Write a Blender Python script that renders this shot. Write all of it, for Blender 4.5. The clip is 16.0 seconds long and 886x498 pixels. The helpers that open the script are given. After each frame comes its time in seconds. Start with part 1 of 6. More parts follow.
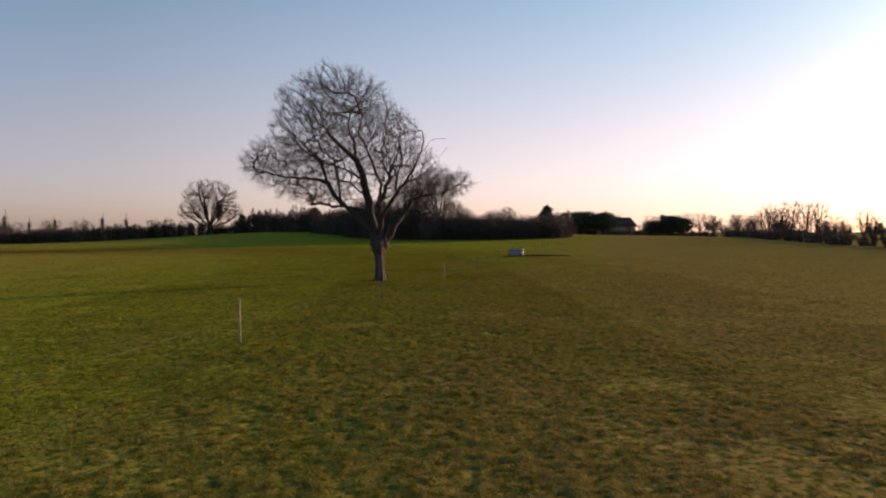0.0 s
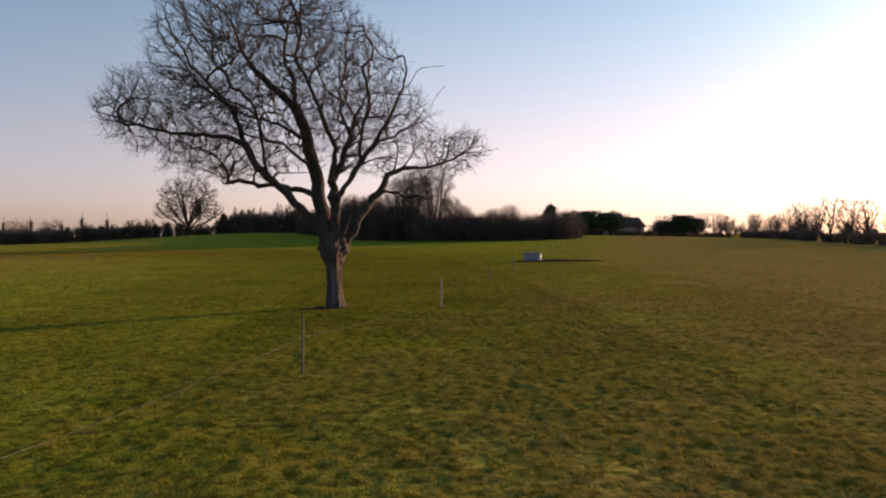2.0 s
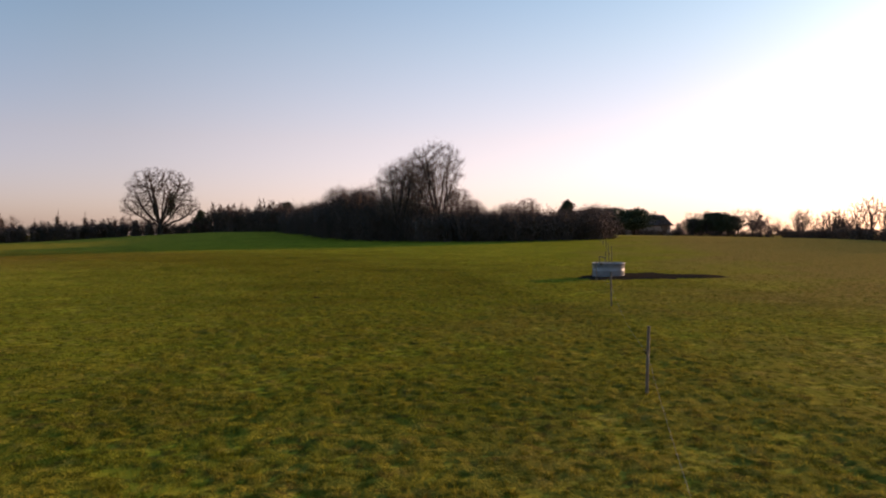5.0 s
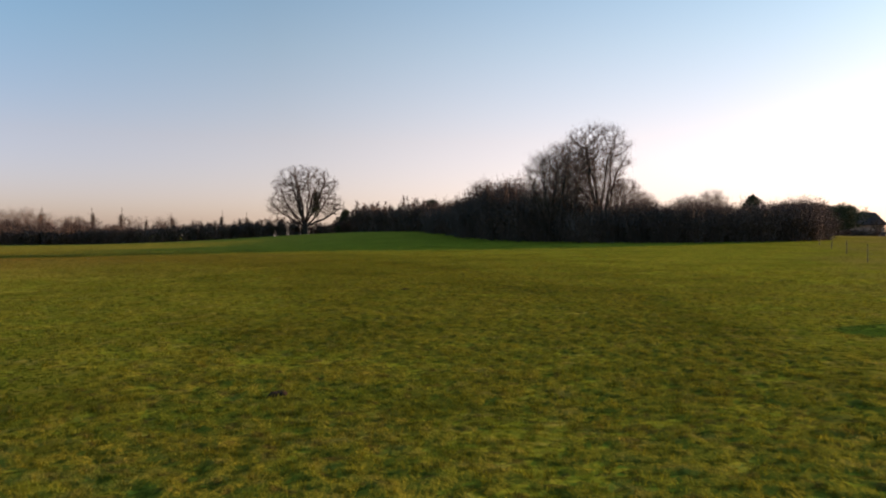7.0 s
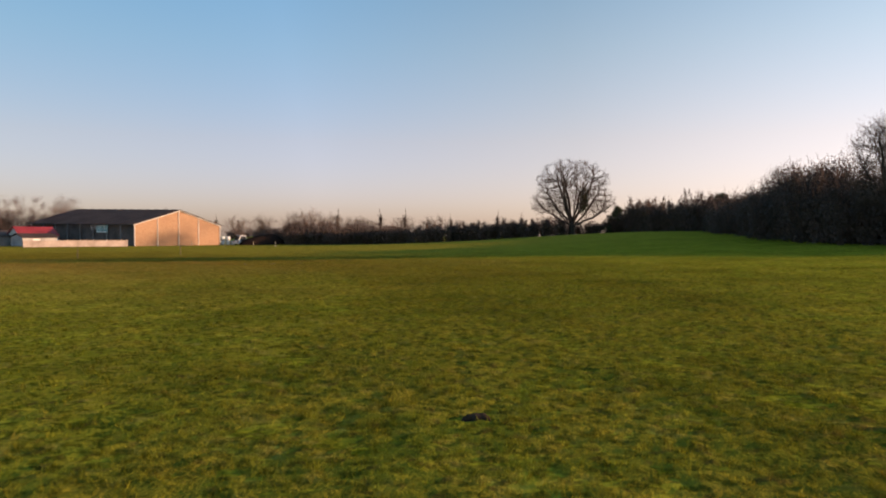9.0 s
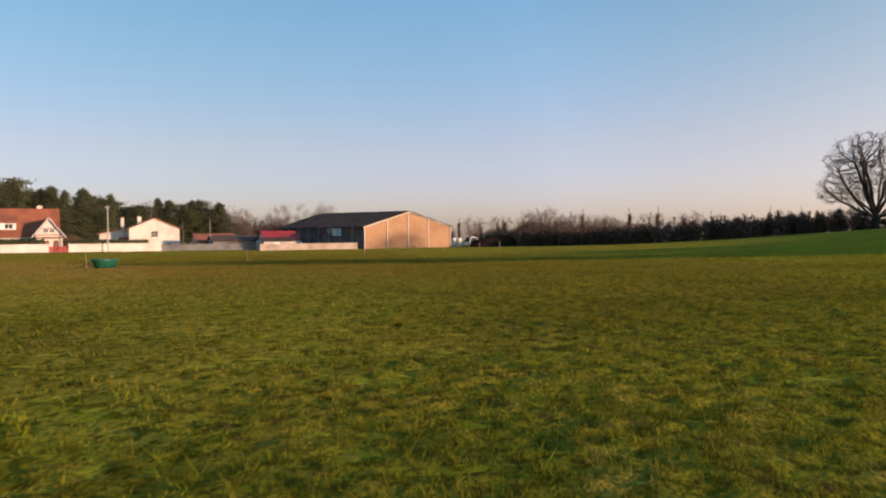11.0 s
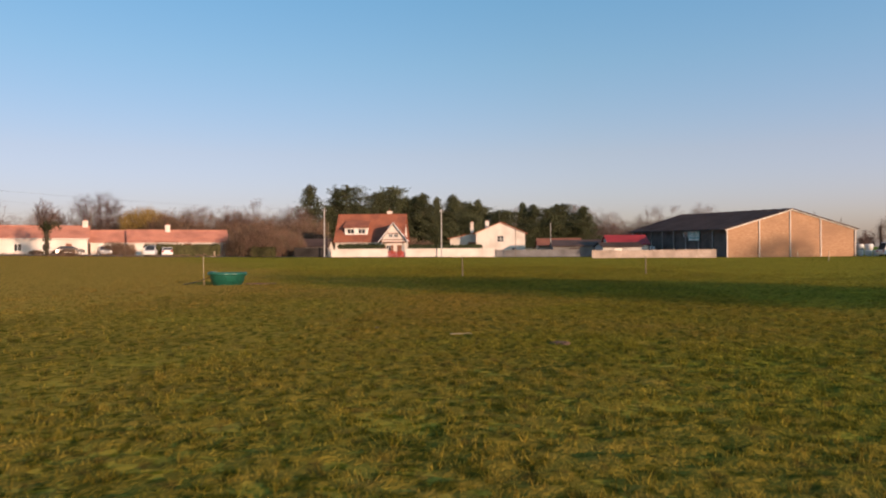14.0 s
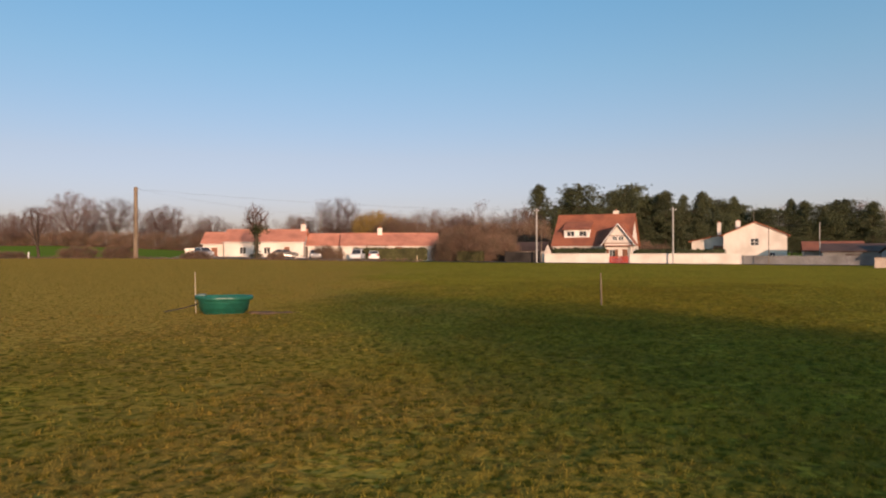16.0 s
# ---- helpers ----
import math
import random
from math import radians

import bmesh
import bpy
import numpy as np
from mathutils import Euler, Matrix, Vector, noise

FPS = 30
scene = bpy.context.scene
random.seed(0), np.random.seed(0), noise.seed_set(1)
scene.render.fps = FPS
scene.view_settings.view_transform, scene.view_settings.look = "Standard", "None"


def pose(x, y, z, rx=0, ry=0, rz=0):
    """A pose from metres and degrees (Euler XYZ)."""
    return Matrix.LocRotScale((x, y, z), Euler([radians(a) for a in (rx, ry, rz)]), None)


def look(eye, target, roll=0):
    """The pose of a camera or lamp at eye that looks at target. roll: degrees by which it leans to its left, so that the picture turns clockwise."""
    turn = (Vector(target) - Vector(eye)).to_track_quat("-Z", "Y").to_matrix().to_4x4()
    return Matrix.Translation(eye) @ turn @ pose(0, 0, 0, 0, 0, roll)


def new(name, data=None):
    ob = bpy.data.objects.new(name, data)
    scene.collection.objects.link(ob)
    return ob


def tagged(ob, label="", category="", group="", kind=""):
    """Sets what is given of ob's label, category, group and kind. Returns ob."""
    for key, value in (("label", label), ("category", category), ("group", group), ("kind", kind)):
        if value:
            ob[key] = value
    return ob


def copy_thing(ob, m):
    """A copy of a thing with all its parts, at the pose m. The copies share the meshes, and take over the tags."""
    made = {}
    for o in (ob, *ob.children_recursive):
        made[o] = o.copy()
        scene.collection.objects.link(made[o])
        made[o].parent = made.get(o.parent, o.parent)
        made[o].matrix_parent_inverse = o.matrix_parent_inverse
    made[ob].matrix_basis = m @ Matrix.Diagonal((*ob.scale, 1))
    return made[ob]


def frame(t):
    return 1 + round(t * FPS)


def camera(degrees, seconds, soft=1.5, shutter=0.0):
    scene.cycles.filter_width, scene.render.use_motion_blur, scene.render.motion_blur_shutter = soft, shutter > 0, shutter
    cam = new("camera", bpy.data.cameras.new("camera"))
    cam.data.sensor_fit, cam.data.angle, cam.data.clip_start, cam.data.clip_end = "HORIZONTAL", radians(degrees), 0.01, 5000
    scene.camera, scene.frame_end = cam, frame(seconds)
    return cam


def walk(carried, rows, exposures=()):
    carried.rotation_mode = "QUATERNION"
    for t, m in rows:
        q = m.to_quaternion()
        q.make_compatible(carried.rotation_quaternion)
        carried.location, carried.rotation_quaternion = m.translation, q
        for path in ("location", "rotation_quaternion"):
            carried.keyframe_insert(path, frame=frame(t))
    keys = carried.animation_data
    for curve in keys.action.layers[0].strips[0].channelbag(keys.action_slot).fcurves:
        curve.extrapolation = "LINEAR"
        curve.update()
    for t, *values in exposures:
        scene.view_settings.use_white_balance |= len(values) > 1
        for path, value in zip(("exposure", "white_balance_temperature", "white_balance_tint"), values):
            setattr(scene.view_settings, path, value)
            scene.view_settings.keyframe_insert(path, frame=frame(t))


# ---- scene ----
cam = camera(63.7, 16.0, soft=2.0, shutter=0.07)

PATH = [
    (0, (-0.541, -1.277, 2.506), (-0.191, 8.713, 2.281), -0.2),
    (0.5, (-0.432, 2.24, 2.439), (-0.067, 12.235, 2.224), -0.1),
    (1, (-0.28, 5.876, 2.318), (0.09, 15.866, 2.103), -0.2),
    (1.5, (-0.128, 9.547, 2.305), (0.257, 19.537, 2.095), -0.2),
    (2, (-0.018, 13.353, 2.321), (0.382, 23.343, 2.116), -0.2),
    (2.5, (0.082, 17.143, 2.374), (0.507, 27.133, 2.169), -0.1),
    (3, (0.198, 20.948, 2.341), (0.633, 30.938, 2.141), -0.2),
    (3.5, (0.282, 24.733, 2.392), (0.742, 34.723, 2.192), -0.2),
    (3.7, (0.341, 26.193, 2.413), (0.796, 36.183, 2.203), -0.2),
    (5.8, (0.246, 41.941, 2.057), (0.406, 51.941, 1.852), 0.0),
    (6, (0.28, 43.58, 2.033), (0.26, 53.58, 1.838), 0.1),
    (6.5, (0.338, 47.576, 1.993), (-0.397, 57.551, 1.798), -0.0),
    (7, (0.29, 51.671, 1.933), (-1.495, 61.511, 1.748), 0.0),
    (7.5, (0.141, 55.613, 1.893), (-2.679, 65.208, 1.713), -0.0),
    (8, (-0.158, 59.539, 1.884), (-3.923, 68.804, 1.694), 0.2),
    (8.5, (-0.617, 63.45, 1.918), (-5.247, 72.31, 1.733), 0.2),
    (9, (-1.397, 67.581, 2.018), (-6.842, 75.966, 1.833), -0.0),
    (9.2, (-1.845, 69.205, 2.063), (-7.585, 77.39, 1.863), 0.3),
    (11.3, (-10.841, 84.833, 1.322), (-19.182, 90.348, 1.227), -0.8),
    (11.5, (-11.496, 86.194, 1.328), (-20.048, 91.386, 1.243), -0.7),
    (12, (-13.687, 89.42, 1.3), (-22.679, 93.795, 1.24), -0.7),
    (12.5, (-16.319, 92.45, 1.315), (-25.678, 95.971, 1.27), -0.6),
    (13, (-19.334, 95.223, 1.336), (-28.964, 97.917, 1.311), -0.6),
    (13.5, (-22.546, 97.689, 1.383), (-32.373, 99.534, 1.373), -0.5),
    (14, (-25.854, 99.829, 1.462), (-35.808, 100.822, 1.467), -0.4),
    (14.5, (-29.376, 101.639, 1.566), (-39.372, 101.768, 1.576), -0.2),
    (15, (-33.019, 103.207, 1.549), (-42.987, 102.45, 1.584), -0.2),
    (15.5, (-35.92, 104.892, 1.707), (-45.782, 103.236, 1.747), -0.2),
    (16, (-39.59, 106.062, 1.85), (-49.26, 103.519, 1.9), -0.1),
]
walk(cam, [(t, look(eye, target, roll)) for t, eye, target, roll in PATH],
     exposures=((0, 0.06, 7350, 39), (3.5, 0.32, 7600, 42), (6, 0.22, 7500, 38), (7, 0.42, 7600, 35), (9, 0.52, 7750, 35), (12.5, 0.46, 7300, 34), (14.5, 0.32, 7300, 34), (16, 0.28, 7350, 33)))

# ---------------------------------------------------------------- light
SUN_AZ, SUN_EL = radians(57.0), radians(10.0)
w = bpy.data.worlds.new("sky")
scene.world = w
w.use_nodes = True
wn = w.node_tree
sky = wn.nodes.new("ShaderNodeTexSky")
sky.sky_type = 'NISHITA'
sky.sun_disc = False
sky.sun_elevation, sky.sun_rotation = SUN_EL, SUN_AZ
sky.altitude, sky.air_density, sky.dust_density, sky.ozone_density = 50, 1.0, 1.0, 2.4
# evening haze: lilac towards the horizon, clearer blue above
wc = wn.nodes.new("ShaderNodeTexCoord")
ws = wn.nodes.new("ShaderNodeSeparateXYZ")
wr = wn.nodes.new("ShaderNodeValToRGB")
wr.color_ramp.elements[0].position, wr.color_ramp.elements[0].color = 0.0, (0.930, 0.960, 1.260, 1)
wr.color_ramp.elements[1].position, wr.color_ramp.elements[1].color = 0.42, (0.590, 1.385, 1.385, 1)
wr.color_ramp.elements.new(0.055).color = (0.980, 0.972, 1.190, 1)
wr.color_ramp.elements.new(0.13).color = (1.065, 1.038, 1.070, 1)
wr.color_ramp.elements.new(0.25).color = (0.860, 1.225, 1.185, 1)
wm = wn.nodes.new("ShaderNodeMixRGB")
wm.blend_type = 'MULTIPLY'
wm.inputs[0].default_value = 1.0
wn.links.new(wc.outputs["Generated"], ws.inputs[0])
wn.links.new(ws.outputs[2], wr.inputs[0])
wn.links.new(sky.outputs[0], wm.inputs[1])
wn.links.new(wr.outputs[0], wm.inputs[2])
# thin bright veil that widens the glow round the sun
wd = wn.nodes.new("ShaderNodeVectorMath")
wd.operation = 'DOT_PRODUCT'
wd.inputs[1].default_value = (math.sin(SUN_AZ) * math.cos(SUN_EL), math.cos(SUN_AZ) * math.cos(SUN_EL), math.sin(SUN_EL))
wv = wn.nodes.new("ShaderNodeMapRange")
wv.interpolation_type = 'SMOOTHSTEP'
wv.inputs[1].default_value, wv.inputs[2].default_value = -0.30, 0.68
ww = wn.nodes.new("ShaderNodeMixRGB")
ww.blend_type = 'ADD'
ww.inputs[2].default_value = (1.72, 1.62, 1.42, 1)
wn.links.new(wc.outputs["Generated"], wd.inputs[0])
wn.links.new(wd.outputs["Value"], wv.inputs[0])
we = wn.nodes.new("ShaderNodeMapRange")
we.inputs[1].default_value, we.inputs[2].default_value, we.inputs[3].default_value, we.inputs[4].default_value = 0.05, 0.42, 1.05, 0.12
wp = wn.nodes.new("ShaderNodeMath")
wp.operation = 'MULTIPLY'
wn.links.new(ws.outputs[2], we.inputs[0])
wn.links.new(wv.outputs[0], wp.inputs[0])
wn.links.new(we.outputs[0], wp.inputs[1])
wn.links.new(wp.outputs[0], ww.inputs[0])
# dimmer opposite the sun, a pale lilac belt at right angles to it
wb = wn.nodes.new("ShaderNodeMapRange")
wb.inputs[1].default_value, wb.inputs[2].default_value = -1.0, 1.0
wn.links.new(wd.outputs["Value"], wb.inputs[0])
wl = wn.nodes.new("ShaderNodeValToRGB")
wl.color_ramp.elements[0].position, wl.color_ramp.elements[0].color = 0.0, (0.66, 0.66, 0.69, 1)
wl.color_ramp.elements[1].position, wl.color_ramp.elements[1].color = 0.60, (0.78, 0.78, 0.78, 1)
wl.color_ramp.elements.new(0.20).color = (0.78, 0.78, 0.78, 1)
wl.color_ramp.elements.new(0.42).color = (1.0, 0.98, 1.02, 1)
wq = wn.nodes.new("ShaderNodeMixRGB")
wq.blend_type = 'MULTIPLY'
wq.inputs[0].default_value = 1.0
wn.links.new(wb.outputs[0], wl.inputs[0])
wn.links.new(wm.outputs[0], wq.inputs[1])
wn.links.new(wl.outputs[0], wq.inputs[2])
wn.links.new(wq.outputs[0], ww.inputs[1])
wn.links.new(ww.outputs[0], wn.nodes["Background"].inputs[0])
wn.nodes["Background"].inputs[1].default_value = 0.16
sun_data = bpy.data.lights.new("sun", 'SUN')
sun_data.energy, sun_data.angle, sun_data.color = 4.2, radians(1.1), (1.0, 0.76, 0.50)
sun = new("sun", sun_data)
sd = Vector((math.sin(SUN_AZ) * math.cos(SUN_EL), math.cos(SUN_AZ) * math.cos(SUN_EL), math.sin(SUN_EL)))
sun.matrix_world = look(sd * 400 + Vector((0, 0, 10)), (0, 0, 10))

# ---------------------------------------------------------------- materials
def material(name, ca, cb, cc=None, fine=6.0, coarse=0.5, rough=0.85, bump=0.3, metal=0.0, vary=0.0, spec=0.3, distort=0.0, stretch=None):
    """Two scales of noise between three colours, with relief from the finer one."""
    m = bpy.data.materials.new(name)
    m.use_nodes = True
    nt = m.node_tree
    N, L = nt.nodes, nt.links
    b = N["Principled BSDF"]
    co = N.new("ShaderNodeTexCoord")
    src = co.outputs["Object"]
    if stretch:
        mp = N.new("ShaderNodeMapping")
        mp.inputs["Scale"].default_value = stretch
        L.new(src, mp.inputs[0])
        src = mp.outputs[0]
    n1 = N.new("ShaderNodeTexNoise")
    n1.inputs["Scale"].default_value, n1.inputs["Detail"].default_value = fine, 5
    n1.inputs["Distortion"].default_value = distort
    n2 = N.new("ShaderNodeTexNoise")
    n2.inputs["Scale"].default_value, n2.inputs["Detail"].default_value = coarse, 3
    L.new(src, n1.inputs[0]), L.new(src, n2.inputs[0])
    r1 = N.new("ShaderNodeValToRGB")
    r1.color_ramp.elements[0].position, r1.color_ramp.elements[1].position = 0.32, 0.68
    r1.color_ramp.elements[0].color, r1.color_ramp.elements[1].color = (*ca, 1), (*cb, 1)
    L.new(n1.outputs[0], r1.inputs[0])
    mx = N.new("ShaderNodeMixRGB")
    r2 = N.new("ShaderNodeValToRGB")
    r2.color_ramp.elements[0].position, r2.color_ramp.elements[1].position = 0.42, 0.7
    L.new(n2.outputs[0], r2.inputs[0]), L.new(r2.outputs[0], mx.inputs[0])
    L.new(r1.outputs[0], mx.inputs[1])
    mx.inputs[2].default_value = (*(cc or [0.7 * a for a in ca]), 1)
    out = mx.outputs[0]
    if vary:
        oi = N.new("ShaderNodeObjectInfo")
        hs = N.new("ShaderNodeHueSaturation")
        mr = N.new("ShaderNodeMapRange")
        mr.inputs[3].default_value, mr.inputs[4].default_value = 1 - vary, 1 + vary
        L.new(oi.outputs["Random"], mr.inputs[0]), L.new(mr.outputs[0], hs.inputs["Value"]), L.new(out, hs.inputs["Color"])
        out = hs.outputs[0]
    L.new(out, b.inputs["Base Color"])
    b.inputs["Roughness"].default_value, b.inputs["Metallic"].default_value = rough, metal
    b.inputs["Specular IOR Level"].default_value = spec
    if bump:
        bp = N.new("ShaderNodeBump")
        bp.inputs["Strength"].default_value, bp.inputs["Distance"].default_value = bump, 0.05
        L.new(n1.outputs[0], bp.inputs["Height"]), L.new(bp.outputs[0], b.inputs["Normal"])
    return m


def sward(name, dark, blades, grain=4.6, depth=0.05, thatch=0.0, lie_flat=0.68, through_light=0.30):
    """Pasture: patches of fresh green, olive and straw; browner on the grazed side of the fence; bare soil where stock treads."""
    m = bpy.data.materials.new(name)
    m.use_nodes = True
    nt = m.node_tree
    N, L = nt.nodes, nt.links
    b = N["Principled BSDF"]
    co = N.new("ShaderNodeTexCoord")

    def noise_at(scale, detail, lo, hi, c0=0.0, c1=1.0):
        n = N.new("ShaderNodeTexNoise")
        n.inputs["Scale"].default_value, n.inputs["Detail"].default_value = scale, detail
        L.new(co.outputs["Object"], n.inputs[0])
        r = N.new("ShaderNodeMapRange")
        r.inputs[1].default_value, r.inputs[2].default_value, r.inputs[3].default_value, r.inputs[4].default_value = lo, hi, c0, c1
        L.new(n.outputs[0], r.inputs[0])
        return r.outputs[0]

    def mix(fac, a, c):
        x = N.new("ShaderNodeMixRGB")
        L.new(fac, x.inputs[0])
        for i, v in ((1, a), (2, c)):
            if isinstance(v, tuple):
                x.inputs[i].default_value = (*[k * dark for k in v], 1)
            else:
                L.new(v, x.inputs[i])
        return x.outputs[0]

    def maths(op, a, c):
        x = N.new("ShaderNodeMath")
        x.operation = op
        x.inputs[2].default_value = 0.0
        for i, v in ((0, a), (1, c)):
            if isinstance(v, (int, float)):
                x.inputs[i].default_value = v
            else:
                L.new(v, x.inputs[i])
        return x.outputs[0]

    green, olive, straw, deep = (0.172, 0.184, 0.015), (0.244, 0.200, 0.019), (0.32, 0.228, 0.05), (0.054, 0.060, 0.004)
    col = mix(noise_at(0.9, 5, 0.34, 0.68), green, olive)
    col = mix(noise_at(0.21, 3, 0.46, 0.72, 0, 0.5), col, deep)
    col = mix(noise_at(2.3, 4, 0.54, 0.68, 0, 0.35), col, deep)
    col = mix(noise_at(3.1, 4, 0.54, 0.74, 0, 0.5), col, straw)
    # grazed side of the fence
    sep = N.new("ShaderNodeSeparateXYZ")
    L.new(co.outputs["Object"], sep.inputs[0])
    side = maths('SUBTRACT', sep.outputs[0], maths('MULTIPLY_ADD', sep.outputs[1], 0.26))
    wob = noise_at(0.15, 3, 0.3, 0.7, -5.0, 5.0)
    far = N.new("ShaderNodeMapRange")
    far.inputs[1].default_value, far.inputs[2].default_value, far.inputs[3].default_value, far.inputs[4].default_value = -11.0, 3.0, 0.0, 0.88
    L.new(maths('ADD', side, wob), far.inputs[0])
    col = mix(far.outputs[0], col, (0.238, 0.142, 0.043))
    west = N.new("ShaderNodeMapRange")                 # browner ground round the trough
    west.inputs[1].default_value, west.inputs[2].default_value, west.inputs[3].default_value, west.inputs[4].default_value = -14.0, -54.0, 0.0, 0.92
    L.new(maths('ADD', sep.outputs[0], wob), west.inputs[0])
    south = N.new("ShaderNodeMapRange")
    south.inputs[1].default_value, south.inputs[2].default_value, south.inputs[3].default_value, south.inputs[4].default_value = 124.0, 114.0, 0.36, 1.0
    L.new(maths('ADD', maths('SUBTRACT', sep.outputs[1], maths('MULTIPLY_ADD', sep.outputs[0], 0.35)), wob), south.inputs[0])
    col = mix(maths('MULTIPLY', west.outputs[0], south.outputs[0]), col, (0.335, 0.190, 0.042))
    # shade of the gaps between tufts, put into the colour as dark flecks
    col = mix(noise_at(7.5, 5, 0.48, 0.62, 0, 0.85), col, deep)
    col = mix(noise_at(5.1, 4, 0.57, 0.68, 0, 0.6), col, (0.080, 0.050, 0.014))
    beyond = N.new("ShaderNodeMapRange")               # fresh green field past the lane
    beyond.inputs[1].default_value, beyond.inputs[2].default_value = -110.0, -114.0
    L.new(maths('ADD', sep.outputs[0], maths('MULTIPLY_ADD', sep.outputs[1], 0.45)), beyond.inputs[0])
    col = mix(beyond.outputs[0], col, (0.085, 0.130, 0.020))
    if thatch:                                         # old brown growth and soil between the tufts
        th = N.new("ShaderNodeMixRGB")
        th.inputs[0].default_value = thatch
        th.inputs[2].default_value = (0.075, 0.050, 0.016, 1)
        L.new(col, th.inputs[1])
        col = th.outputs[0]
    if blades:
        ge = N.new("ShaderNodeNewGeometry")
        hs = N.new("ShaderNodeHueSaturation")
        mr = N.new("ShaderNodeMapRange")
        mr.inputs[3].default_value, mr.inputs[4].default_value = 0.66, 1.34
        L.new(ge.outputs["Random Per Island"], mr.inputs[0]), L.new(mr.outputs[0], hs.inputs["Value"]), L.new(col, hs.inputs["Color"])
        col = hs.outputs[0]
        b.inputs["Roughness"].default_value = 0.6
        # blades curl and stand in a dense sward, so their light is close to that of the sward as a whole
        up = N.new("ShaderNodeMix")
        up.data_type = 'VECTOR'
        up.inputs[0].default_value = lie_flat
        L.new(ge.outputs["Normal"], up.inputs[4])
        up.inputs[5].default_value = (0, 0, 1)
        nv = N.new("ShaderNodeVectorMath")
        nv.operation = 'NORMALIZE'
        L.new(up.outputs[1], nv.inputs[0])
        L.new(nv.outputs[0], b.inputs["Normal"])
        tr = N.new("ShaderNodeBsdfTranslucent")
        L.new(col, tr.inputs[0])
        ms = N.new("ShaderNodeMixShader")
        ms.inputs[0].default_value = through_light
        L.new(b.outputs[0], ms.inputs[1]), L.new(tr.outputs[0], ms.inputs[2])
        L.new(ms.outputs[0], N["Material Output"].inputs[0])
    else:
        b.inputs["Roughness"].default_value = 0.95
        n = N.new("ShaderNodeTexNoise")
        n.inputs["Scale"].default_value, n.inputs["Detail"].default_value = grain, 7
        L.new(co.outputs["Object"], n.inputs[0])
        bp = N.new("ShaderNodeBump")
        bp.inputs["Strength"].default_value, bp.inputs["Distance"].default_value = 0.9, depth
        L.new(n.outputs[0], bp.inputs["Height"]), L.new(bp.outputs[0], b.inputs["Normal"])
    b.inputs["Specular IOR Level"].default_value = 0.015 if blades else 0.0
    L.new(col, b.inputs["Base Color"])
    return m


# sunlit tips put into the colour: pasture and outer turf brighter than near turf
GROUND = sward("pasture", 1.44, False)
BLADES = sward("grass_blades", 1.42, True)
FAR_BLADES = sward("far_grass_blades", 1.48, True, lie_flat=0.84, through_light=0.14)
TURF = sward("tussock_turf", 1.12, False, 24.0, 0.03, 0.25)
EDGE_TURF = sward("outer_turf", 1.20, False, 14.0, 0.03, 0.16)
BARK = material("bark", (0.046, 0.027, 0.021), (0.124, 0.082, 0.066), (0.050, 0.033, 0.024), fine=14, coarse=1.3, bump=1.0, stretch=(1, 1, 0.25))
STRIPPED = material("stripped_wood", (0.150, 0.118, 0.108), (0.245, 0.200, 0.185), (0.100, 0.076, 0.066), fine=16, coarse=1.6, bump=0.6, stretch=(1, 1, 0.12))
LIMB = material("limb_bark", (0.030, 0.020, 0.016), (0.085, 0.060, 0.046), (0.045, 0.034, 0.022), fine=14, coarse=1.3, bump=0.8, stretch=(1, 1, 0.4))
MOLE = material("mole_soil", (0.15, 0.085, 0.05), (0.26, 0.155, 0.10), (0.16, 0.11, 0.06), fine=9, coarse=2, bump=0.8, rough=1.0, spec=0.0)
TWIG = material("twigs", (0.048, 0.032, 0.025), (0.095, 0.068, 0.052), fine=9, coarse=0.6, bump=0.2)
TWIG_RED = material("reddish_twigs", (0.105, 0.066, 0.056), (0.180, 0.116, 0.096), fine=5, coarse=0.4, bump=0, vary=0.25)
GREYTWIG = material("grey_twigs", (0.125, 0.080, 0.062), (0.215, 0.148, 0.112), fine=9, coarse=0.6, bump=0.2)
BROWNTWIG = material("brown_twigs", (0.072, 0.045, 0.036), (0.130, 0.084, 0.066), fine=9, coarse=0.6, bump=0.2)
THICKET = material("thicket_leaves", (0.092, 0.056, 0.044), (0.165, 0.104, 0.080), (0.080, 0.058, 0.042), fine=3, coarse=0.5, bump=0, vary=0.3)
BROWN_LEAF = material("brown_leaves", (0.125, 0.072, 0.050), (0.225, 0.135, 0.090), (0.12, 0.09, 0.055), fine=3, coarse=0.5, bump=0, vary=0.25)
YELLOW_TWIG = material("yellow_twigs", (0.24, 0.155, 0.045), (0.36, 0.235, 0.065), fine=3, coarse=0.5, bump=0)
PINE_LEAF = material("pine_needles", (0.034, 0.044, 0.020), (0.084, 0.092, 0.038), (0.044, 0.054, 0.026), fine=2.5, coarse=0.4, bump=0, vary=0.25)
IVY = material("ivy_leaves", (0.018, 0.028, 0.010), (0.045, 0.055, 0.02), fine=3, coarse=0.6, bump=0)
HEDGE_LEAF = material("hedge_leaves", (0.034, 0.036, 0.011), (0.074, 0.068, 0.024), fine=3, coarse=0.6, bump=0)
RENDER_W = material("white_render", (0.62, 0.55, 0.50), (0.70, 0.64, 0.585), (0.52, 0.46, 0.41), fine=8, coarse=0.35, bump=0.15)
RENDER_B = material("block_render", (0.36, 0.285, 0.24), (0.48, 0.39, 0.335), (0.28, 0.225, 0.19), fine=5, coarse=0.5, bump=0.25)
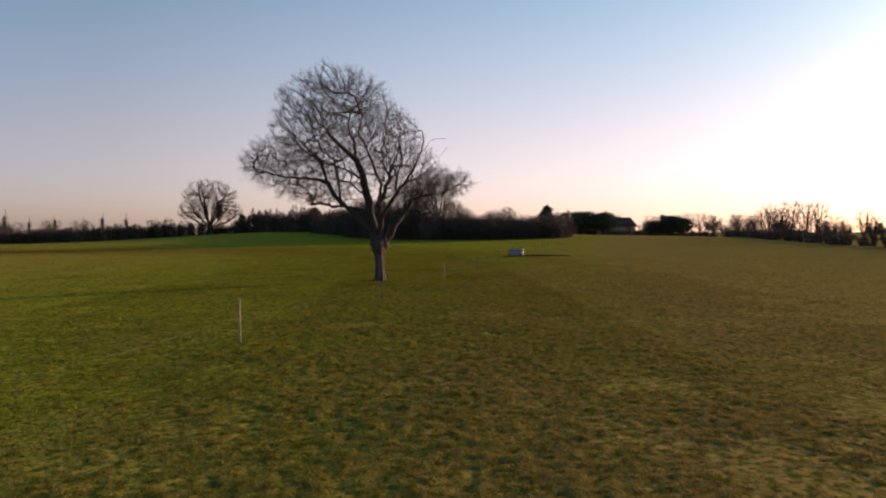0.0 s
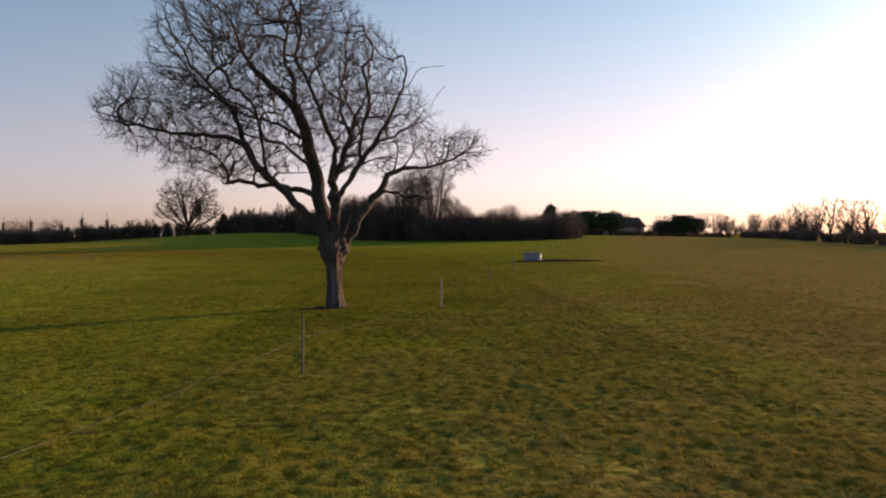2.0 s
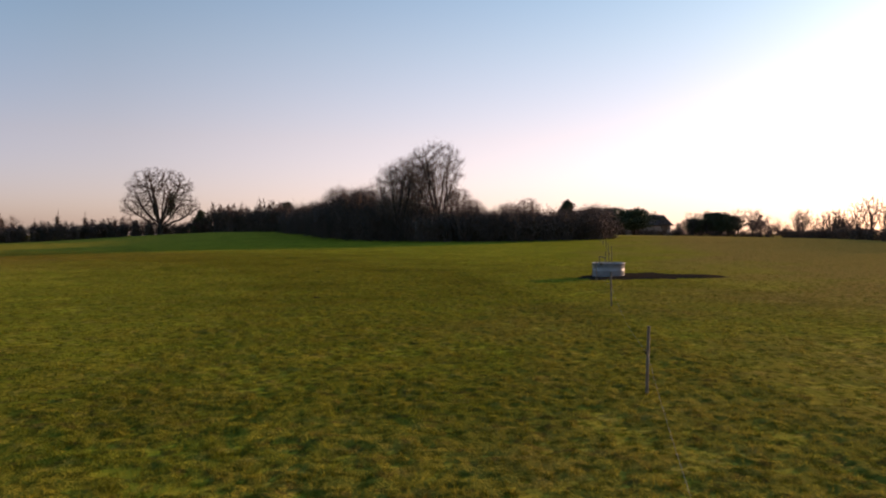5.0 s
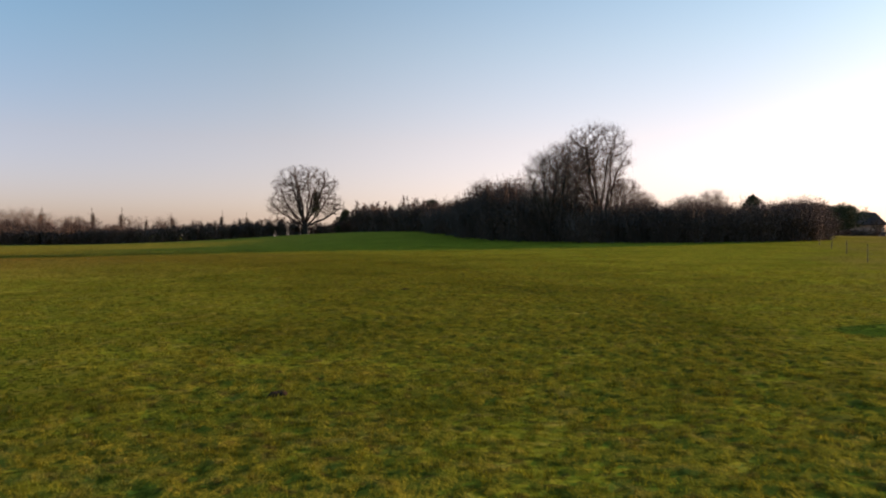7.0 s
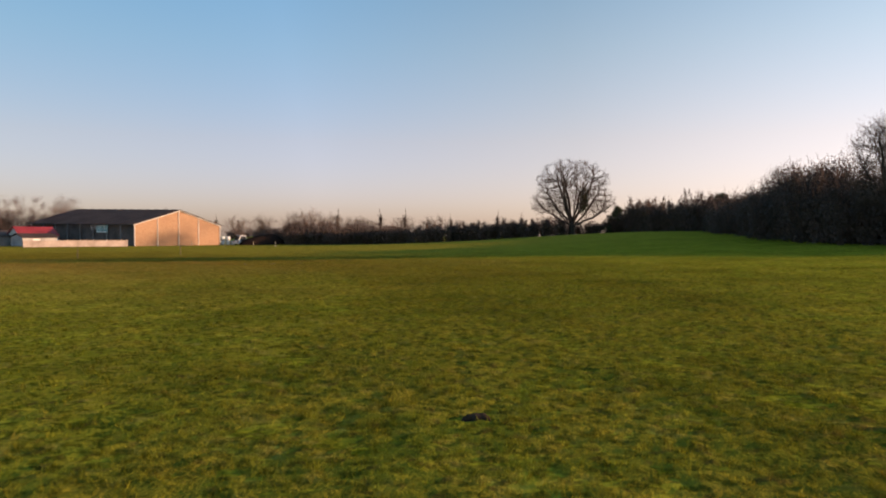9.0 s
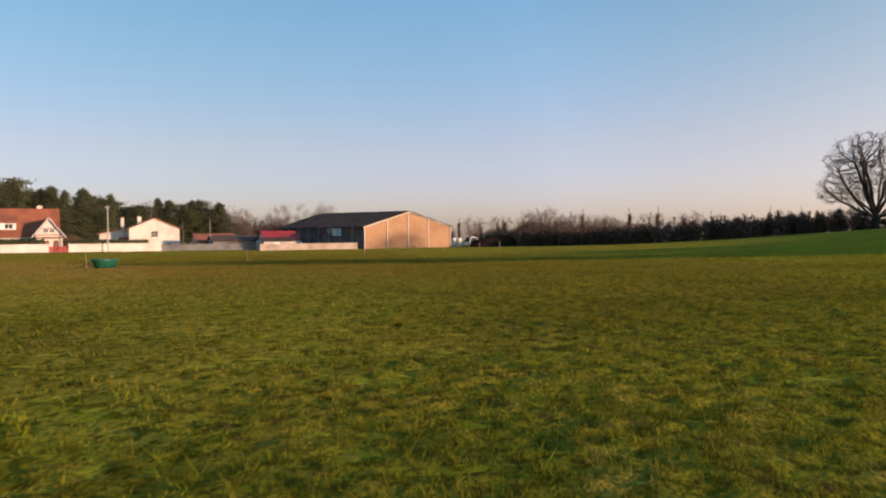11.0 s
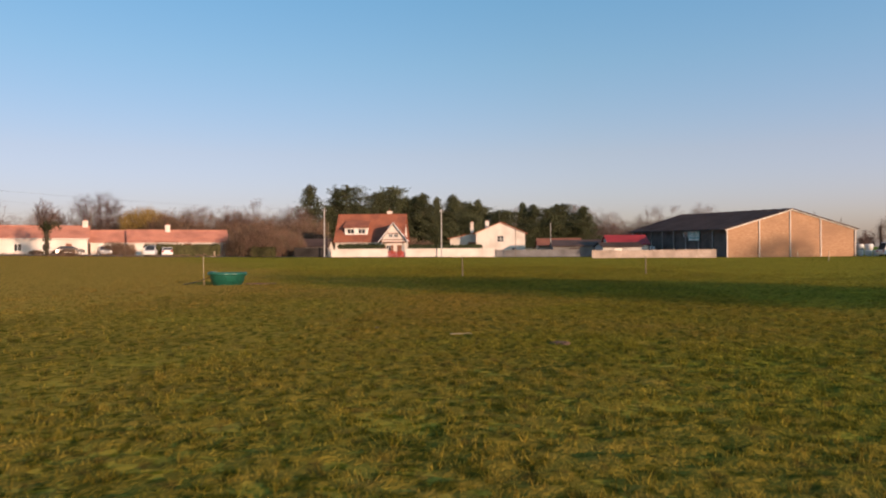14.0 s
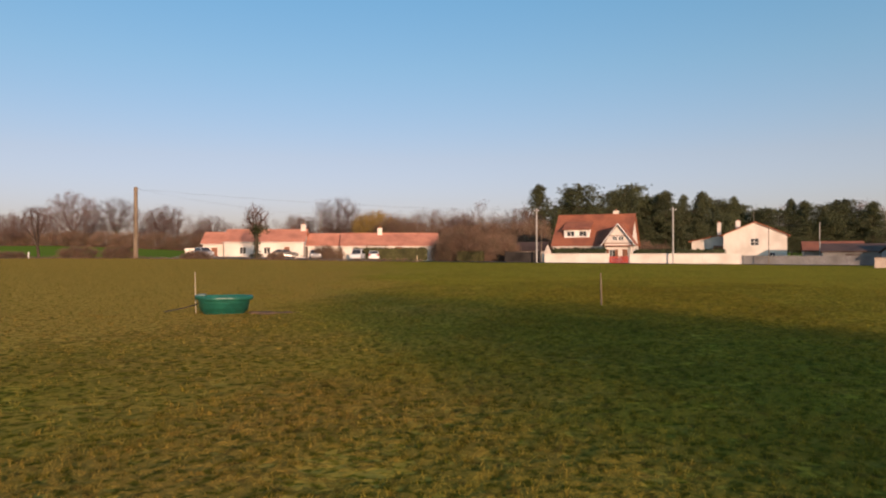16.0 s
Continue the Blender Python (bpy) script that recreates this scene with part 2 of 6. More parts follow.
GREYWALL = material("grey_wall", (0.17, 0.165, 0.165), (0.24, 0.235, 0.23), (0.13, 0.125, 0.12), fine=5, coarse=0.4, bump=0.2)
TILE_O = material("orange_tiles", (0.45, 0.180, 0.118), (0.57, 0.255, 0.175), (0.37, 0.15, 0.105), fine=7, coarse=0.5, bump=0.5)
TILE_R = material("red_brown_tiles", (0.27, 0.085, 0.045), (0.36, 0.13, 0.075), (0.20, 0.07, 0.045), fine=7, coarse=0.4, bump=0.5)
SHEET_R = material("red_sheet", (0.32, 0.028, 0.026), (0.40, 0.042, 0.038), fine=2, coarse=0.4, rough=0.5, bump=0.1)
SLATE = material("dark_sheet_roof", (0.064, 0.042, 0.037), (0.100, 0.070, 0.062), (0.053, 0.036, 0.033), fine=3, coarse=0.25, rough=0.9, bump=0.3, spec=0.06)
DARKTILE = material("dark_brown_tiles", (0.085, 0.050, 0.040), (0.125, 0.075, 0.060), (0.065, 0.040, 0.034), fine=7, coarse=0.4, bump=0.4)
DARKEARTH = material("dark_earth", (0.016, 0.010, 0.009), (0.034, 0.022, 0.018), (0.022, 0.015, 0.012), fine=5, coarse=0.8, bump=0.8, rough=1.0, spec=0.0)
TARRED = material("tarred_boards", (0.026, 0.023, 0.022), (0.046, 0.041, 0.039), fine=5, coarse=0.6, bump=0.3, spec=0.1)
WRAP = material("white_bale_wrap", (0.60, 0.60, 0.58), (0.72, 0.71, 0.69), (0.50, 0.49, 0.46), fine=5, coarse=1.5, rough=0.5, bump=0.2)
PLY = material("tan_cladding", (0.32, 0.18, 0.102), (0.41, 0.245, 0.148), (0.26, 0.148, 0.09), fine=5, coarse=0.35, bump=0.2, stretch=(1, 0.35, 1))
DARKCLAD = material("dark_cladding", (0.098, 0.078, 0.073), (0.150, 0.122, 0.113), fine=3, coarse=0.4, rough=0.7, bump=0.1, spec=0.15)
STEEL = material("galvanised_steel", (0.26, 0.26, 0.27), (0.36, 0.36, 0.37), (0.20, 0.20, 0.20), fine=5, coarse=1.2, rough=0.5, bump=0.08, metal=0.3)
WHITE = material("white_paint", (0.74, 0.73, 0.70), (0.82, 0.81, 0.79), fine=5, coarse=0.8, rough=0.5, bump=0.04)
TEAL = material("teal_sign", (0.10, 0.44, 0.46), (0.13, 0.50, 0.52), fine=2, coarse=0.8, rough=0.5, bump=0)
REDPAINT = material("red_paint", (0.38, 0.05, 0.035), (0.46, 0.08, 0.055), fine=4, coarse=0.8, rough=0.5, bump=0.05)
WOOD = material("weathered_wood", (0.13, 0.095, 0.065), (0.26, 0.20, 0.145), (0.10, 0.075, 0.055), fine=9, coarse=1.2, bump=0.5, stretch=(1, 1, 0.15))
PALEWOOD = material("pale_wood", (0.36, 0.29, 0.20), (0.50, 0.42, 0.31), (0.28, 0.22, 0.16), fine=9, coarse=1.2, bump=0.3, stretch=(1, 1, 0.15))
CONCRETE = material("concrete", (0.36, 0.35, 0.34), (0.48, 0.47, 0.45), (0.28, 0.27, 0.26), fine=6, coarse=0.9, bump=0.2)
SHUTTER = material("brown_shutters", (0.20, 0.085, 0.05), (0.28, 0.13, 0.08), fine=6, coarse=1, bump=0.1)
PLASTIC_G = material("green_plastic", (0.003, 0.088, 0.062), (0.005, 0.122, 0.085), (0.003, 0.068, 0.05), fine=4, coarse=1.5, rough=0.42, bump=0.05, spec=0.5)
SOIL = material("trodden_soil", (0.026, 0.017, 0.012), (0.062, 0.042, 0.029), (0.038, 0.028, 0.016), fine=7, coarse=1.3, bump=1.0, rough=1.0, spec=0.0)
ROPE = material("fence_rope", (0.22, 0.20, 0.17), (0.32, 0.29, 0.25), fine=20, coarse=3, bump=0)
RUBBER = material("black_rubber", (0.018, 0.018, 0.018), (0.035, 0.034, 0.033), fine=8, coarse=2, bump=0.05)
ASPHALT = material("asphalt", (0.045, 0.045, 0.047), (0.075, 0.073, 0.07), (0.09, 0.083, 0.073), fine=12, coarse=0.5, bump=0.2)
CARWHITE = material("white_car_paint", (0.70, 0.71, 0.72), (0.76, 0.77, 0.78), fine=1, coarse=0.5, rough=0.25, bump=0, spec=0.5)
CARGREY = material("silver_car_paint", (0.38, 0.38, 0.39), (0.46, 0.46, 0.47), fine=1, coarse=0.5, rough=0.25, bump=0, spec=0.5, metal=0.3)
CARDARK = material("dark_car_paint", (0.03, 0.032, 0.04), (0.05, 0.05, 0.06), fine=1, coarse=0.5, rough=0.2, bump=0, spec=0.5)


def plain(name, col, rough=0.3, metal=0.0, alpha_glass=False):
    m = bpy.data.materials.new(name)
    m.use_nodes = True
    b = m.node_tree.nodes["Principled BSDF"]
    b.inputs["Base Color"].default_value = (*col, 1)
    b.inputs["Roughness"].default_value, b.inputs["Metallic"].default_value = rough, metal
    if alpha_glass:
        b.inputs["Transmission Weight"].default_value = 1.0
    return m


GLASS = plain("window_glass", (0.03, 0.035, 0.04), 0.06)
WATER = plain("trough_water", (0.02, 0.03, 0.03), 0.03)
LAMP_RED = plain("red_lamp_glass", (0.35, 0.01, 0.01), 0.2)

# ---------------------------------------------------------------- mesh helpers
def mesh_of(name, verts, faces, mat, smooth=False):
    """A mesh from arrays of places and of triangles or quads."""
    verts, faces = np.asarray(verts, dtype=np.float32), np.asarray(faces, dtype=np.int32)
    me = bpy.data.meshes.new(name)
    k = faces.shape[1]
    me.vertices.add(len(verts)), me.loops.add(faces.size), me.polygons.add(len(faces))
    me.vertices.foreach_set("co", verts.ravel())
    me.loops.foreach_set("vertex_index", faces.ravel())
    me.polygons.foreach_set("loop_start", np.arange(0, faces.size, k, dtype=np.int32))
    if smooth:
        me.polygons.foreach_set("use_smooth", np.ones(len(faces), dtype=bool))
    me.materials.append(mat)
    me.update(calc_edges=True)
    return me


def part(name, bm, mat, parent, label=""):
    me = bpy.data.meshes.new(name)
    bmesh.ops.recalc_face_normals(bm, faces=bm.faces)
    bm.to_mesh(me)
    bm.free()
    me.materials.append(mat)
    ob = new(name, me)
    ob.parent = parent
    return tagged(ob, label)


def part_mesh(name, me, parent, label=""):
    ob = new(name, me)
    ob.parent = parent
    return tagged(ob, label)


def thing(name, m, label, category, group="", kind=""):
    e = new(name)
    e.empty_display_size = 0.3
    e.matrix_basis = m
    return tagged(e, label, category, group, kind)


def single(name, bm, mat, m, label, category, group="", kind=""):
    me = bpy.data.meshes.new(name)
    bmesh.ops.recalc_face_normals(bm, faces=bm.faces)
    bm.to_mesh(me)
    bm.free()
    me.materials.append(mat)
    ob = new(name, me)
    ob.matrix_basis = m
    return tagged(ob, label, category, group, kind)


def box(bm, x0, x1, y0, y1, z0, z1, bevel=0.0):
    r = bmesh.ops.create_cube(bm, size=1, matrix=Matrix.Translation(((x0 + x1) / 2, (y0 + y1) / 2, (z0 + z1) / 2)) @ Matrix.Diagonal((abs(x1 - x0), abs(y1 - y0), abs(z1 - z0), 1)))
    if bevel:
        bmesh.ops.bevel(bm, geom=list({e for v in r["verts"] for e in v.link_edges}), offset=bevel, segments=2, affect='EDGES')
    return bm


def boxed(*a, bevel=0.0):
    return box(bmesh.new(), *a, bevel=bevel)


def rod(bm, p, q, r0, r1=None, k=8):
    p, q = Vector(p), Vector(q)
    d = q - p
    m = Matrix.Translation((p + q) / 2) @ d.to_track_quat('Z', 'Y').to_matrix().to_4x4()
    bmesh.ops.create_cone(bm, cap_ends=True, segments=k, radius1=r0, radius2=r0 if r1 is None else r1, depth=d.length, matrix=m)
    return bm


def solid(bm, outline, axis, lo, hi):
    """An outline in two coordinates drawn out along the third."""
    def at(a, b, c):
        return (c, a, b) if axis == 'x' else (a, c, b) if axis == 'y' else (a, b, c)
    f = [bm.verts.new(at(a, b, lo)) for a, b in outline]
    g = [bm.verts.new(at(a, b, hi)) for a, b in outline]
    n = len(outline)
    bm.faces.new(f), bm.faces.new(g)
    for i in range(n):
        bm.faces.new((f[i], f[(i + 1) % n], g[(i + 1) % n], g[i]))
    return bm


def lathe(bm, profile, k=40, sx=1.0, sy=1.0):
    rings = [[bm.verts.new((r * sx * math.cos(2 * math.pi * i / k), r * sy * math.sin(2 * math.pi * i / k), z)) for i in range(k)] for r, z in profile]
    for a, b in zip(rings, rings[1:]):
        for i in range(k):
            bm.faces.new((a[i], a[(i + 1) % k], b[(i + 1) % k], b[i])).smooth = True
    return bm


def facade(bm, x0, x1, y0, y1, z0, z1, holes):
    """A wall between x0 and x1 with openings (ya, yb, za, zb) that go through it."""
    ys = sorted({y0, y1, *[v for h in holes for v in h[:2]]})
    zs = sorted({z0, z1, *[v for h in holes for v in h[2:]]})
    for a, b in zip(ys, ys[1:]):
        for c, d in zip(zs, zs[1:]):
            if not any(h[0] <= a and b <= h[1] and h[2] <= c and d <= h[3] for h in holes):
                box(bm, x0, x1, a, b, c, d)
    bmesh.ops.remove_doubles(bm, verts=bm.verts, dist=0.0005)
    seen = {}
    for f in bm.faces:                                 # faces shared by two cells lie inside the wall
        seen.setdefault(tuple(round(k, 3) for k in f.calc_center_median()), []).append(f)
    bmesh.ops.delete(bm, geom=[f for fs in seen.values() if len(fs) > 1 for f in fs], context='FACES_ONLY')
    return bm


def window(parent, x, ya, yb, za, zb, shutters=None, bars=1, mat=WHITE, cross=False):
    """A window whose face lies at x and looks towards +x, with frame, sill and panes."""
    f = bmesh.new()
    t = 0.07
    for a in ((ya, ya + t, za, zb), (yb - t, yb, za, zb), (ya + t, yb - t, za, za + t), (ya + t, yb - t, zb - t, zb)):
        box(f, x - 0.16, x - 0.08, *a)
    for i in range(bars):
        c = ya + (yb - ya) * (i + 1) / (bars + 1)
        box(f, x - 0.155, x - 0.085, c - 0.04, c + 0.04, za + t, zb - t)
    if cross:
        c = (za + zb) / 2
        box(f, x - 0.15, x - 0.09, ya + t, yb - t, c - 0.05, c + 0.05)
    wdw = part("window", f, mat, parent)
    part("pane", boxed(x - 0.135, x - 0.115, ya + t, yb - t, za + t, zb - t), GLASS, wdw)
    part("sill", boxed(x - 0.05, x + 0.08, ya - 0.06, yb + 0.06, za - 0.07, za - 0.003), RENDER_W, wdw)
    if shutters:
        for a, b in ((ya - (yb - ya) * 0.48, ya - 0.02), (yb + 0.02, yb + (yb - ya) * 0.48)):
            part("shutter", boxed(x + 0.004, x + 0.05, a, b, za, zb), shutters, wdw, "brown painted shutter, folded open")
    return wdw


# ---------------------------------------------------------------- terrain
def rise(x, y):
    """Height of the field, in metres."""
    z = 0.0
    for a, cx, cy, sx, sy in ((2.6, -44.3, 217.2, 30, 25.4), (1.8, 39.9, 186.2, 43.8, 60), (-0.2, -112.3, 178, 41, 30), (1.2, -135, 25, 35, 35), (1.2, -14.9, 175, 28.2, 21.2), (4.2, -215, -60, 36, 55), (-0.22, -59, 95, 16, 16)):
        z = z + a * np.exp(-0.5 * (((x - cx) / sx) ** 2 + ((y - cy) / sy) ** 2))
    return z


def lattice(x, y, seed):
    """Smooth noise from 0 to 1, one cell a unit."""
    xi, yi = np.floor(x), np.floor(y)
    u0, v0 = x - xi, y - yi
    u0, v0 = u0 * u0 * (3 - 2 * u0), v0 * v0 * (3 - 2 * v0)

    def corner(p, q):
        s = np.sin(p * 127.1 + q * 311.7 + seed * 74.7) * 43758.5453
        return s - np.floor(s)
    return (corner(xi, yi) * (1 - u0) + corner(xi + 1, yi) * u0) * (1 - v0) + (corner(xi, yi + 1) * (1 - u0) + corner(xi + 1, yi + 1) * u0) * v0


def hummock(x, y):
    x, y = np.asarray(x, dtype=float), np.asarray(y, dtype=float)
    return 0.07 * (lattice(x * 0.11, y * 0.11, 1) - 0.5) + 0.035 * (lattice(x * 0.5, y * 0.5, 2) - 0.5) + 0.02 * (lattice(x * 1.7, y * 1.7, 3) - 0.5)


def land(x, y):
    return float(rise(x, y) + hummock(x, y))


def lie(x, y, rz=0.0, s=1.0, sink=0.03):
    """A pose on the ground."""
    return pose(x, y, land(x, y) - sink, 0, 0, rz) @ Matrix.Diagonal((s, s, s, 1))


n = 220
u = np.linspace(-1, 1, n)
gx = -30 + 130 * u + 2900 * u ** 7
gy = 90 + 150 * u + 2900 * u ** 7
X, Y = np.meshgrid(gx, gy)
Z = rise(X, Y) + hummock(X, Y) * np.exp(-((X + 30) ** 2 + (Y - 90) ** 2) / 160 ** 2)
V = np.stack([X, Y, Z], -1).reshape(-1, 3)
i = np.arange(n * n).reshape(n, n)
F = np.stack([i[:-1, :-1], i[:-1, 1:], i[1:, 1:], i[1:, :-1]], -1).reshape(-1, 4)
tagged(new("ground", mesh_of("ground", V, F, GROUND, True)), "short grazed pasture grass, patchy green and straw", "field", kind="structure")

# ---------------------------------------------------------------- trees
def colonize(pos, par, pts, step, reach, kill, rounds, up, rng, wander=0.22, barren=()):
    """Branches that reach for points of a crown until it is filled."""
    P, PA = np.array(pos, dtype=float), list(par)
    kids = np.zeros(len(P), dtype=int)
    kids[list(barren)] = 3
    near = np.zeros(len(pts), dtype=int)
    dist = np.full(len(pts), 1e9)

    def update(first, new_p):
        nonlocal near, dist
        for c in range(0, len(new_p), 400):
            blk = new_p[c:c + 400]
            D = ((pts[:, None, :] - blk[None]) ** 2).sum(-1)
            j = D.argmin(1)
            d = np.sqrt(D[np.arange(len(pts)), j])
            better = d < dist
            near[better], dist[better] = first + c + j[better], d[better]

    update(0, P)
    for _ in range(rounds):
        act = (dist < reach) & (kids[near] < 3)
        if not act.any():
            break
        idx = near[act]
        vec = pts[act] - P[idx]
        vec /= np.linalg.norm(vec, axis=1)[:, None] + 1e-9
        uniq, inv = np.unique(idx, return_inverse=True)
        s = np.zeros((len(uniq), 3))
        np.add.at(s, inv, vec)
        s /= np.linalg.norm(s, axis=1)[:, None] + 1e-9
        s += rng.normal(0, wander, s.shape) + (0, 0, up)
        s /= np.linalg.norm(s, axis=1)[:, None] + 1e-9
        fresh = P[uniq] + s * step
        kids[uniq] += 1
        first = len(P)
        P = np.vstack([P, fresh])
        PA += uniq.tolist()
        kids = np.concatenate([kids, np.zeros(len(fresh), dtype=int)])
        update(first, fresh)
        live = dist > kill
        pts, near, dist = pts[live], near[live], dist[live]
        if not len(pts):
            break
    return P, np.array(PA)


def twigs(P, PA, which, count, length, segs, spread, up, rng, heart=None):
    """Fine twigs on the nodes given, which point away from the crown's heart."""
    base = np.repeat(which, count)
    d = P[base] - P[np.maximum(PA[base], 0)]
    d /= np.linalg.norm(d, axis=1)[:, None] + 1e-6
    d = d + rng.normal(0, spread, d.shape) + (0, 0, up)
    if heart is not None:
        out = P[base] - np.array(heart)
        d = d + 0.75 * out / (np.linalg.norm(out, axis=1)[:, None] + 1e-6)
    d /= np.linalg.norm(d, axis=1)[:, None] + 1e-6
    ln = length * rng.uniform(0.5, 1.3, len(base)) / segs
    prev, at = base, P[base]
    for _ in range(segs):
        at = at + d * ln[:, None]
        first = len(P)
        P, PA = np.vstack([P, at]), np.concatenate([PA, prev])
        prev = first + np.arange(len(base))
        d = d + rng.normal(0, 0.28, d.shape) + (0, 0, up * 0.4)
        d /= np.linalg.norm(d, axis=1)[:, None] + 1e-6
    return P, PA


def thickness(PA, tip, power):
    acc = np.zeros(len(PA))
    rad = np.zeros(len(PA))
    for k in range(len(PA) - 1, -1, -1):
        rad[k] = max(tip, acc[k] ** (1 / power))
        if PA[k] >= 0 and PA[k] != k:
            acc[PA[k]] += rad[k] ** power
    return rad


def tubes(P, PA, rad, lo, hi, k):
    """Tapered tubes for all stretches whose end is between lo and hi thick."""
    n = len(P)
    seg = np.array([j for j in range(n) if PA[j] >= 0 and PA[j] != j and lo <= rad[j] < hi], dtype=int)
    main = np.full(n, -1)
    for j in range(n):
        p = PA[j]
        if p >= 0 and p != j and (main[p] < 0 or rad[j] > rad[main[p]]):
            main[p] = j
    d = P - P[np.maximum(PA, 0)]
    d[PA < 0] = (0, 0, 1)
    d /= np.linalg.norm(d, axis=1)[:, None] + 1e-9
    nxt = np.where(main >= 0, main, np.arange(n))
    dm = d + d[nxt]
    dm /= np.linalg.norm(dm, axis=1)[:, None] + 1e-9

    def ring(c, way, r):
        a = np.cross(way, (0.31, 0.93, 0.17))
        a /= np.linalg.norm(a, axis=1)[:, None] + 1e-9
        b = np.cross(way, a)
        ang = np.arange(k) * 2 * math.pi / k
        return c[:, None] + r[:, None, None] * (a[:, None] * np.cos(ang)[None, :, None] + b[:, None] * np.sin(ang)[None, :, None])

    p = PA[seg]
    is_main = main[p] == seg
    w0 = np.where(is_main[:, None], dm[p], d[seg])
    r0 = np.where(is_main, rad[p], np.minimum(rad[p], rad[seg] * 1.25))
    A, B = ring(P[p], w0, r0), ring(P[seg], dm[seg], rad[seg])
    m = len(seg)
    verts = np.concatenate([A, B], 1).reshape(-1, 3)
    o = (np.arange(m) * 2 * k)[:, None]
    ks = np.arange(k)
    kn = (ks + 1) % k
    faces = np.stack([o + ks, o + kn, o + k + kn, o + k + ks], -1).reshape(-1, 4)
    return verts, faces


def ellipsoid_points(rng, count, blobs):
    """Points spread in several ellipsoids (share, centre, radii), denser towards their skins."""
    out = []
    for share, c, r in blobs:
        v = rng.normal(0, 1, (int(count * share), 3))
        v /= np.linalg.norm(v, axis=1)[:, None]
        out.append(np.array(c) + v * (rng.uniform(0, 1, len(v)) ** 0.42)[:, None] * np.array(r))
    return np.vstack(out)


def flecks(rng, centres, count, spread, size, flat=1.0):
    """Small leaf-like triangles round the centres."""
    c = np.repeat(np.asarray(centres, dtype=float), count, axis=0)
    c = c + np.clip(rng.normal(0, 1, c.shape), -1.45, 1.45) * np.array((spread, spread, spread * flat))
    a = rng.normal(0, 1, c.shape)
    b = rng.normal(0, 1, c.shape)
    a /= np.linalg.norm(a, axis=1)[:, None]
    b /= np.linalg.norm(b, axis=1)[:, None]
    s = size * rng.uniform(0.5, 1.3, len(c))[:, None]
    verts = np.stack([c - a * s * 0.5, c + a * s * 0.5, c + b * s], 1).reshape(-1, 3)
    return verts, np.arange(len(verts)).reshape(-1, 3)


def bare_tree(name, m, label, group, seed, height, fork, blobs, points=900, tip=0.012, step=0.35, power=2.2, twig=(2, 0.7), leaf=None, mat=TWIG, lean=(0, 0), stems=1, category="tree", limbs=9, segs=1, wood=None, haze=0):
    """A leafless tree: trunk and limbs, and a crown of fine branches."""
    rng = np.random.default_rng(seed)
    pos, par = [], []
    for s in range(stems):
        ox, oy = (rng.normal(0, 0.35, 2) if stems > 1 else (0, 0))
        tx, ty = (rng.normal(0, 1.0, 2) if stems > 1 else lean)
        k = max(3, int(fork / step))
        for j in range(k + 1):
            f = j / k
            pos.append((ox + tx * f * f, oy + ty * f * f, -0.15 + (fork + 0.15) * f))
            par.append((-1 if s == 0 else 0) if j == 0 else len(pos) - 2)
    pts = ellipsoid_points(rng, points, blobs)
    tops = [q for q in range(len(pos)) if q + 1 == len(pos) or par[q + 1] == 0 and q > 0]
    for q in range(limbs):
        far = pts[rng.integers(0, len(pts), 6)]
        used = np.array(pos)
        goal = far[np.argmax(((far[:, None] - used[None]) ** 2).sum(-1).min(1))]
        a = tops[q % len(tops)] - (int(rng.integers(0, 3)) if q > 1 else 0)
        p0 = np.array(pos[a])
        k = max(3, int(np.linalg.norm(goal - p0) / step))
        wob = np.zeros(3)
        for j in range(1, int(k * 0.85) + 1):
            f = j / k
            wob = wob * 0.8 + rng.normal(0, step * 0.13, 3)
            spot = p0 + (goal - p0) * np.array((f ** 0.9, f ** 0.9, f ** 1.12)) + wob
            pos.append(tuple(spot))
            par.append(a)
            a = len(pos) - 1
    P, PA = colonize(pos, par, pts, step, max(1.5, height * 0.22), step * 1.4, 26, 0.05, rng, 0.12)
    which = np.where(P[:, 2] > fork)[0]
    P, PA = twigs(P, PA, which, twig[0], twig[1], segs, 0.6, 0.12, rng, (lean[0], lean[1], fork))
    rad = thickness(PA, tip, power)
    lim = tip * 3.2
    t = thing(name, m, label, category, group)
    part_mesh("trunk", mesh_of("trunk", *tubes(P, PA, rad, lim, 9, 6), wood or LIMB, True), t)
    part_mesh("crown", mesh_of("crown", *tubes(P, PA, rad, 0, lim, 3), mat, True), t)
    if haze:
        part_mesh("twigwork", mesh_of("twigwork", *flecks(rng, P[P[:, 2] > fork + 1], haze, 0.34 if height < 14 else 0.42, 0.07 if height < 14 else 0.12), mat), t)
    if leaf:
        lm, per, spread, size, where = leaf
        sel = P[[j for j in range(len(P)) if where(P[j])]]
        part_mesh("foliage", mesh_of("foliage", *flecks(rng, sel, per, spread, size), lm), t)
    return t


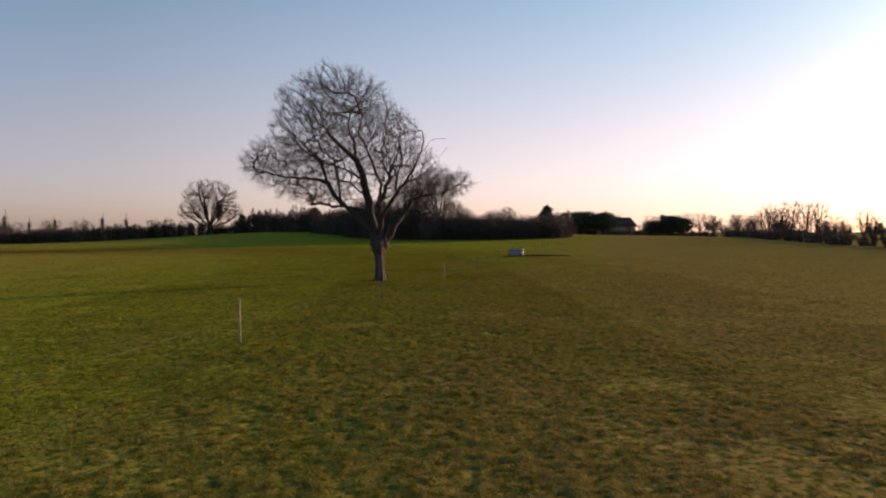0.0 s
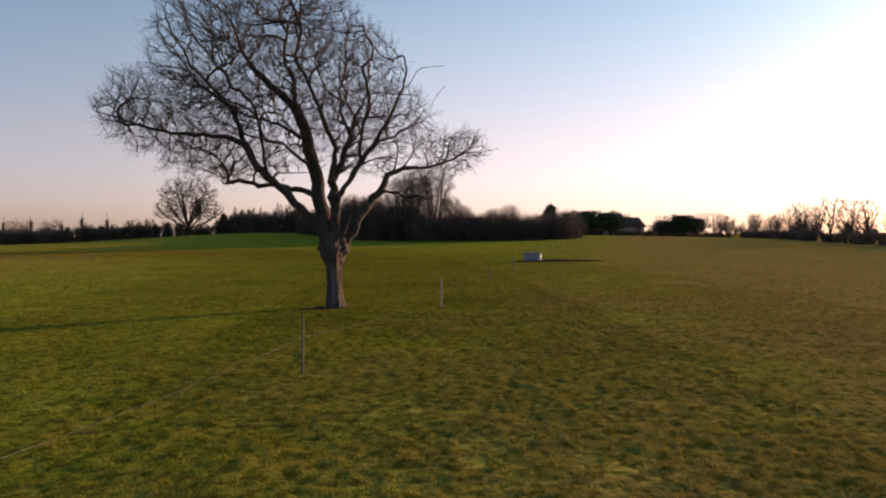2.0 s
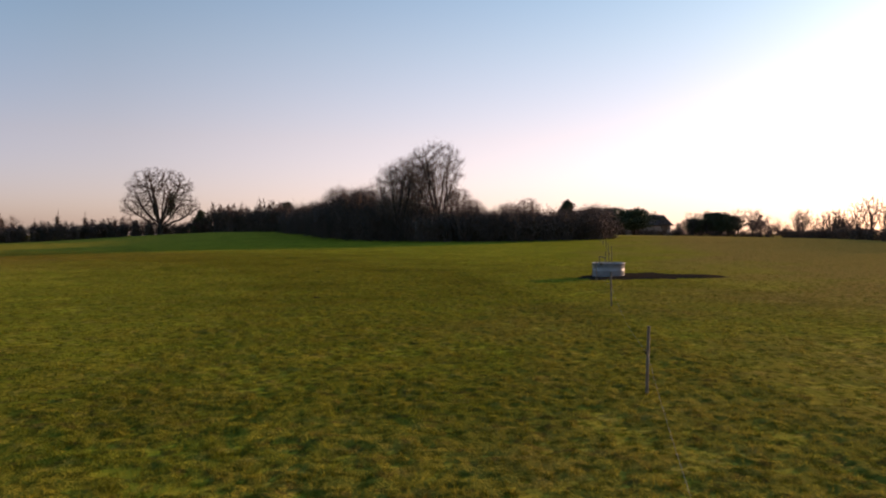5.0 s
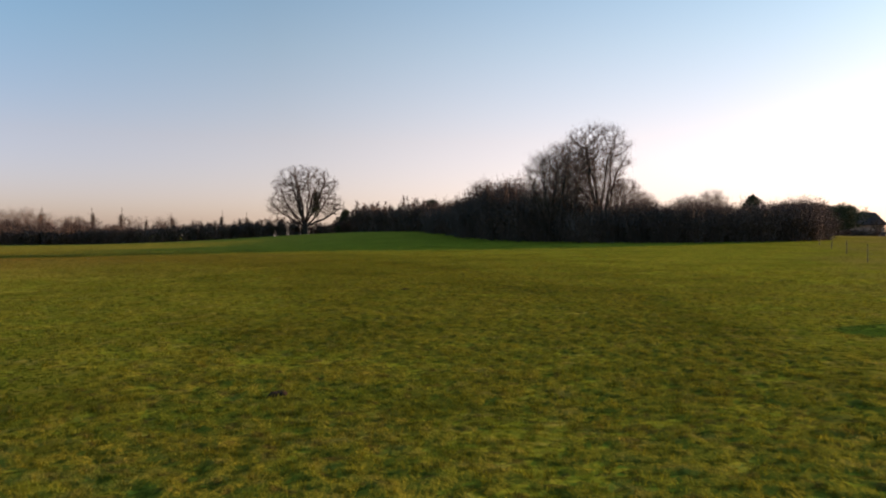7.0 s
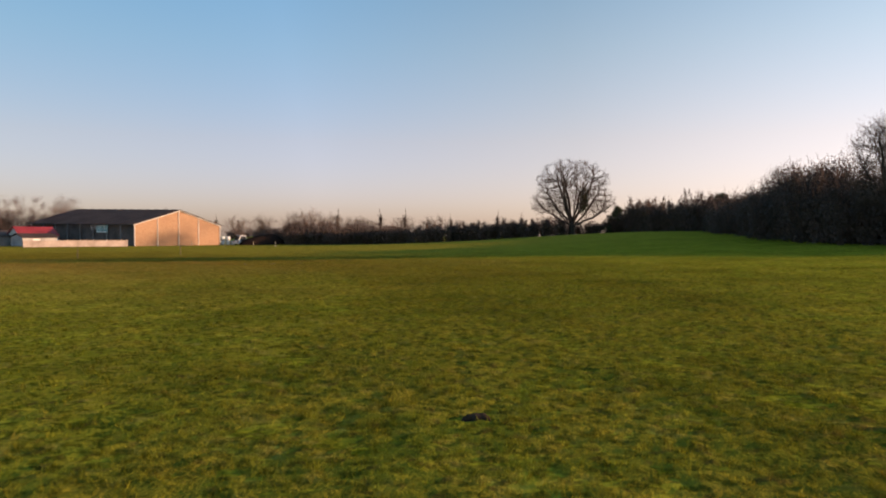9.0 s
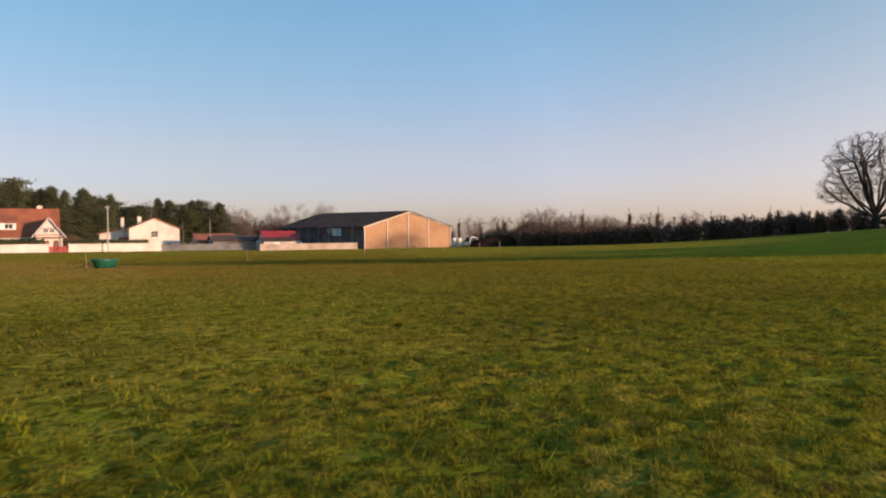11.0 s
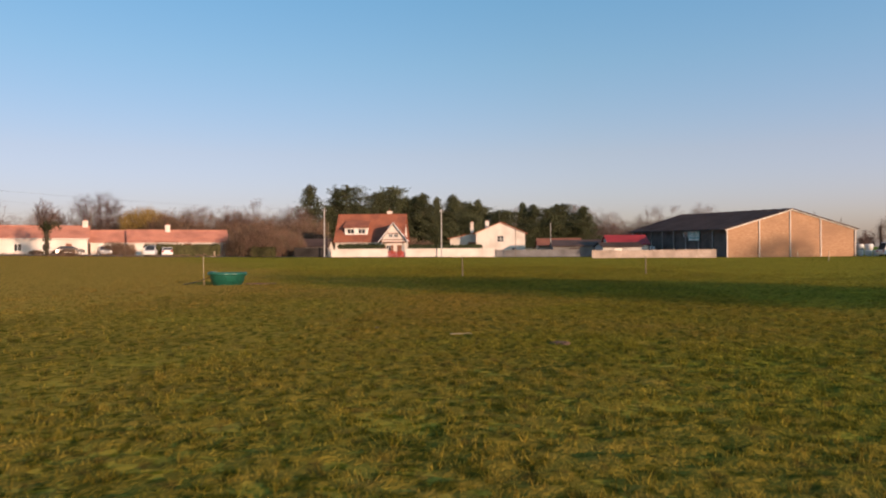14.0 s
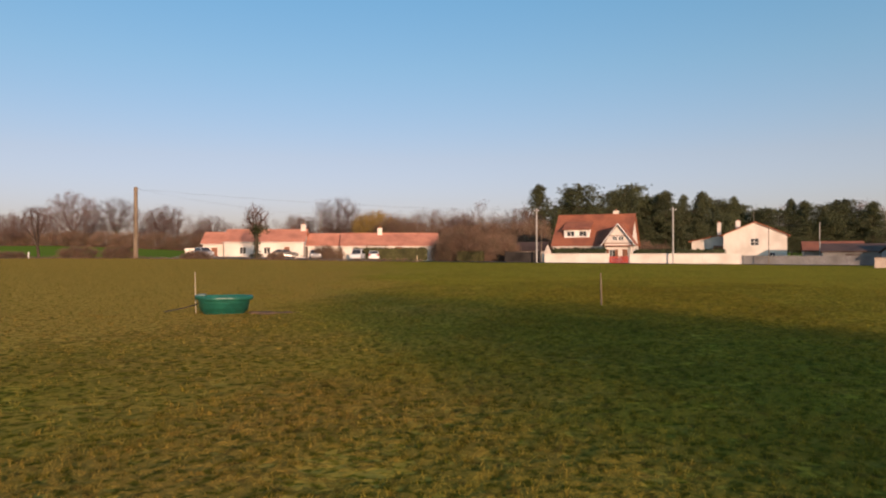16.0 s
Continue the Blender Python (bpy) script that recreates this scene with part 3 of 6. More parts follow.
# the lone pollard oak
def lone_tree():
    rng = np.random.default_rng(11)
    pos, par = [(0.05, 0, -0.3), (0.02, 0, 0.3), (0, 0, 0.8), (0, 0, 1.3), (-0.02, 0, 1.75)], [-1, 0, 1, 2, 3]
    thick = [0.14, 0.14, 0.14, 0.14, 0.2]

    def limb(start, r0, r1, *way):
        """A crooked limb that tapers from r0 to r1 along its way."""
        a, first = start, len(pos)
        for q in way:
            p0, p1 = np.array(pos[a], dtype=float), np.array(q, dtype=float)
            k = max(1, int(np.linalg.norm(p1 - p0) / 0.2))
            for j in range(1, k + 1):
                f = j / k
                pos.append(tuple(p0 + (p1 - p0) * f + rng.normal(0, 0.026, 3)))
                par.append(a)
                a = len(pos) - 1
        m = len(pos) - first
        thick.extend(r0 + (r1 - r0) * ((j + 1) / m) ** 0.8 + 0.006 * rng.normal() for j in range(m))
        return a

    top = 4
    b0 = limb(top, 0.27, 0.245, (-0.28, 0.05, 2.5))
    b0b = limb(b0, 0.24, 0.17, (-0.52, 0.2, 3.9), (-0.9, 0.35, 5.4), (-1.2, 0.4, 6.3))
    limb(b0b, 0.14, 0.03, (-1.9, 0.5, 6.9), (-2.5, 0.5, 7.5), (-3.0, 0.5, 8.2), (-3.2, 0.5, 9.0))
    limb(b0b, 0.10, 0.02, (-1.35, 0.6, 7.2), (-1.7, 0.9, 8.1), (-1.5, 1.0, 9.2))
    limb(b0b - 5, 0.07, 0.02, (-1.9, 1.0, 5.9), (-2.9, 1.5, 6.2), (-4.0, 1.8, 6.8))
    limb(b0b - 9, 0.06, 0.016, (-1.5, -0.4, 5.1), (-2.3, -0.9, 5.2), (-3.1, -1.0, 5.6))
    b1 = limb(top, 0.18, 0.165, (0.06, -0.1, 2.5))
    c1 = limb(b1, 0.16, 0.14, (0.0, -0.3, 3.9))
    limb(c1, 0.10, 0.022, (0.12, -0.5, 4.95), (-0.2, -0.8, 5.7), (-0.5, -1.0, 6.6), (-0.95, -1.2, 7.4), (-0.8, -1.2, 8.3), (-1.1, -1.1, 9.3))
    c2 = limb(c1, 0.12, 0.07, (0.3, 0.1, 4.75), (0.65, 0.5, 5.95))
    limb(c2, 0.06, 0.018, (1.0, 0.9, 6.8), (1.1, 1.1, 7.8))
    limb(c2 - 3, 0.05, 0.016, (0.2, 0.7, 6.2), (0.1, 0.9, 7.0), (0.35, 1.0, 7.9))
    d1 = limb(b1, 0.11, 0.075, (0.15, -0.4, 3.5), (0.85, -0.8, 4.4), (1.35, -1.0, 5.1))
    limb(d1, 0.065, 0.018, (1.75, -1.2, 5.7), (2.2, -1.2, 6.6), (2.3, -1.1, 7.2))
    limb(d1 - 4, 0.05, 0.016, (1.0, -1.1, 5.6), (1.25, -1.3, 6.4), (1.0, -1.4, 7.2))
    limb(d1, 0.045, 0.015, (1.9, -0.9, 5.2), (2.4, -0.8, 5.6), (2.9, -0.9, 5.7))
    e = limb(top, 0.165, 0.10, (0.32, 0.1, 2.0), (0.75, 0.3, 2.8), (1.35, 0.7, 3.6), (1.65, 0.9, 4.2))
    limb(e, 0.09, 0.025, (2.15, 1.2, 4.5), (2.95, 1.7, 4.55), (3.6, 2.1, 4.8), (4.2, 2.5, 5.1))
    bare0 = len(pos)
    limb(e - 3, 0.05, 0.024, (2.0, 0.7, 3.66), (2.2, 0.64, 3.52), (2.45, 0.62, 3.50), (2.7, 0.6, 3.58), (2.86, 0.6, 3.50), (3.0, 0.6, 3.42), (3.1, 0.61, 3.48), (3.12, 0.62, 3.62))
    bare1 = len(pos)
    a = limb(top, 0.15, 0.11, (-0.45, -0.1, 2.5), (-1.0, -0.3, 3.1), (-1.6, -0.5, 3.8), (-2.2, -0.7, 4.4), (-2.5, -0.8, 5.0))
    limb(a, 0.085, 0.02, (-3.1, -0.9, 5.25), (-4.6, -1.1, 5.3), (-5.6, -1.2, 5.55), (-6.2, -1.2, 5.6))
    limb(a, 0.08, 0.018, (-2.9, -0.6, 6.0), (-3.6, -0.5, 6.8), (-4.2, -0.4, 7.4))
    limb(a - 5, 0.05, 0.018, (-2.0, -1.1, 5.2), (-2.1, -1.3, 6.0), (-2.7, -1.5, 6.6))
    limb(b0 + 5, 0.10, 0.055, (-1.0, 0.5, 3.75), (-1.75, 0.8, 3.85), (-2.6, 1.2, 3.95), (-3.3, 1.5, 4.15), (-3.75, 1.7, 4.0), (-3.5, 1.7, 4.7))
    # crooked side branches along the limbs
    forks = [q for q in range(len(pos)) if not bare0 <= q < bare1 and pos[q][2] > 3.9 and thick[q] < 0.2]
    for q in rng.choice(forks, 84, replace=False):
        p0 = np.array(pos[q])
        out = np.array((p0[0] + 0.4, p0[1] * 0.7, 0.0))
        way = out / (np.linalg.norm(out) + 0.3) * 0.8 + rng.normal(0, 0.55, 3) + (0, 0, 0.45)
        way[2] = max(way[2], 0.3)
        bend = rng.normal(0, 0.12, 3)
        a, r0, m = int(q), min(0.042, thick[q] * 0.6), int(rng.integers(6, 15))
        for j in range(m):
            way = way / np.linalg.norm(way)
            p0 = p0 + way * 0.13
            pos.append(tuple(p0))
            par.append(a)
            thick.append(r0 + (0.009 - r0) * ((j + 1) / m) ** 0.7)
            a = len(pos) - 1
            bend = bend * 0.8 + rng.normal(0, 0.16, 3)
            way = way + bend + (0, 0, 0.03)
            way[2] = max(way[2], 0.0)
    blobs = ((0.37, (-2.2, 0, 8.0), (3.4, 3.2, 3.05)), (0.19, (-4.5, -0.4, 6.0), (2.5, 2.2, 1.5)), (0.12, (0.45, 0, 7.0), (1.7, 2.3, 2.0)),
             (0.07, (3.8, 2.1, 5.15), (1.1, 1.0, 0.75)), (0.12, (1.0, 0, 5.6), (2.2, 2.2, 1.5)), (0.11, (-3.0, 0.2, 4.9), (2.5, 2.0, 1.0)))
    P, PA = colonize(pos, par, ellipsoid_points(rng, 7000, blobs), 0.17, 1.7, 0.22, 46, 0.05, rng, 0.12, range(bare0, bare1))
    which = np.where((P[:, 2] > 3.4) & (np.arange(len(P)) > len(pos)))[0]
    P, PA = twigs(P, PA, which, 5, 0.42, 2, 0.6, 0.12, rng, (-1.2, 0, 3.6))
    rad = np.minimum(thickness(PA, 0.0030, 2.4), 0.055)
    rad[:len(thick)] = np.maximum(np.minimum(rad[:len(thick)], 0.045), np.array(thick))
    for q in range(1, len(P)):                         # stout wood stays one connected frame
        if rad[q] >= 0.03 and rad[PA[q]] < 0.03:
            rad[q] = 0.0299
    t = thing("lone_tree", lie(-2.52, 35.7), "tall bare pollarded oak, grey rugged bark, standing alone in the pasture", "tree")
    # pollard trunk: flared foot, slimmer waist, knobbly head
    bm = bmesh.new()
    k, rows = 40, 48
    rings = []

    def girth(th, z):
        foot = 0.15 * math.exp(-max(z, 0) / 0.16)
        head = 0.18 * math.exp(-((z - 1.85) / (0.34 if z < 1.85 else 0.6)) ** 2)
        rr = 0.220 + foot * (1 + 0.5 * math.sin(3 * th + 1)) + head * (1 + 0.35 * math.sin(4 * th + 0.6 * z)) + 0.018 * math.sin(5 * th + 0.5 * z) + 0.010 * math.sin(11 * th + 1.5 * z)
        rr += (0.03 + 0.3 * head) * noise.noise((math.cos(th) * 1.7, math.sin(th) * 1.7, z * 2.0)) + (0.03 + 0.6 * head) * noise.noise((math.cos(th) * 4, math.sin(th) * 4, z * 6)) + 0.02 * noise.noise((math.cos(th) * 9, math.sin(th) * 9, z * 3))
        return rr * (max(0.3, 1 - (z - 2.2) * 1.7) if z > 2.2 else 1.0)

    def skin(th, z, proud=0.0):
        rr = girth(th, z) + proud
        return rr * math.cos(th) + 0.02 - 0.03 * z, rr * math.sin(th), z
    for r in range(rows + 1):
        rings.append([bm.verts.new(skin(2 * math.pi * q / k, -0.25 + 2.8 * r / rows)) for q in range(k)])
    for lo, hi in zip(rings, rings[1:]):
        for q in range(k):
            bm.faces.new((lo[q], lo[(q + 1) % k], hi[(q + 1) % k], hi[q])).smooth = True
    bm.faces.new(rings[-1])
    part("trunk", bm, BARK, t, "dark ridged pollard trunk with a swollen head")
    # pale wood laid bare down the trunk, ragged at its edges
    bm = bmesh.new()
    rows, k = 34, 14
    rings = []
    for r in range(rows + 1):
        z = 0.16 + 1.28 * r / rows
        mid = -1.62 + 0.20 * math.sin(2.1 * z)
        half = (0.62 - 0.30 * r / rows + 0.22 * noise.noise((z * 4.0, 3.0, 0.0))) * min(1.0, 0.2 + 6 * (r / rows) * (1 - r / rows))
        rings.append([bm.verts.new(skin(mid + half * (2 * q / k - 1) + (0.09 * noise.noise((z * 13, q * 2.0, 1.0)) if q in (0, k) else 0), z, 0.008 if 0 < q < k else -0.01)) for q in range(k + 1)])
    for lo, hi in zip(rings, rings[1:]):
        for q in range(k):
            bm.faces.new((lo[q], lo[q + 1], hi[q + 1], hi[q])).smooth = True
    part("bare_wood", bm, STRIPPED, t, "pale weathered wood where the bark is gone")
    part_mesh("limb_work", mesh_of("limb_work", *tubes(P, PA, rad, 0.03, 9, 10), LIMB, True), t)
    part_mesh("branchwork", mesh_of("branchwork", *tubes(P, PA, rad, 0.010, 0.03, 5), TWIG, True), t)
    part_mesh("crown", mesh_of("crown", *tubes(P, PA, rad, 0, 0.010, 3), TWIG, True), t)
    bm = rod(bmesh.new(), (0.24, -0.16, 2.1), (0.42, -0.2, 2.6), 0.055, 0.04, 7)
    rod(bm, (0.42, -0.2, 2.58), (0.56, -0.18, 2.95), 0.04, 0.01, 7)
    part("snag", bm, BARK, t, "broken dead branch stub")
    return t


lone_tree()

# the round-crowned oak on the rise, with ivy on one stem
bare_tree("round_oak", lie(-62, 212, 0, 1.06), "broad bare oak with a rounded crown and an ivy-clad stem", "", 5, 16, 2.6,
          ((0.5, (0, 0, 10.2), (7.8, 7.4, 5.4)), (0.25, (-4.5, 0, 6.6), (4.8, 4.4, 2.8)), (0.25, (4.4, 0, 6.4), (5.0, 4.4, 2.9))), 3000, 0.0125, 0.42, 2.28, (3, 0.75),
          (IVY, 22, 0.30, 0.26, lambda p: abs(p[0] - 1.9 - 0.1 * p[2]) < 0.55 and abs(p[1]) < 0.9 and 2.2 < p[2] < 9.5), limbs=12, segs=1)


def bush(name, m, label, group, seed, width, height, leaf, mat, stems=70, per=9, size=0.24, category="bush"):
    """A thicket of stems with small dead leaves and tangled shoots."""
    rng = np.random.default_rng(seed)
    P, PA = [], []
    for s in range(stems):
        th, r = rng.uniform(0, 2 * math.pi), math.sqrt(rng.uniform(0, 1)) * width * 0.42
        at = np.array((r * math.cos(th), r * math.sin(th), -0.1))
        out = np.array((math.cos(th), math.sin(th), 0)) * rng.uniform(0.05, 0.35) + rng.normal(0, 0.12, 3)
        ln = height * rng.uniform(0.72, 0.96) * (1 - 0.5 * (r / (width * 0.5)) ** 2) / 5
        for j in range(6):
            P.append(at.copy())
            PA.append((-1 if s == 0 else 0) if j == 0 else len(P) - 2)
            way = np.array((0, 0, 1.0)) + out * (0.4 + 0.22 * j) + rng.normal(0, 0.16, 3)
            at = at + way / np.linalg.norm(way) * ln
    P, PA = np.array(P), np.array(PA)
    which = np.array([j for j in range(len(P)) if j % 6 > 1])
    P, PA = twigs(P, PA, which, 3, height * 0.125, 1, 1.05, 0.06, rng)
    rad = thickness(PA, 0.011, 2.3)
    t = thing(name, m, label, category, group)
    part_mesh("stemwork", mesh_of("stemwork", *tubes(P, PA, rad, 0, 9, 3), mat, True), t)
    if per:
        part_mesh("leafage", mesh_of("leafage", *flecks(rng, P[[j for j in range(stems * 6) if j % 6 > 0]] - (0, 0, height * 0.07), per, height * 0.055, size), leaf), t)
    return t


def pine(name, m, label, group, seed, height, width, bare=0.25, mat=PINE_LEAF, pointed=False, flat=False):
    """A pine: straight trunk, crooked branches, pads of small needle tufts with gaps between them."""
    rng = np.random.default_rng(seed)
    P, PA = [], []
    for j in range(15):
        P.append((0.15 * math.sin(j), 0.1 * math.cos(j * 1.3), -0.2 + height * j / 14.5))
        PA.append(j - 1)
    tips = []
    for q in range(70):
        f = bare + (0.97 - bare) * ((q + rng.uniform(0, 1)) / 70 if pointed else (q // 7 + 0.5 + rng.normal(0, 0.16)) / 10)
        z = height * f
        shape = (1 - f) / (1 - bare)
        if pointed:
            full = 0.08 + 0.92 * shape ** 0.9
        elif flat:
            full = 0.35 + 0.9 * math.sin(math.pi * min(1, shape * 0.75 + 0.15))
        else:
            full = math.sqrt(max(0.03, 1 - (1.7 * (shape - 0.5)) ** 2)) * (0.75 + 0.35 * math.sin(5 * f + seed))
        reach = width * 0.5 * full * rng.uniform(0.5, 1.15)
        th = q * 2.4 + rng.normal(0, 0.4)
        reach *= 0.55 + 0.75 * float(lattice(np.array(th % (2 * math.pi)), np.array(f * 7), seed))
        a = min(14, int(f * 14))
        for j in range(1, 5):
            g = j / 4
            P.append((reach * g * math.cos(th), reach * g * math.sin(th), z + reach * (-0.12 if pointed else 0.10) * g * g + rng.normal(0, 0.1)))
            PA.append(a)
            a = len(P) - 1
            tips.append(P[-1])
    P, PA = np.array(P), np.array(PA)
    rad = thickness(PA, 0.03, 2.2)
    t = thing(name, m, label, "pine tree", group)
    part_mesh("trunk", mesh_of("trunk", *tubes(P, PA, rad, 0, 9, 5), BARK, True), t)
    tips = np.array(tips)
    pad = width * (0.028 if pointed else 0.050)
    pads = np.repeat(tips, 10, axis=0) + rng.normal(0, 1, (len(tips) * 10, 3)) * (pad, pad, pad * 0.6)
    leader = np.stack([rng.normal(0, 0.08, 16), rng.normal(0, 0.08, 16), np.linspace(height * 0.93, height * 1.01, 16)], 1)
    v, f = flecks(rng, pads, 6, 0.22, 0.30, 0.7)
    v2, f2 = flecks(rng, leader, 8, 0.16, 0.30, 1.0)
    part_mesh("needles", mesh_of("needles", np.vstack([v, v2]), np.vstack([f, f2 + len(v)]), mat), t)
    return t


def round_shrub(name, m, label, group, seed, width, height, leaf, mat, ends=240, per=34, size=0.15, category="shrub"):
    """A dome of fine shoots on fanned stems, with a lumpy outline."""
    rng = np.random.default_rng(seed)
    P, PA, tops = [(0.0, 0.0, -0.2)], [-1], []
    for s in range(ends):
        th, el = rng.uniform(0, 2 * math.pi), math.asin(rng.uniform(-0.84, 1.0))
        round0 = max(math.cos(el), 0.9) if el < 0 else math.cos(el)
        lump = 0.72 + 0.34 * float(lattice(np.array(th * 1.3), np.array(el * 2.2), seed)) * rng.uniform(0.6, 1.15)
        q = np.array((math.cos(th) * round0 * width / 2, math.sin(th) * round0 * width / 2, height * 0.46 + math.sin(el) * height * 0.54)) * (lump, lump, 0.5 + 0.5 * lump)
        q[2] = max(0.15, q[2])
        foot = np.array((q[0] * 0.2, q[1] * 0.2, 0.0)) + rng.normal(0, 0.15, 3) * (1, 1, 0)
        a = 0
        for f in (0.0, 0.4, 0.75, 1.0):
            p = foot + (q - foot) * (f, f, f ** 0.8) + rng.normal(0, 0.06 * width / 8, 3)
            P.append(tuple(p))
            PA.append(a)
            a = len(P) - 1
            if f > 0.5:
                tops.append(p)
    P, PA = np.array(P), np.array(PA)
    P, PA = twigs(P, PA, np.arange(3, len(P), 2), 2, height * 0.1, 1, 0.7, 0.15, rng)
    t = thing(name, m, label, category, group)
    part_mesh("stemwork", mesh_of("stemwork", *tubes(P, PA, thickness(PA, 0.011, 2.6), 0, 9, 3), mat, True), t)
    part_mesh("leafage", mesh_of("leafage", *flecks(rng, tops, per, width * 0.05, size), leaf), t)
    return t


def spread_copies(first, places):
    """Copies at x, y, turn, size and relative height."""
    for x, y, rz, s, h in places:
        copy_thing(first, pose(x, y, land(x, y) - 0.05, 0, 0, rz) @ Matrix.Diagonal((s, s, s * h, 1)))


R = random.Random(4)

# ---- the copse behind the field
THK = "thicket of the copse"
b1 = round_shrub("thorn_bush", lie(-13, 160, 0, 1.0), "dense leafless thorn thicket, dark brown, tangled with bramble", THK, 21, 7.2, 5.2, THICKET, BROWNTWIG, 300, 30, 0.12, "bush")
b2 = bush("thorn_bush", lie(-6, 150, 0, 1.2), "dense leafless thorn thicket, dark brown, tangled with bramble", THK, 22, 6.0, 5.6, THICKET, BROWNTWIG, 48, 20, 0.15)
rows = []
EDGE = ((-26, 189), (-19.5, 172), (-13, 158), (-6, 147), (2, 140), (11, 137), (20, 138), (28, 142))
for k in range(29):                                    # front edge and a row behind it
    f = k / 28 * (len(EDGE) - 1)
    q = min(int(f), len(EDGE) - 2)
    x, y = (EDGE[q][i0] + (EDGE[q + 1][i0] - EDGE[q][i0]) * (f - q) for i0 in (0, 1))
    for row in range(2):
        hump = 1.0 + 0.72 * math.exp(-((x + 9) / 5.5) ** 2)
        tall = ((0.78 + 0.14 * row) * hump) * (1 + 0.004 * (y - 140))
        rows.append((x + R.uniform(-0.8, 0.8) + 1.2 * row, y + 4.0 * row + R.uniform(-0.8, 0.8), R.uniform(0, 360), R.uniform(0.85, 1.1), tall * R.uniform(0.88, 1.1)))
for k, p in enumerate(rows):
    spread_copies(b1 if k % 2 else b2, [p])
TALL = "tall bare trees of the copse"
t1 = bare_tree("copse_tree", lie(3.1, 142.5, 20, 1.09), "tall bare ash with a rounded crown of fine branches", TALL, 31, 13.6, 2.2,
               ((0.55, (0.0, 0, 9.6), (4.1, 3.8, 3.8)), (0.45, (-0.2, 0, 6.3), (3.7, 3.5, 2.7))), 1500, 0.009, 0.36, 2.5, (4, 0.6), None, GREYTWIG, (0.3, 0.1), 2, limbs=13, haze=7)
t2 = bare_tree("copse_tree", lie(-2.2, 142.5, 80, 1.05), "bare ash with a broad rounded crown of fine branches", TALL, 32, 11.2, 1.8,
               ((0.55, (0.2, 0, 7.8), (3.7, 3.5, 3.2)), (0.45, (-0.3, 0, 5.0), (3.6, 3.4, 2.6))), 1300, 0.009, 0.36, 2.5, (4, 0.6), None, GREYTWIG, (-0.3, 0.2), 3, limbs=13, haze=7)
spread_copies(t1, [(-0.2, 146, 250, 0.88, 1.0)])
spread_copies(t2, [(6.4, 145, 30, 0.72, 0.95), (-9, 157, 10, 0.72, 0.95), (-13.5, 163, 80, 0.75, 1.0),
                   (18.4, 150.5, 60, 0.58, 0.95), (15.6, 151.5, 160, 0.55, 0.9), (9.5, 150, 200, 0.6, 0.9)])

# ---- hedgerow from the round oak to the copse and to the shed
HG = "hedgerow bushes"
h1 = bush("hedgerow_bush", lie(-54.5, 217.8, 0, 0.95), "dark leafless hedgerow bush on the field boundary", HG, 23, 5.2, 4.6, THICKET, BROWNTWIG, 26, 26, 0.26)
line = []
for k in range(22):
    f = k / 21
    line.append((-50 + 33 * f, 216 - 22 * f + R.uniform(-1, 1), R.uniform(0, 360), R.uniform(0.95, 1.3), R.uniform(1.15, 1.6)))
for k in range(34):
    f = k / 33
    line.append((-66 - 67 * f + R.uniform(-1, 1), 211 - 29 * f + 9 * f * f + R.uniform(-1, 1), R.uniform(0, 360), R.uniform(0.95, 1.25), R.uniform(0.8, 1.05)))
line += [(-58, 215.5, 20, 0.9, 0.8), (-61, 217.5, 80, 0.9, 0.75), (-64, 215, 140, 0.95, 0.75), (-53, 217, 200, 0.9, 0.8)]
spread_copies(h1, line)
c1 = pine("dark_conifer", lie(39.7, 220.4), "dark bushy conifer standing above the hedgerow", "conifers of the field boundary", 41, 9.2, 13.0, 0.08, pointed=True)
spread_copies(c1, [(-54.3, 219, 50, 0.66, 0.95), (-31, 211, 90, 0.86, 0.9)])
BT = "bare boundary trees"
s1 = bare_tree("boundary_tree", lie(-32.5, 212, 0), "small bare tree in the field boundary", BT, 33, 7.5, 1.6,
               ((0.6, (0, 0, 5.2), (2.4, 2.3, 2.2)), (0.4, (0, 0, 3.6), (2.2, 2.2, 1.6))), 230, 0.012, 0.42, 2.7, (4, 0.65), None, TWIG, (0.2, 0.1), 1, limbs=11)
s2 = bare_tree("boundary_tree", lie(-131, 204, 0, 1.25), "bare many-stemmed tree in the field boundary", BT, 34, 7.5, 1.4,
               ((0.5, (0, 0, 5.0), (3.2, 3.0, 2.3)), (0.5, (0.5, 0, 3.4), (2.8, 2.6, 1.8))), 290, 0.012, 0.44, 2.7, (2, 0.7), None, THICKET, (0.2, 0.1), 1, limbs=11, wood=TWIG, haze=14)
spread_copies(s2, [(x, y, r, s * 0.95, h * 0.86) for x, y, r, s, h in ((-137, 206, 80, 1.2, 1.0), (-124, 212, 150, 0.95, 1.0), (-161, 206, 220, 1.05, 1.0), (-111, 217, 300, 0.95, 1.0), (-104, 222, 20, 0.95, 1.0),
                   (-168, 222, 200, 1.15, 1.0), (-153, 236, 110, 1.25, 1.0), (-145, 240, 10, 1.1, 1.0), (-119, 213, 40, 0.85, 1), (-143, 209, 260, 0.9, 1))])
d1 = round_shrub("dark_thicket", lie(-127.5, 195.5), "large rounded dark brown leafless thicket behind the field boundary", "thickets beside the shed", 36, 9.0, 5.6, THICKET, BROWNTWIG)
spread_copies(d1, [(-133.5, 198, 70, 0.9, 0.95), (-121.5, 199, 140, 1.05, 1.0), (-116, 203, 220, 0.95, 0.9), (-139, 197, 300, 0.85, 0.9), (-110, 208, 20, 0.85, 0.85)])
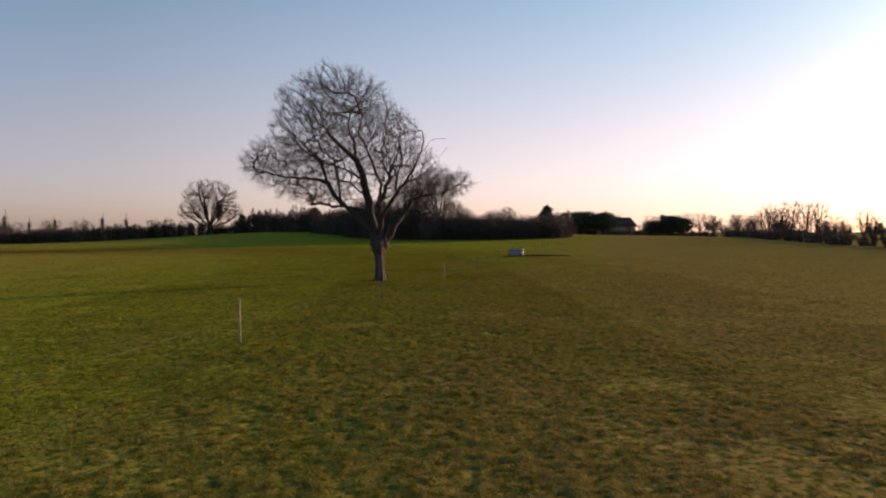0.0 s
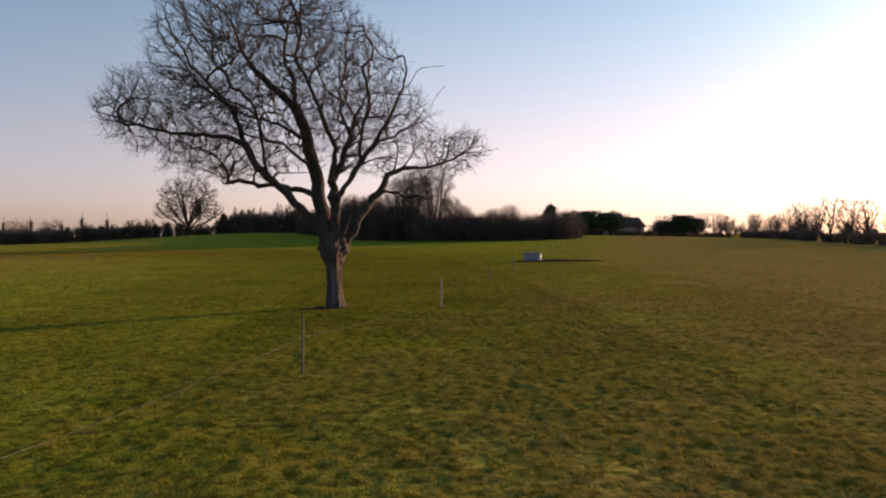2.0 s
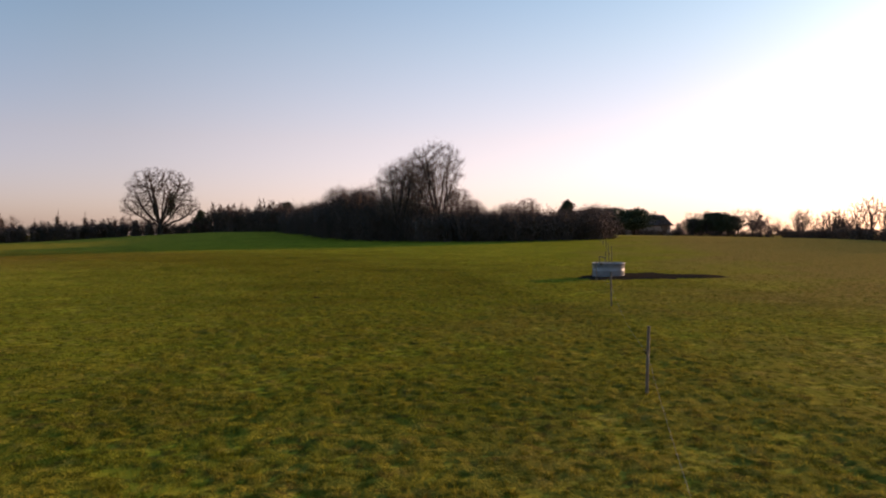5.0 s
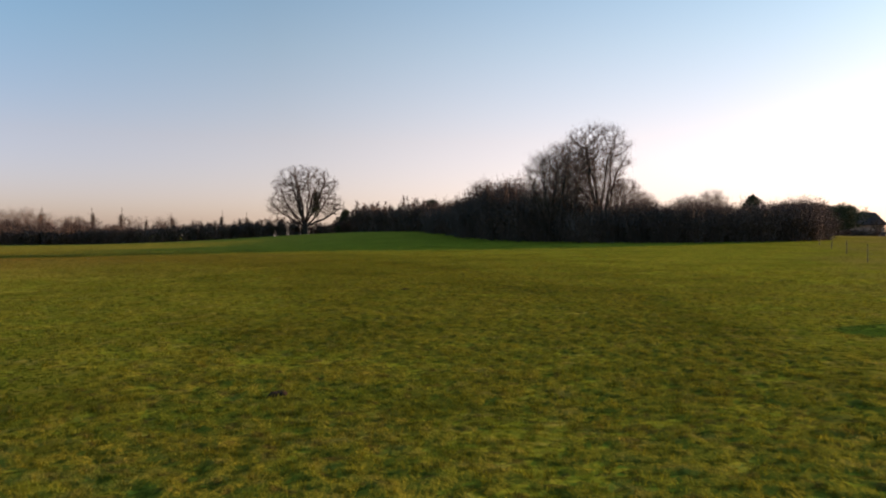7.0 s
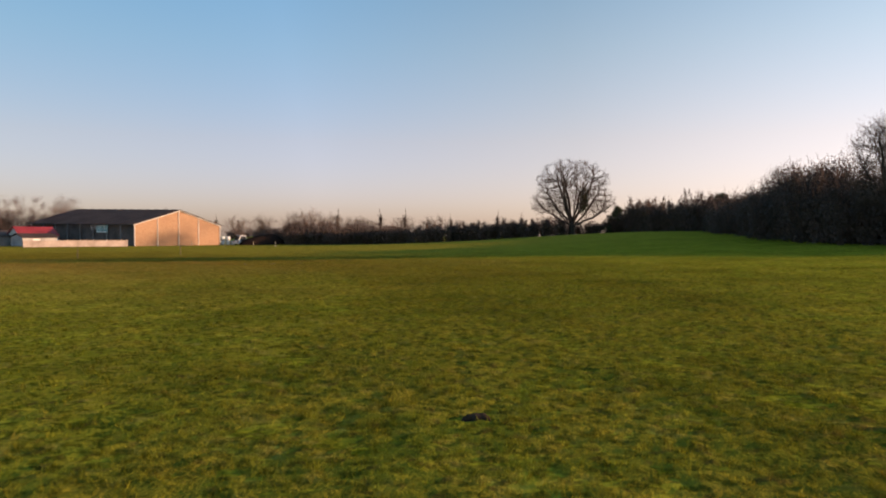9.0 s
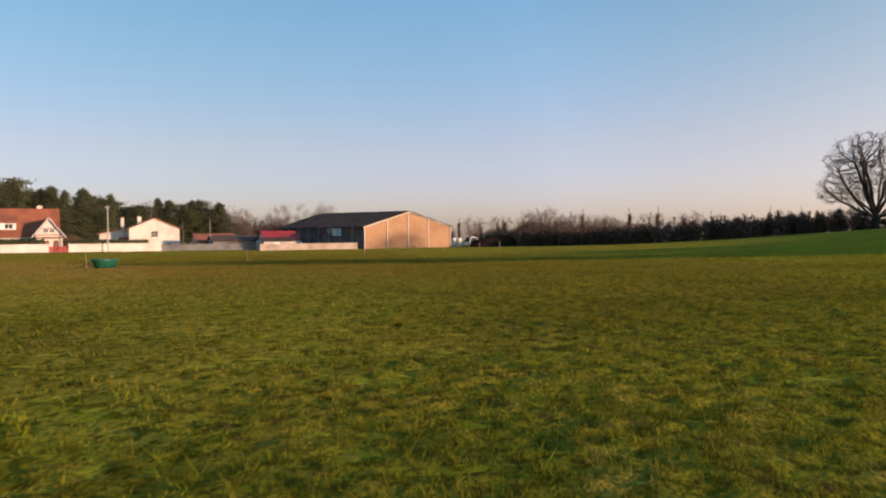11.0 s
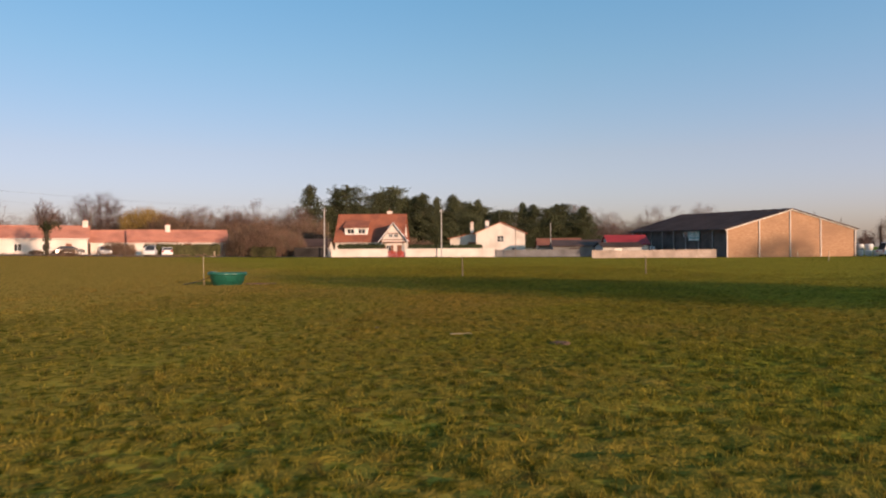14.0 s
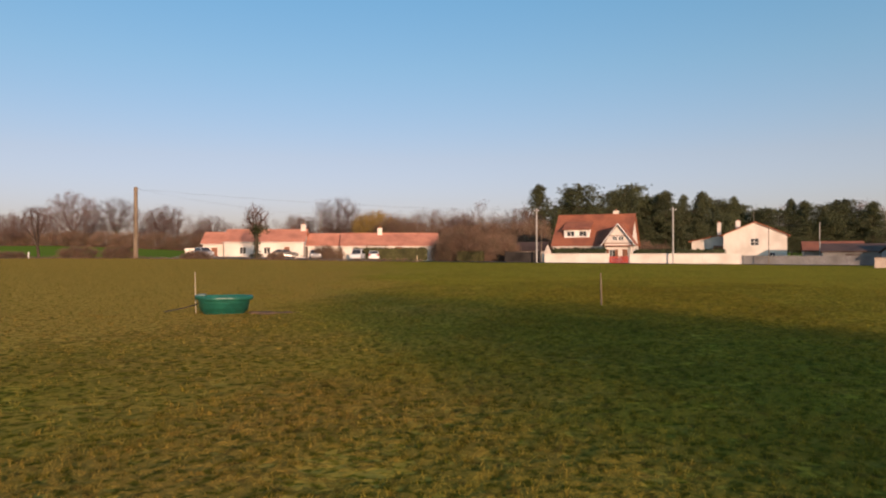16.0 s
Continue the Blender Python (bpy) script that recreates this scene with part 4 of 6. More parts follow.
pop = bare_tree("far_poplar", lie(-136, 335, 0), "thin far-off bare poplar", "row of far poplars", 35, 11, 2.0, ((1, (0, 0, 7.5), (0.9, 0.9, 4.8)),), 160, 0.035, 0.6, 2.2, (2, 0.9), None, TWIG)
spread_copies(pop, [(-136 - 7.5 * k + R.uniform(-2, 2), 335 - 6 * k, R.uniform(0, 360), R.uniform(0.7, 1.1), 1) for k in range(1, 16)])

# ---- the far side towards the sun
um = pine("umbrella_pine", lie(51, 224), "broad dark umbrella pine in front of the farm roof", "umbrella pines", 42, 7.4, 10.5, 0.3, flat=True)
spread_copies(um, [(58, 222, 100, 0.98, 0.97), (46.5, 226, 200, 0.75, 0.9)])
spread_copies(s1, [(48, 225, 20, 0.95, 1), (66, 222, 50, 0.75, 0.9), (70, 213, 90, 0.95, 0.95), (74, 214, 130, 0.95, 1.0), (84.5, 211, 200, 1.0, 1.05), (81.5, 213, 300, 1.05, 1.0)])
spread_copies(um, [(77, 215, 30, 0.78, 1.08), (72.5, 217, 60, 0.66, 0.95), (80.5, 216, 260, 0.7, 1.05)])
hr = [(29 + 30 * f / 11 + R.uniform(-1, 1), 226 + R.uniform(-2, 2), R.uniform(0, 360), 0.85, 0.75) for f in range(12)]
hr += [(60 + 28 * f / 9, 219 - 8 * f / 9 + R.uniform(-1, 1), R.uniform(0, 360), 0.8, 0.75) for f in range(10)]
way = ((91, 206), (83, 182), (75, 157), (67, 131), (62, 105), (59, 70), (57, 30))
for a, b in zip(way, way[1:]):
    k = max(3, int(math.dist(a, b) / 4.6))
    for j in range(k):
        f = j / k
        hr.append((a[0] + (b[0] - a[0]) * f + R.uniform(-0.8, 0.8), a[1] + (b[1] - a[1]) * f, R.uniform(0, 360), R.uniform(0.5, 0.8), R.uniform(0.7, 1.1)))
spread_copies(h1, hr)
for a, b in zip(way[:6], way[1:6]):
    k = max(3, int(math.dist(a, b) / 5.5))
    spread_copies(s1, [(a[0] + (b[0] - a[0]) * j / k + R.uniform(0, 3), a[1] + (b[1] - a[1]) * j / k, R.uniform(0, 360), R.uniform(0.6, 0.95), R.uniform(0.9, 1.15)) for j in range(k)])

# ---- a heap and wrapped bales beside the shed
def earth_mound():
    rng = np.random.default_rng(37)
    bm = bmesh.new()
    bmesh.ops.create_icosphere(bm, subdivisions=4, radius=1.0)
    bmesh.ops.delete(bm, geom=[v for v in bm.verts if v.co.z < -0.3], context='VERTS')
    for v in bm.verts:
        x, y = v.co.x, v.co.y
        lump = 0.85 + 0.3 * float(lattice(np.array(x * 3.1), np.array(y * 2.3), 38))
        v.co = Vector((x * 7.6 + rng.normal(0, 0.03), y * 2.6 + rng.normal(0, 0.03), max(-0.4, v.co.z) * 2.9 * lump * (0.82 + 0.18 * x)))
    single("earth_mound", bm, DARKEARTH, pose(-129.4, 188.2, land(-129.4, 188.2), 0, 0, 74), "long rounded heap of dark brown earth beside the shed", "heap")


def wrapped_bale(x, y, z, rz):
    bm = bmesh.new()
    lathe(bm, ((0.0, 0.0), (0.46, 0.0), (0.56, 0.05), (0.6, 0.16), (0.615, 0.5), (0.6, 0.86), (0.56, 0.97), (0.46, 1.02), (0.0, 1.02)), 20)
    single("wrapped_bale", bm, WRAP, pose(x, y, land(x, y) + z, 0, 0, rz), "round bale in white plastic wrap stacked beside the shed", "bale", "bales beside the shed")


earth_mound()
for x, y, z, rz in ((-137.9, 181.2, -0.05, 0), (-137.5, 182.5, -0.05, 40), (-137.1, 183.8, -0.05, 80), (-138.0, 181.4, 0.975, 60), (-137.6, 182.7, 0.975, 20)):
    wrapped_bale(x, y, z, rz)

# ---------------------------------------------------------------- fence, tank and trough in the field
def stake(x, y, h, mat, rx=0.0, ry=0.0, r=0.021, label="weathered grey wooden fence stake in the grass"):
    t = thing("fence_stake", pose(x, y, land(x, y), rx, ry, R.uniform(0, 360)), label, "fence stake", "stakes of the electric fence")
    bm = rod(bmesh.new(), (0, 0, -0.25), (0.004, 0, h * 0.5), r * 1.05, r, 9)
    rod(bm, (0.004, 0, h * 0.5), (0, 0.004, h), r, r * 0.9, 9)
    part("post", bm, mat, t)
    bm = bmesh.new()
    lathe(bm, ((0.012, 0), (0.02, 0.006), (0.02, 0.02), (0.012, 0.026), (0.02, 0.032), (0.012, 0.045)), 10)
    bmesh.ops.transform(bm, verts=bm.verts, matrix=Matrix.Translation((r + 0.012, 0, h * 0.62)) @ Matrix.Rotation(radians(90), 4, 'Y'))
    part("insulator", bm, RUBBER, t, "small black ring insulator")
    return t


STAKES = ((-7.45, 5.7, 0.95, 0), (-4.6, 15.1, 1.0, 0), (-1.85, 25.0, 0.98, 1), (0.82, 35.5, 0.92, 0), (3.3, 44.9, 0.92, 1), (5.9, 56.0, 1.0, 1), (8.1, 66.3, 0.85, 1), (9.4, 69.2, 1.1, 1),
          (10.6, 74.2, 1.0, 1), (13.3, 82.7, 1.0, 1), (16.2, 94.2, 1.0, 1), (18.9, 105, 1.0, 1), (21.4, 115.5, 1.0, 1), (23.8, 126, 1.0, 1))
for x, y, h, dark in STAKES:
    stake(x, y, h, WOOD if dark else PALEWOOD, R.uniform(-2, 2), R.uniform(-2, 2))
stake(-65.0, 107.2, 1.2, WOOD, 1, -1, 0.03, "brown weathered wooden stake standing alone in the pasture")
stake(-64.2, 117.7, 1.05, WOOD, -1, 1, 0.03, "brown weathered wooden stake standing alone in the pasture")
stake(-58.75, 94.25, 1.38, PALEWOOD, 1, 1, 0.017, "pale wooden stake beside the green trough")
for x, y in ((-100, 163), (-112, 168), (-121, 160), (-98, 150)):
    stake(x, y, 1.1, PALEWOOD, R.uniform(-3, 3), 0, 0.04, "pale wooden stake at the far edge of the pasture")


def strand(name, pts, r, mat, label, category, group=""):
    cu = bpy.data.curves.new(name, 'CURVE')
    cu.dimensions, cu.bevel_depth, cu.bevel_resolution = '3D', r, 1
    sp = cu.splines.new('POLY')
    sp.points.add(len(pts) - 1)
    for q, p in zip(sp.points, pts):
        q.co = (*p, 1)
    tmp = bpy.data.objects.new(name, cu)
    me = bpy.data.meshes.new_from_object(tmp)
    bpy.data.objects.remove(tmp)
    me.materials.clear()
    me.materials.append(mat)
    return tagged(new(name, me), label, category, group)


for (xa, ya, ha, _), (xb, yb, hb, _) in zip(STAKES, STAKES[1:]):
    za, zb = land(xa, ya) + ha * 0.62, land(xb, yb) + hb * 0.62
    sag = 0.16 + R.uniform(0, 0.08)
    strand("fence_rope", [(xa + (xb - xa) * j / 14, ya + (yb - ya) * j / 14, za + (zb - za) * j / 14 - sag * 4 * (j / 14) * (1 - j / 14)) for j in range(15)], 0.0014, ROPE,
           "thin pale electric fence rope sagging between stakes", "fence rope", "ropes of the electric fence")


def soil_patch(x, y, rx, ry, rz, seed, label, mat=SOIL, lift=0.0):
    rng = np.random.default_rng(seed)
    bm = bmesh.new()
    k, rings = 48, 9
    c, s = math.cos(radians(rz)), math.sin(radians(rz))
    edge = [1 + 0.16 * math.sin(3 * a + seed) + 0.11 * math.sin(7 * a + 2 * seed) + 0.08 * rng.normal() for a in np.linspace(0, 2 * math.pi, k, endpoint=False)]

    def at(f, q):
        a = 2 * math.pi * q / k
        u0, v0 = rx * f * edge[q] * math.cos(a), ry * f * edge[q] * math.sin(a)
        px_, py_ = x + c * u0 - s * v0, y + s * u0 + c * v0
        return px_, py_, land(px_, py_) + lift * (1 - f ** 4) + 0.035 * (1 - f ** 6) + 0.03 * noise.noise((px_ * 2.5, py_ * 2.5, 0)) * (1 - f) - 0.05 * f ** 8
    grid = [[bm.verts.new(at(f / rings, q)) for q in range(k)] for f in range(1, rings + 1)]
    mid = bm.verts.new(at(0, 0))
    for q in range(k):
        bm.faces.new((mid, grid[0][q], grid[0][(q + 1) % k]))
        for a, b in zip(grid, grid[1:]):
            bm.faces.new((a[q], b[q], b[(q + 1) % k], a[(q + 1) % k]))
    for f in bm.faces:
        f.smooth = True
    single("soil", bm, mat, Matrix(), label, "soil", kind="stuff")


PATCHES = ((10.9, 68.3, 3.6, 2.3, 8), (-2.75, 35.5, 0.95, 0.55, 33), (-59.2, 96.9, 0.9, 0.5, 110))
soil_patch(*PATCHES[0], 3, "dark trodden bare soil round the water tank", SOIL, 0.05)
# bare soil, turned along the trunk's shadow and coloured dark to strengthen it
soil_patch(*PATCHES[1], 5, "dark bare soil at the foot of the lone oak", SOIL, 0.0)
soil_patch(*PATCHES[2], 7, "reddish bare soil beside the green trough", MOLE)


def water_tank():
    t = thing("water_tank", lie(9.05, 67.9, 12, 1, 0.02), "round galvanised cattle water tank with a wooden float cover", "water tank")
    bm = bmesh.new()
    lathe(bm, ((0.70, -0.02), (0.715, 0.02), (0.715, 0.33), (0.719, 0.34), (0.715, 0.35), (0.715, 0.64), (0.74, 0.65), (0.745, 0.675), (0.72, 0.685), (0.695, 0.67), (0.695, 0.05), (0.0, 0.04)), 56)
    part("tank", bm, STEEL, t, "pale grey ribbed tank wall")
    bm = bmesh.new()
    bmesh.ops.create_circle(bm, cap_ends=True, segments=48, radius=0.69, matrix=Matrix.Translation((0, 0, 0.58)))
    part("water", bm, WATER, t)
    bm = boxed(-0.62, 0.05, -0.5, -0.1, 0.60, 0.69, bevel=0.01)
    part("float_cover", bm, WOOD, t, "dark wooden board over the float valve")
    part("valve_pipe", rod(rod(bmesh.new(), (-0.3, 0.3, 0.1), (-0.3, 0.3, 0.98), 0.02), (-0.3, 0.3, 0.96), (-0.05, 0.2, 0.9), 0.016), WOOD, t)


def green_trough():
    t = thing("green_trough", pose(-58.75, 95.35, land(-58.75, 95.35) - 0.01, 0, 0, 122), "green plastic oval cattle trough full of water", "trough")
    bm = bmesh.new()
    prof = ((0.64, 0.0), (0.68, 0.02), (0.75, 0.28), (0.80, 0.295), (0.83, 0.44), (0.835, 0.452), (0.925, 0.462), (0.935, 0.53), (0.93, 0.59), (0.895, 0.60), (0.86, 0.59), (0.81, 0.40), (0.76, 0.12), (0.0, 0.10))
    lathe(bm, prof, 64, 1.0, 0.74)
    for v in bm.verts:                                  # a waist on the long sides and a raised end
        a = abs(v.co.x)
        v.co.y *= 1 - 0.07 * math.exp(-(a / 0.16) ** 2)
        if v.co.z > 0.4 and v.co.x < -0.5:
            v.co.z += 0.035 * min(1.0, (-v.co.x - 0.5) / 0.25)
    part("basin", bm, PLASTIC_G, t)
    bm = bmesh.new()
    bmesh.ops.create_circle(bm, cap_ends=True, segments=48, radius=0.83, matrix=Matrix.Translation((0, 0, 0.47)) @ Matrix.Diagonal((1, 0.74, 1, 1)))
    part("water", bm, WATER, t)
    part("valve_cover", boxed(-0.84, -0.58, -0.3, 0.3, 0.61, 0.66, bevel=0.02), PLASTIC_G, t)
    pts = []
    for j in range(22):
        f = j / 21
        x, y = -58.85 + 0.75 * f - 0.15 * math.sin(3 * f), 94.72 - 1.25 * f
        pts.append((x, y, land(x, y) + 0.06 + 0.40 * max(0, 1 - f) ** 1.3))
    strand("water_hose", pts, 0.022, RUBBER, "black water hose running through the grass to the trough", "hose")


water_tank()
green_trough()
for x, y, rz, ln in ((-35.0, 104.3, 65, 0.34), (-36.2, 103.0, 20, 0.2)):
    single("stick", rod(rod(bmesh.new(), (-ln / 2, 0, 0.05), (0, 0.015, 0.06), 0.007, 0.006, 6), (0, 0.015, 0.06), (ln / 2, 0, 0.075), 0.006, 0.004, 6), PALEWOOD, lie(x, y, rz, 1, 0), "pale dry stick lying in the grass", "stick")
soil_patch(-33.9, 105.6, 0.20, 0.13, 20, 9, "small mole heap of reddish soil", MOLE, 0.015)
soil_patch(-25.0, 102.7, 0.11, 0.08, 70, 14, "small dark heap of soil in the grass", SOIL, 0.02)
soil_patch(-4.9, 73.6, 0.15, 0.10, 30, 10, "small dark heap of soil in the grass", SOIL, 0.03)
soil_patch(-3.0, 59.3, 0.13, 0.10, 50, 12, "small dark heap of soil in the grass", SOIL, 0.03)

# ---------------------------------------------------------------- village along the field's west side
def _slab(bm, y0, y1, xa, za, xb, zb, n, t):
    c = [bm.verts.new((x, y, z)) for x, z in ((xa, za), (xb, zb)) for y in (y0, y1)]
    d = [bm.verts.new((x + n.x * t, y, z + n.z * t)) for x, z in ((xa, za), (xb, zb)) for y in (y0, y1)]
    for f in ((c[0], c[1], c[3], c[2]), (d[0], d[1], d[3], d[2]), (c[0], c[1], d[1], d[0]), (c[2], c[3], d[3], d[2]), (c[0], c[2], d[2], d[0]), (c[1], c[3], d[3], d[1])):
        bm.faces.new(f)
    return bm


def tiled(parent, y0, y1, xa, za, xb, zb, mat, course=0.34):
    """A roof slope laid in overlapping courses."""
    ln = math.hypot(xb - xa, zb - za)
    k = max(3, int(ln / course))
    n = Vector((-(zb - za), 0, xb - xa)).normalized()
    if n.z < 0:
        n = -n
    base = part("roof", _slab(bmesh.new(), y0 + 0.02, y1 - 0.02, xa, za, xb, zb, n, 0.05), mat, parent)
    for j in range(k):
        f, g = j / k, min(1, (j + 1.15) / k)
        x0, z0, x1, z1 = xa + (xb - xa) * f, za + (zb - za) * f, xa + (xb - xa) * g, za + (zb - za) * g
        part("tile_course", _slab(bmesh.new(), y0, y1, x0 + n.x * 0.085, z0 + n.z * 0.085, x1 + n.x * 0.054, z1 + n.z * 0.054, n, 0.045), mat, base)
    return base


def chimney(parent, x, y, z0, z1, mat=RENDER_W, s=0.35):
    c = part("chimney", boxed(x - s, x + s, y - s * 1.2, y + s * 1.2, z0, z1), mat, parent)
    part("chimney_cap", boxed(x - s - 0.06, x + s + 0.06, y - s * 1.2 - 0.06, y + s * 1.2 + 0.06, z1 + 0.003, z1 + 0.12), mat, c)
    part("chimney_pot", rod(bmesh.new(), (x, y, z1 + 0.12), (x, y, z1 + 0.42), 0.13, 0.11, 10), TILE_O, c)


def gable_block(parent, y0, y1, front, depth, eave, ridge, holes, roof_mat, wall=RENDER_W, over=0.35, base=-0.6):
    """A block with its ridge along y: four walls with openings in front, gables and two tiled slopes."""
    back = front - depth
    mid = (front + back) / 2
    part("front_wall", facade(bmesh.new(), front - 0.3, front, y0, y1, base, eave, holes), wall, parent)
    part("back_wall", boxed(back, back + 0.3, y0, y1, base, eave), wall, parent)
    for a in (y0, y1 - 0.3):
        bm = solid(bmesh.new(), ((back + 0.302, base), (front - 0.302, base), (front - 0.302, eave), (mid, ridge - 0.12), (back + 0.302, eave)), 'y', a, a + 0.3)
        part("gable_wall", bm, wall, parent)
    part("floor_slab", boxed(back + 0.31, front - 0.31, y0 + 0.31, y1 - 0.31, base, 0.02), CONCRETE, parent)
    run = (front - mid)
    slope = (ridge - eave) / run
    tiled(parent, y0 - over, y1 + over, front + over, eave - slope * over, mid, ridge, roof_mat)
    tiled(parent, y0 - over, y1 + over, back - over, eave - slope * over, mid, ridge, roof_mat)
    part("ridge_tiles", rod(bmesh.new(), (mid, y0 - over, ridge + 0.09), (mid, y1 + over, ridge + 0.09), 0.12, 0.12, 8), roof_mat, parent)
    part("gutter", boxed(front + over - 0.02, front + over + 0.10, y0 - over, y1 + over, eave - slope * over - 0.06, eave - slope * over + 0.02), WHITE, parent)


def long_house():
    t = thing("long_farmhouse", pose(-141.7, 36.4, 0.75, 0, 0, 21), "long low white farmhouse with orange tile roofs and two chimneys", "house")
    hs = ((6.0, 7.1, 0.9, 2.1), (10.0, 11.1, 0.9, 2.1), (13.4, 14.3, 0.05, 2.1))
    gable_block(t, 3.5, 16.6, 1.0, 7.5, 3.1, 5.0, hs, TILE_O)
    for h in hs[:2]:
        window(t, 1.0, *h)
    part("door", boxed(0.78, 0.86, 13.4, 14.3, 0.06, 2.1), SHUTTER, t)
    hs = ((1.2, 2.2, 0.05, 2.0),)
    gable_block(t, -0.2, 3.14, 0.2, 6.0, 2.8, 4.5, hs, TILE_O)
    part("door", boxed(-0.02, 0.06, 1.2, 2.2, 0.06, 2.0), SHUTTER, t)
    hs = ((18.2, 20.4, 0.05, 2.1),)
    gable_block(t, 17.0, 22.6, -2.2, 6.0, 2.45, 4.35, hs, TILE_O)
    part("garage_door", boxed(-2.42, -2.34, 18.2, 20.4, 0.06, 2.1), WHITE, t)
    hs = ((25.4, 26.2, 1.1, 1.8), (28.3, 29.9, 0.9, 2.0), (32.0, 33.2, 0.05, 2.1), (33.9, 34.9, 0.9, 2.0), (36.3, 37.5, 0.9, 2.0))
    gable_block(t, 22.95, 39.4, -0.4, 7.0, 2.4, 4.4, hs, TILE_O)
    for h in (hs[0], hs[1], hs[3], hs[4]):
        window(t, -0.4, *h)
    part("door", boxed(-0.62, -0.54, 32.0, 33.2, 0.06, 2.1), SHUTTER, t)
    chimney(t, -2.6, 16.2, 4.2, 5.9)
    chimney(t, -3.6, 29.4, 4.0, 5.3)
    # pergola by the drive
    for y in (27.2, 30.4):
        part("pergola_post", boxed(1.9, 2.05, y, y + 0.15, -0.4, 2.2), SHUTTER, t)
    part("pergola_beam", boxed(1.85, 2.1, 27.0, 30.8, 2.2, 2.38), SHUTTER, t)
    # white garden wall at the end
    part("end_wall", boxed(-1.0, -0.75, -3.4, -0.24, -0.6, 1.9), RENDER_W, t)


def tall_house():
    t = thing("steep_roofed_house", pose(-166.8, 91.6, 0.15, 0, 0, -7), "white house with a steep red-brown tile roof, dormer and half-timbered gable", "house")
    eave, ridge, depth = 3.1, 8.45, 10.4
    hs = ((1.0, 2.0, 0.95, 2.2), (3.4, 4.6, 0.95, 2.2), (5.6, 7.4, 0.95, 2.2))
    gable_block(t, 0, 13.4, 0, depth, eave, ridge, hs, TILE_R)
    for h in hs:
        window(t, 0, *h, shutters=SHUTTER if h[0] < 5 else None)
    # front gable
    g0, g1, gx, ga = 9.3, 14.5, 2.4, 6.55
    gm = (g0 + g1) / 2
    ge = 3.15
    gh = ((gm - 1.5, gm - 0.5, 0.6, 2.2), (gm + 0.7, gm + 1.6, 0.1, 2.2))
    part("gable_front", facade(bmesh.new(), gx - 0.25, gx, g0 + 0.3, g1 - 0.3, -0.5, ge, gh), RENDER_W, t)
    window(t, gx, *gh[0], shutters=SHUTTER)
    part("front_door", boxed(gx - 0.2, gx - 0.12, *gh[1][:2], 0.11, 2.2), SHUTTER, t)
    for a in (g0 + 0.3, g1 - 0.55):
        part("gable_side", boxed(0.004, gx - 0.252, a, a + 0.25, -0.5, ge), RENDER_W, t)
    bm = solid(bmesh.new(), ((g0 + 0.2, ge + 0.003), (g1 - 0.2, ge + 0.003), (gm, ga - 0.15)), 'x', gx - 0.25, gx + 0.05)
    part("gable_panel", bm, RENDER_W, t)
    for a, b in (((g0 + 0.2, ge + 0.1), (g1 - 0.2, ge + 0.1)), ((gm - 1.3, ge + 1.35), (gm + 1.3, ge + 1.35))):
        part("timber", rod(bmesh.new(), (gx + 0.08, *a), (gx + 0.08, *b), 0.07, 0.07, 4), SHUTTER, t)
    window(t, gx + 0.22, gm - 0.95, gm - 0.1, ge + 0.55, ge + 1.25)
    window(t, gx + 0.22, gm + 0.1, gm + 0.95, ge + 0.55, ge + 1.25)
    for sgn in (-1, 1):
        bm = bmesh.new()
        e0 = gm + sgn * (g1 - g0) / 2 * 1.12
        ez = ge - 0.38
        c = [bm.verts.new(v) for v in ((gx + 0.45, e0, ez), (gx + 0.45, gm, ga), (-3.4, gm, ga), (-0.2, e0, ez))]
        d = [bm.verts.new(v.co + Vector((0, sgn * 0.08, 0.12))) for v in c]
        bm.faces.new(c), bm.faces.new(d)
        for j in range(4):
            bm.faces.new((c[j], c[(j + 1) % 4], d[(j + 1) % 4], d[j]))
        part("gable_roof", bm, TILE_R, t)
        part("barge_board", rod(bmesh.new(), (gx + 0.47, e0, ez), (gx + 0.47, gm, ga), 0.09, 0.09, 4), WHITE, t)
    part("canopy", boxed(gx + 0.06, gx + 0.7, g0 + 0.3, g1 - 0.3, ge - 0.42, ge - 0.28), TILE_R, t)
    # shed dormer
    d0, d1, dx = 1.7, 6.3, -1.05
    dh = ((d0 + 0.5, d0 + 1.9, 4.55, 5.5), (d0 + 2.7, d0 + 4.1, 4.55, 5.5))
    part("dormer_front", facade(bmesh.new(), dx - 0.2, dx, d0, d1, 4.25, 5.75, dh), WHITE, t)
    for h in dh:
        window(t, dx, *h)
    for a in (d0, d1 - 0.12):
        part("dormer_cheek", solid(bmesh.new(), ((dx - 0.203, 4.3), (dx - 0.203, 5.75), (dx - 1.9, 5.95)), 'y', a, a + 0.12), WHITE, t)
    bm = _slab(bmesh.new(), d0 - 0.25, d1 + 0.25, dx + 0.4, 5.72, dx - 2.9, 7.2, Vector((0.4, 0, 0.9)).normalized(), 0.14)
    part("dormer_roof", bm, TILE_R, t)
    chimney(t, -5.6, 10.2, 7.4, 9.1, RENDER_W, 0.38)


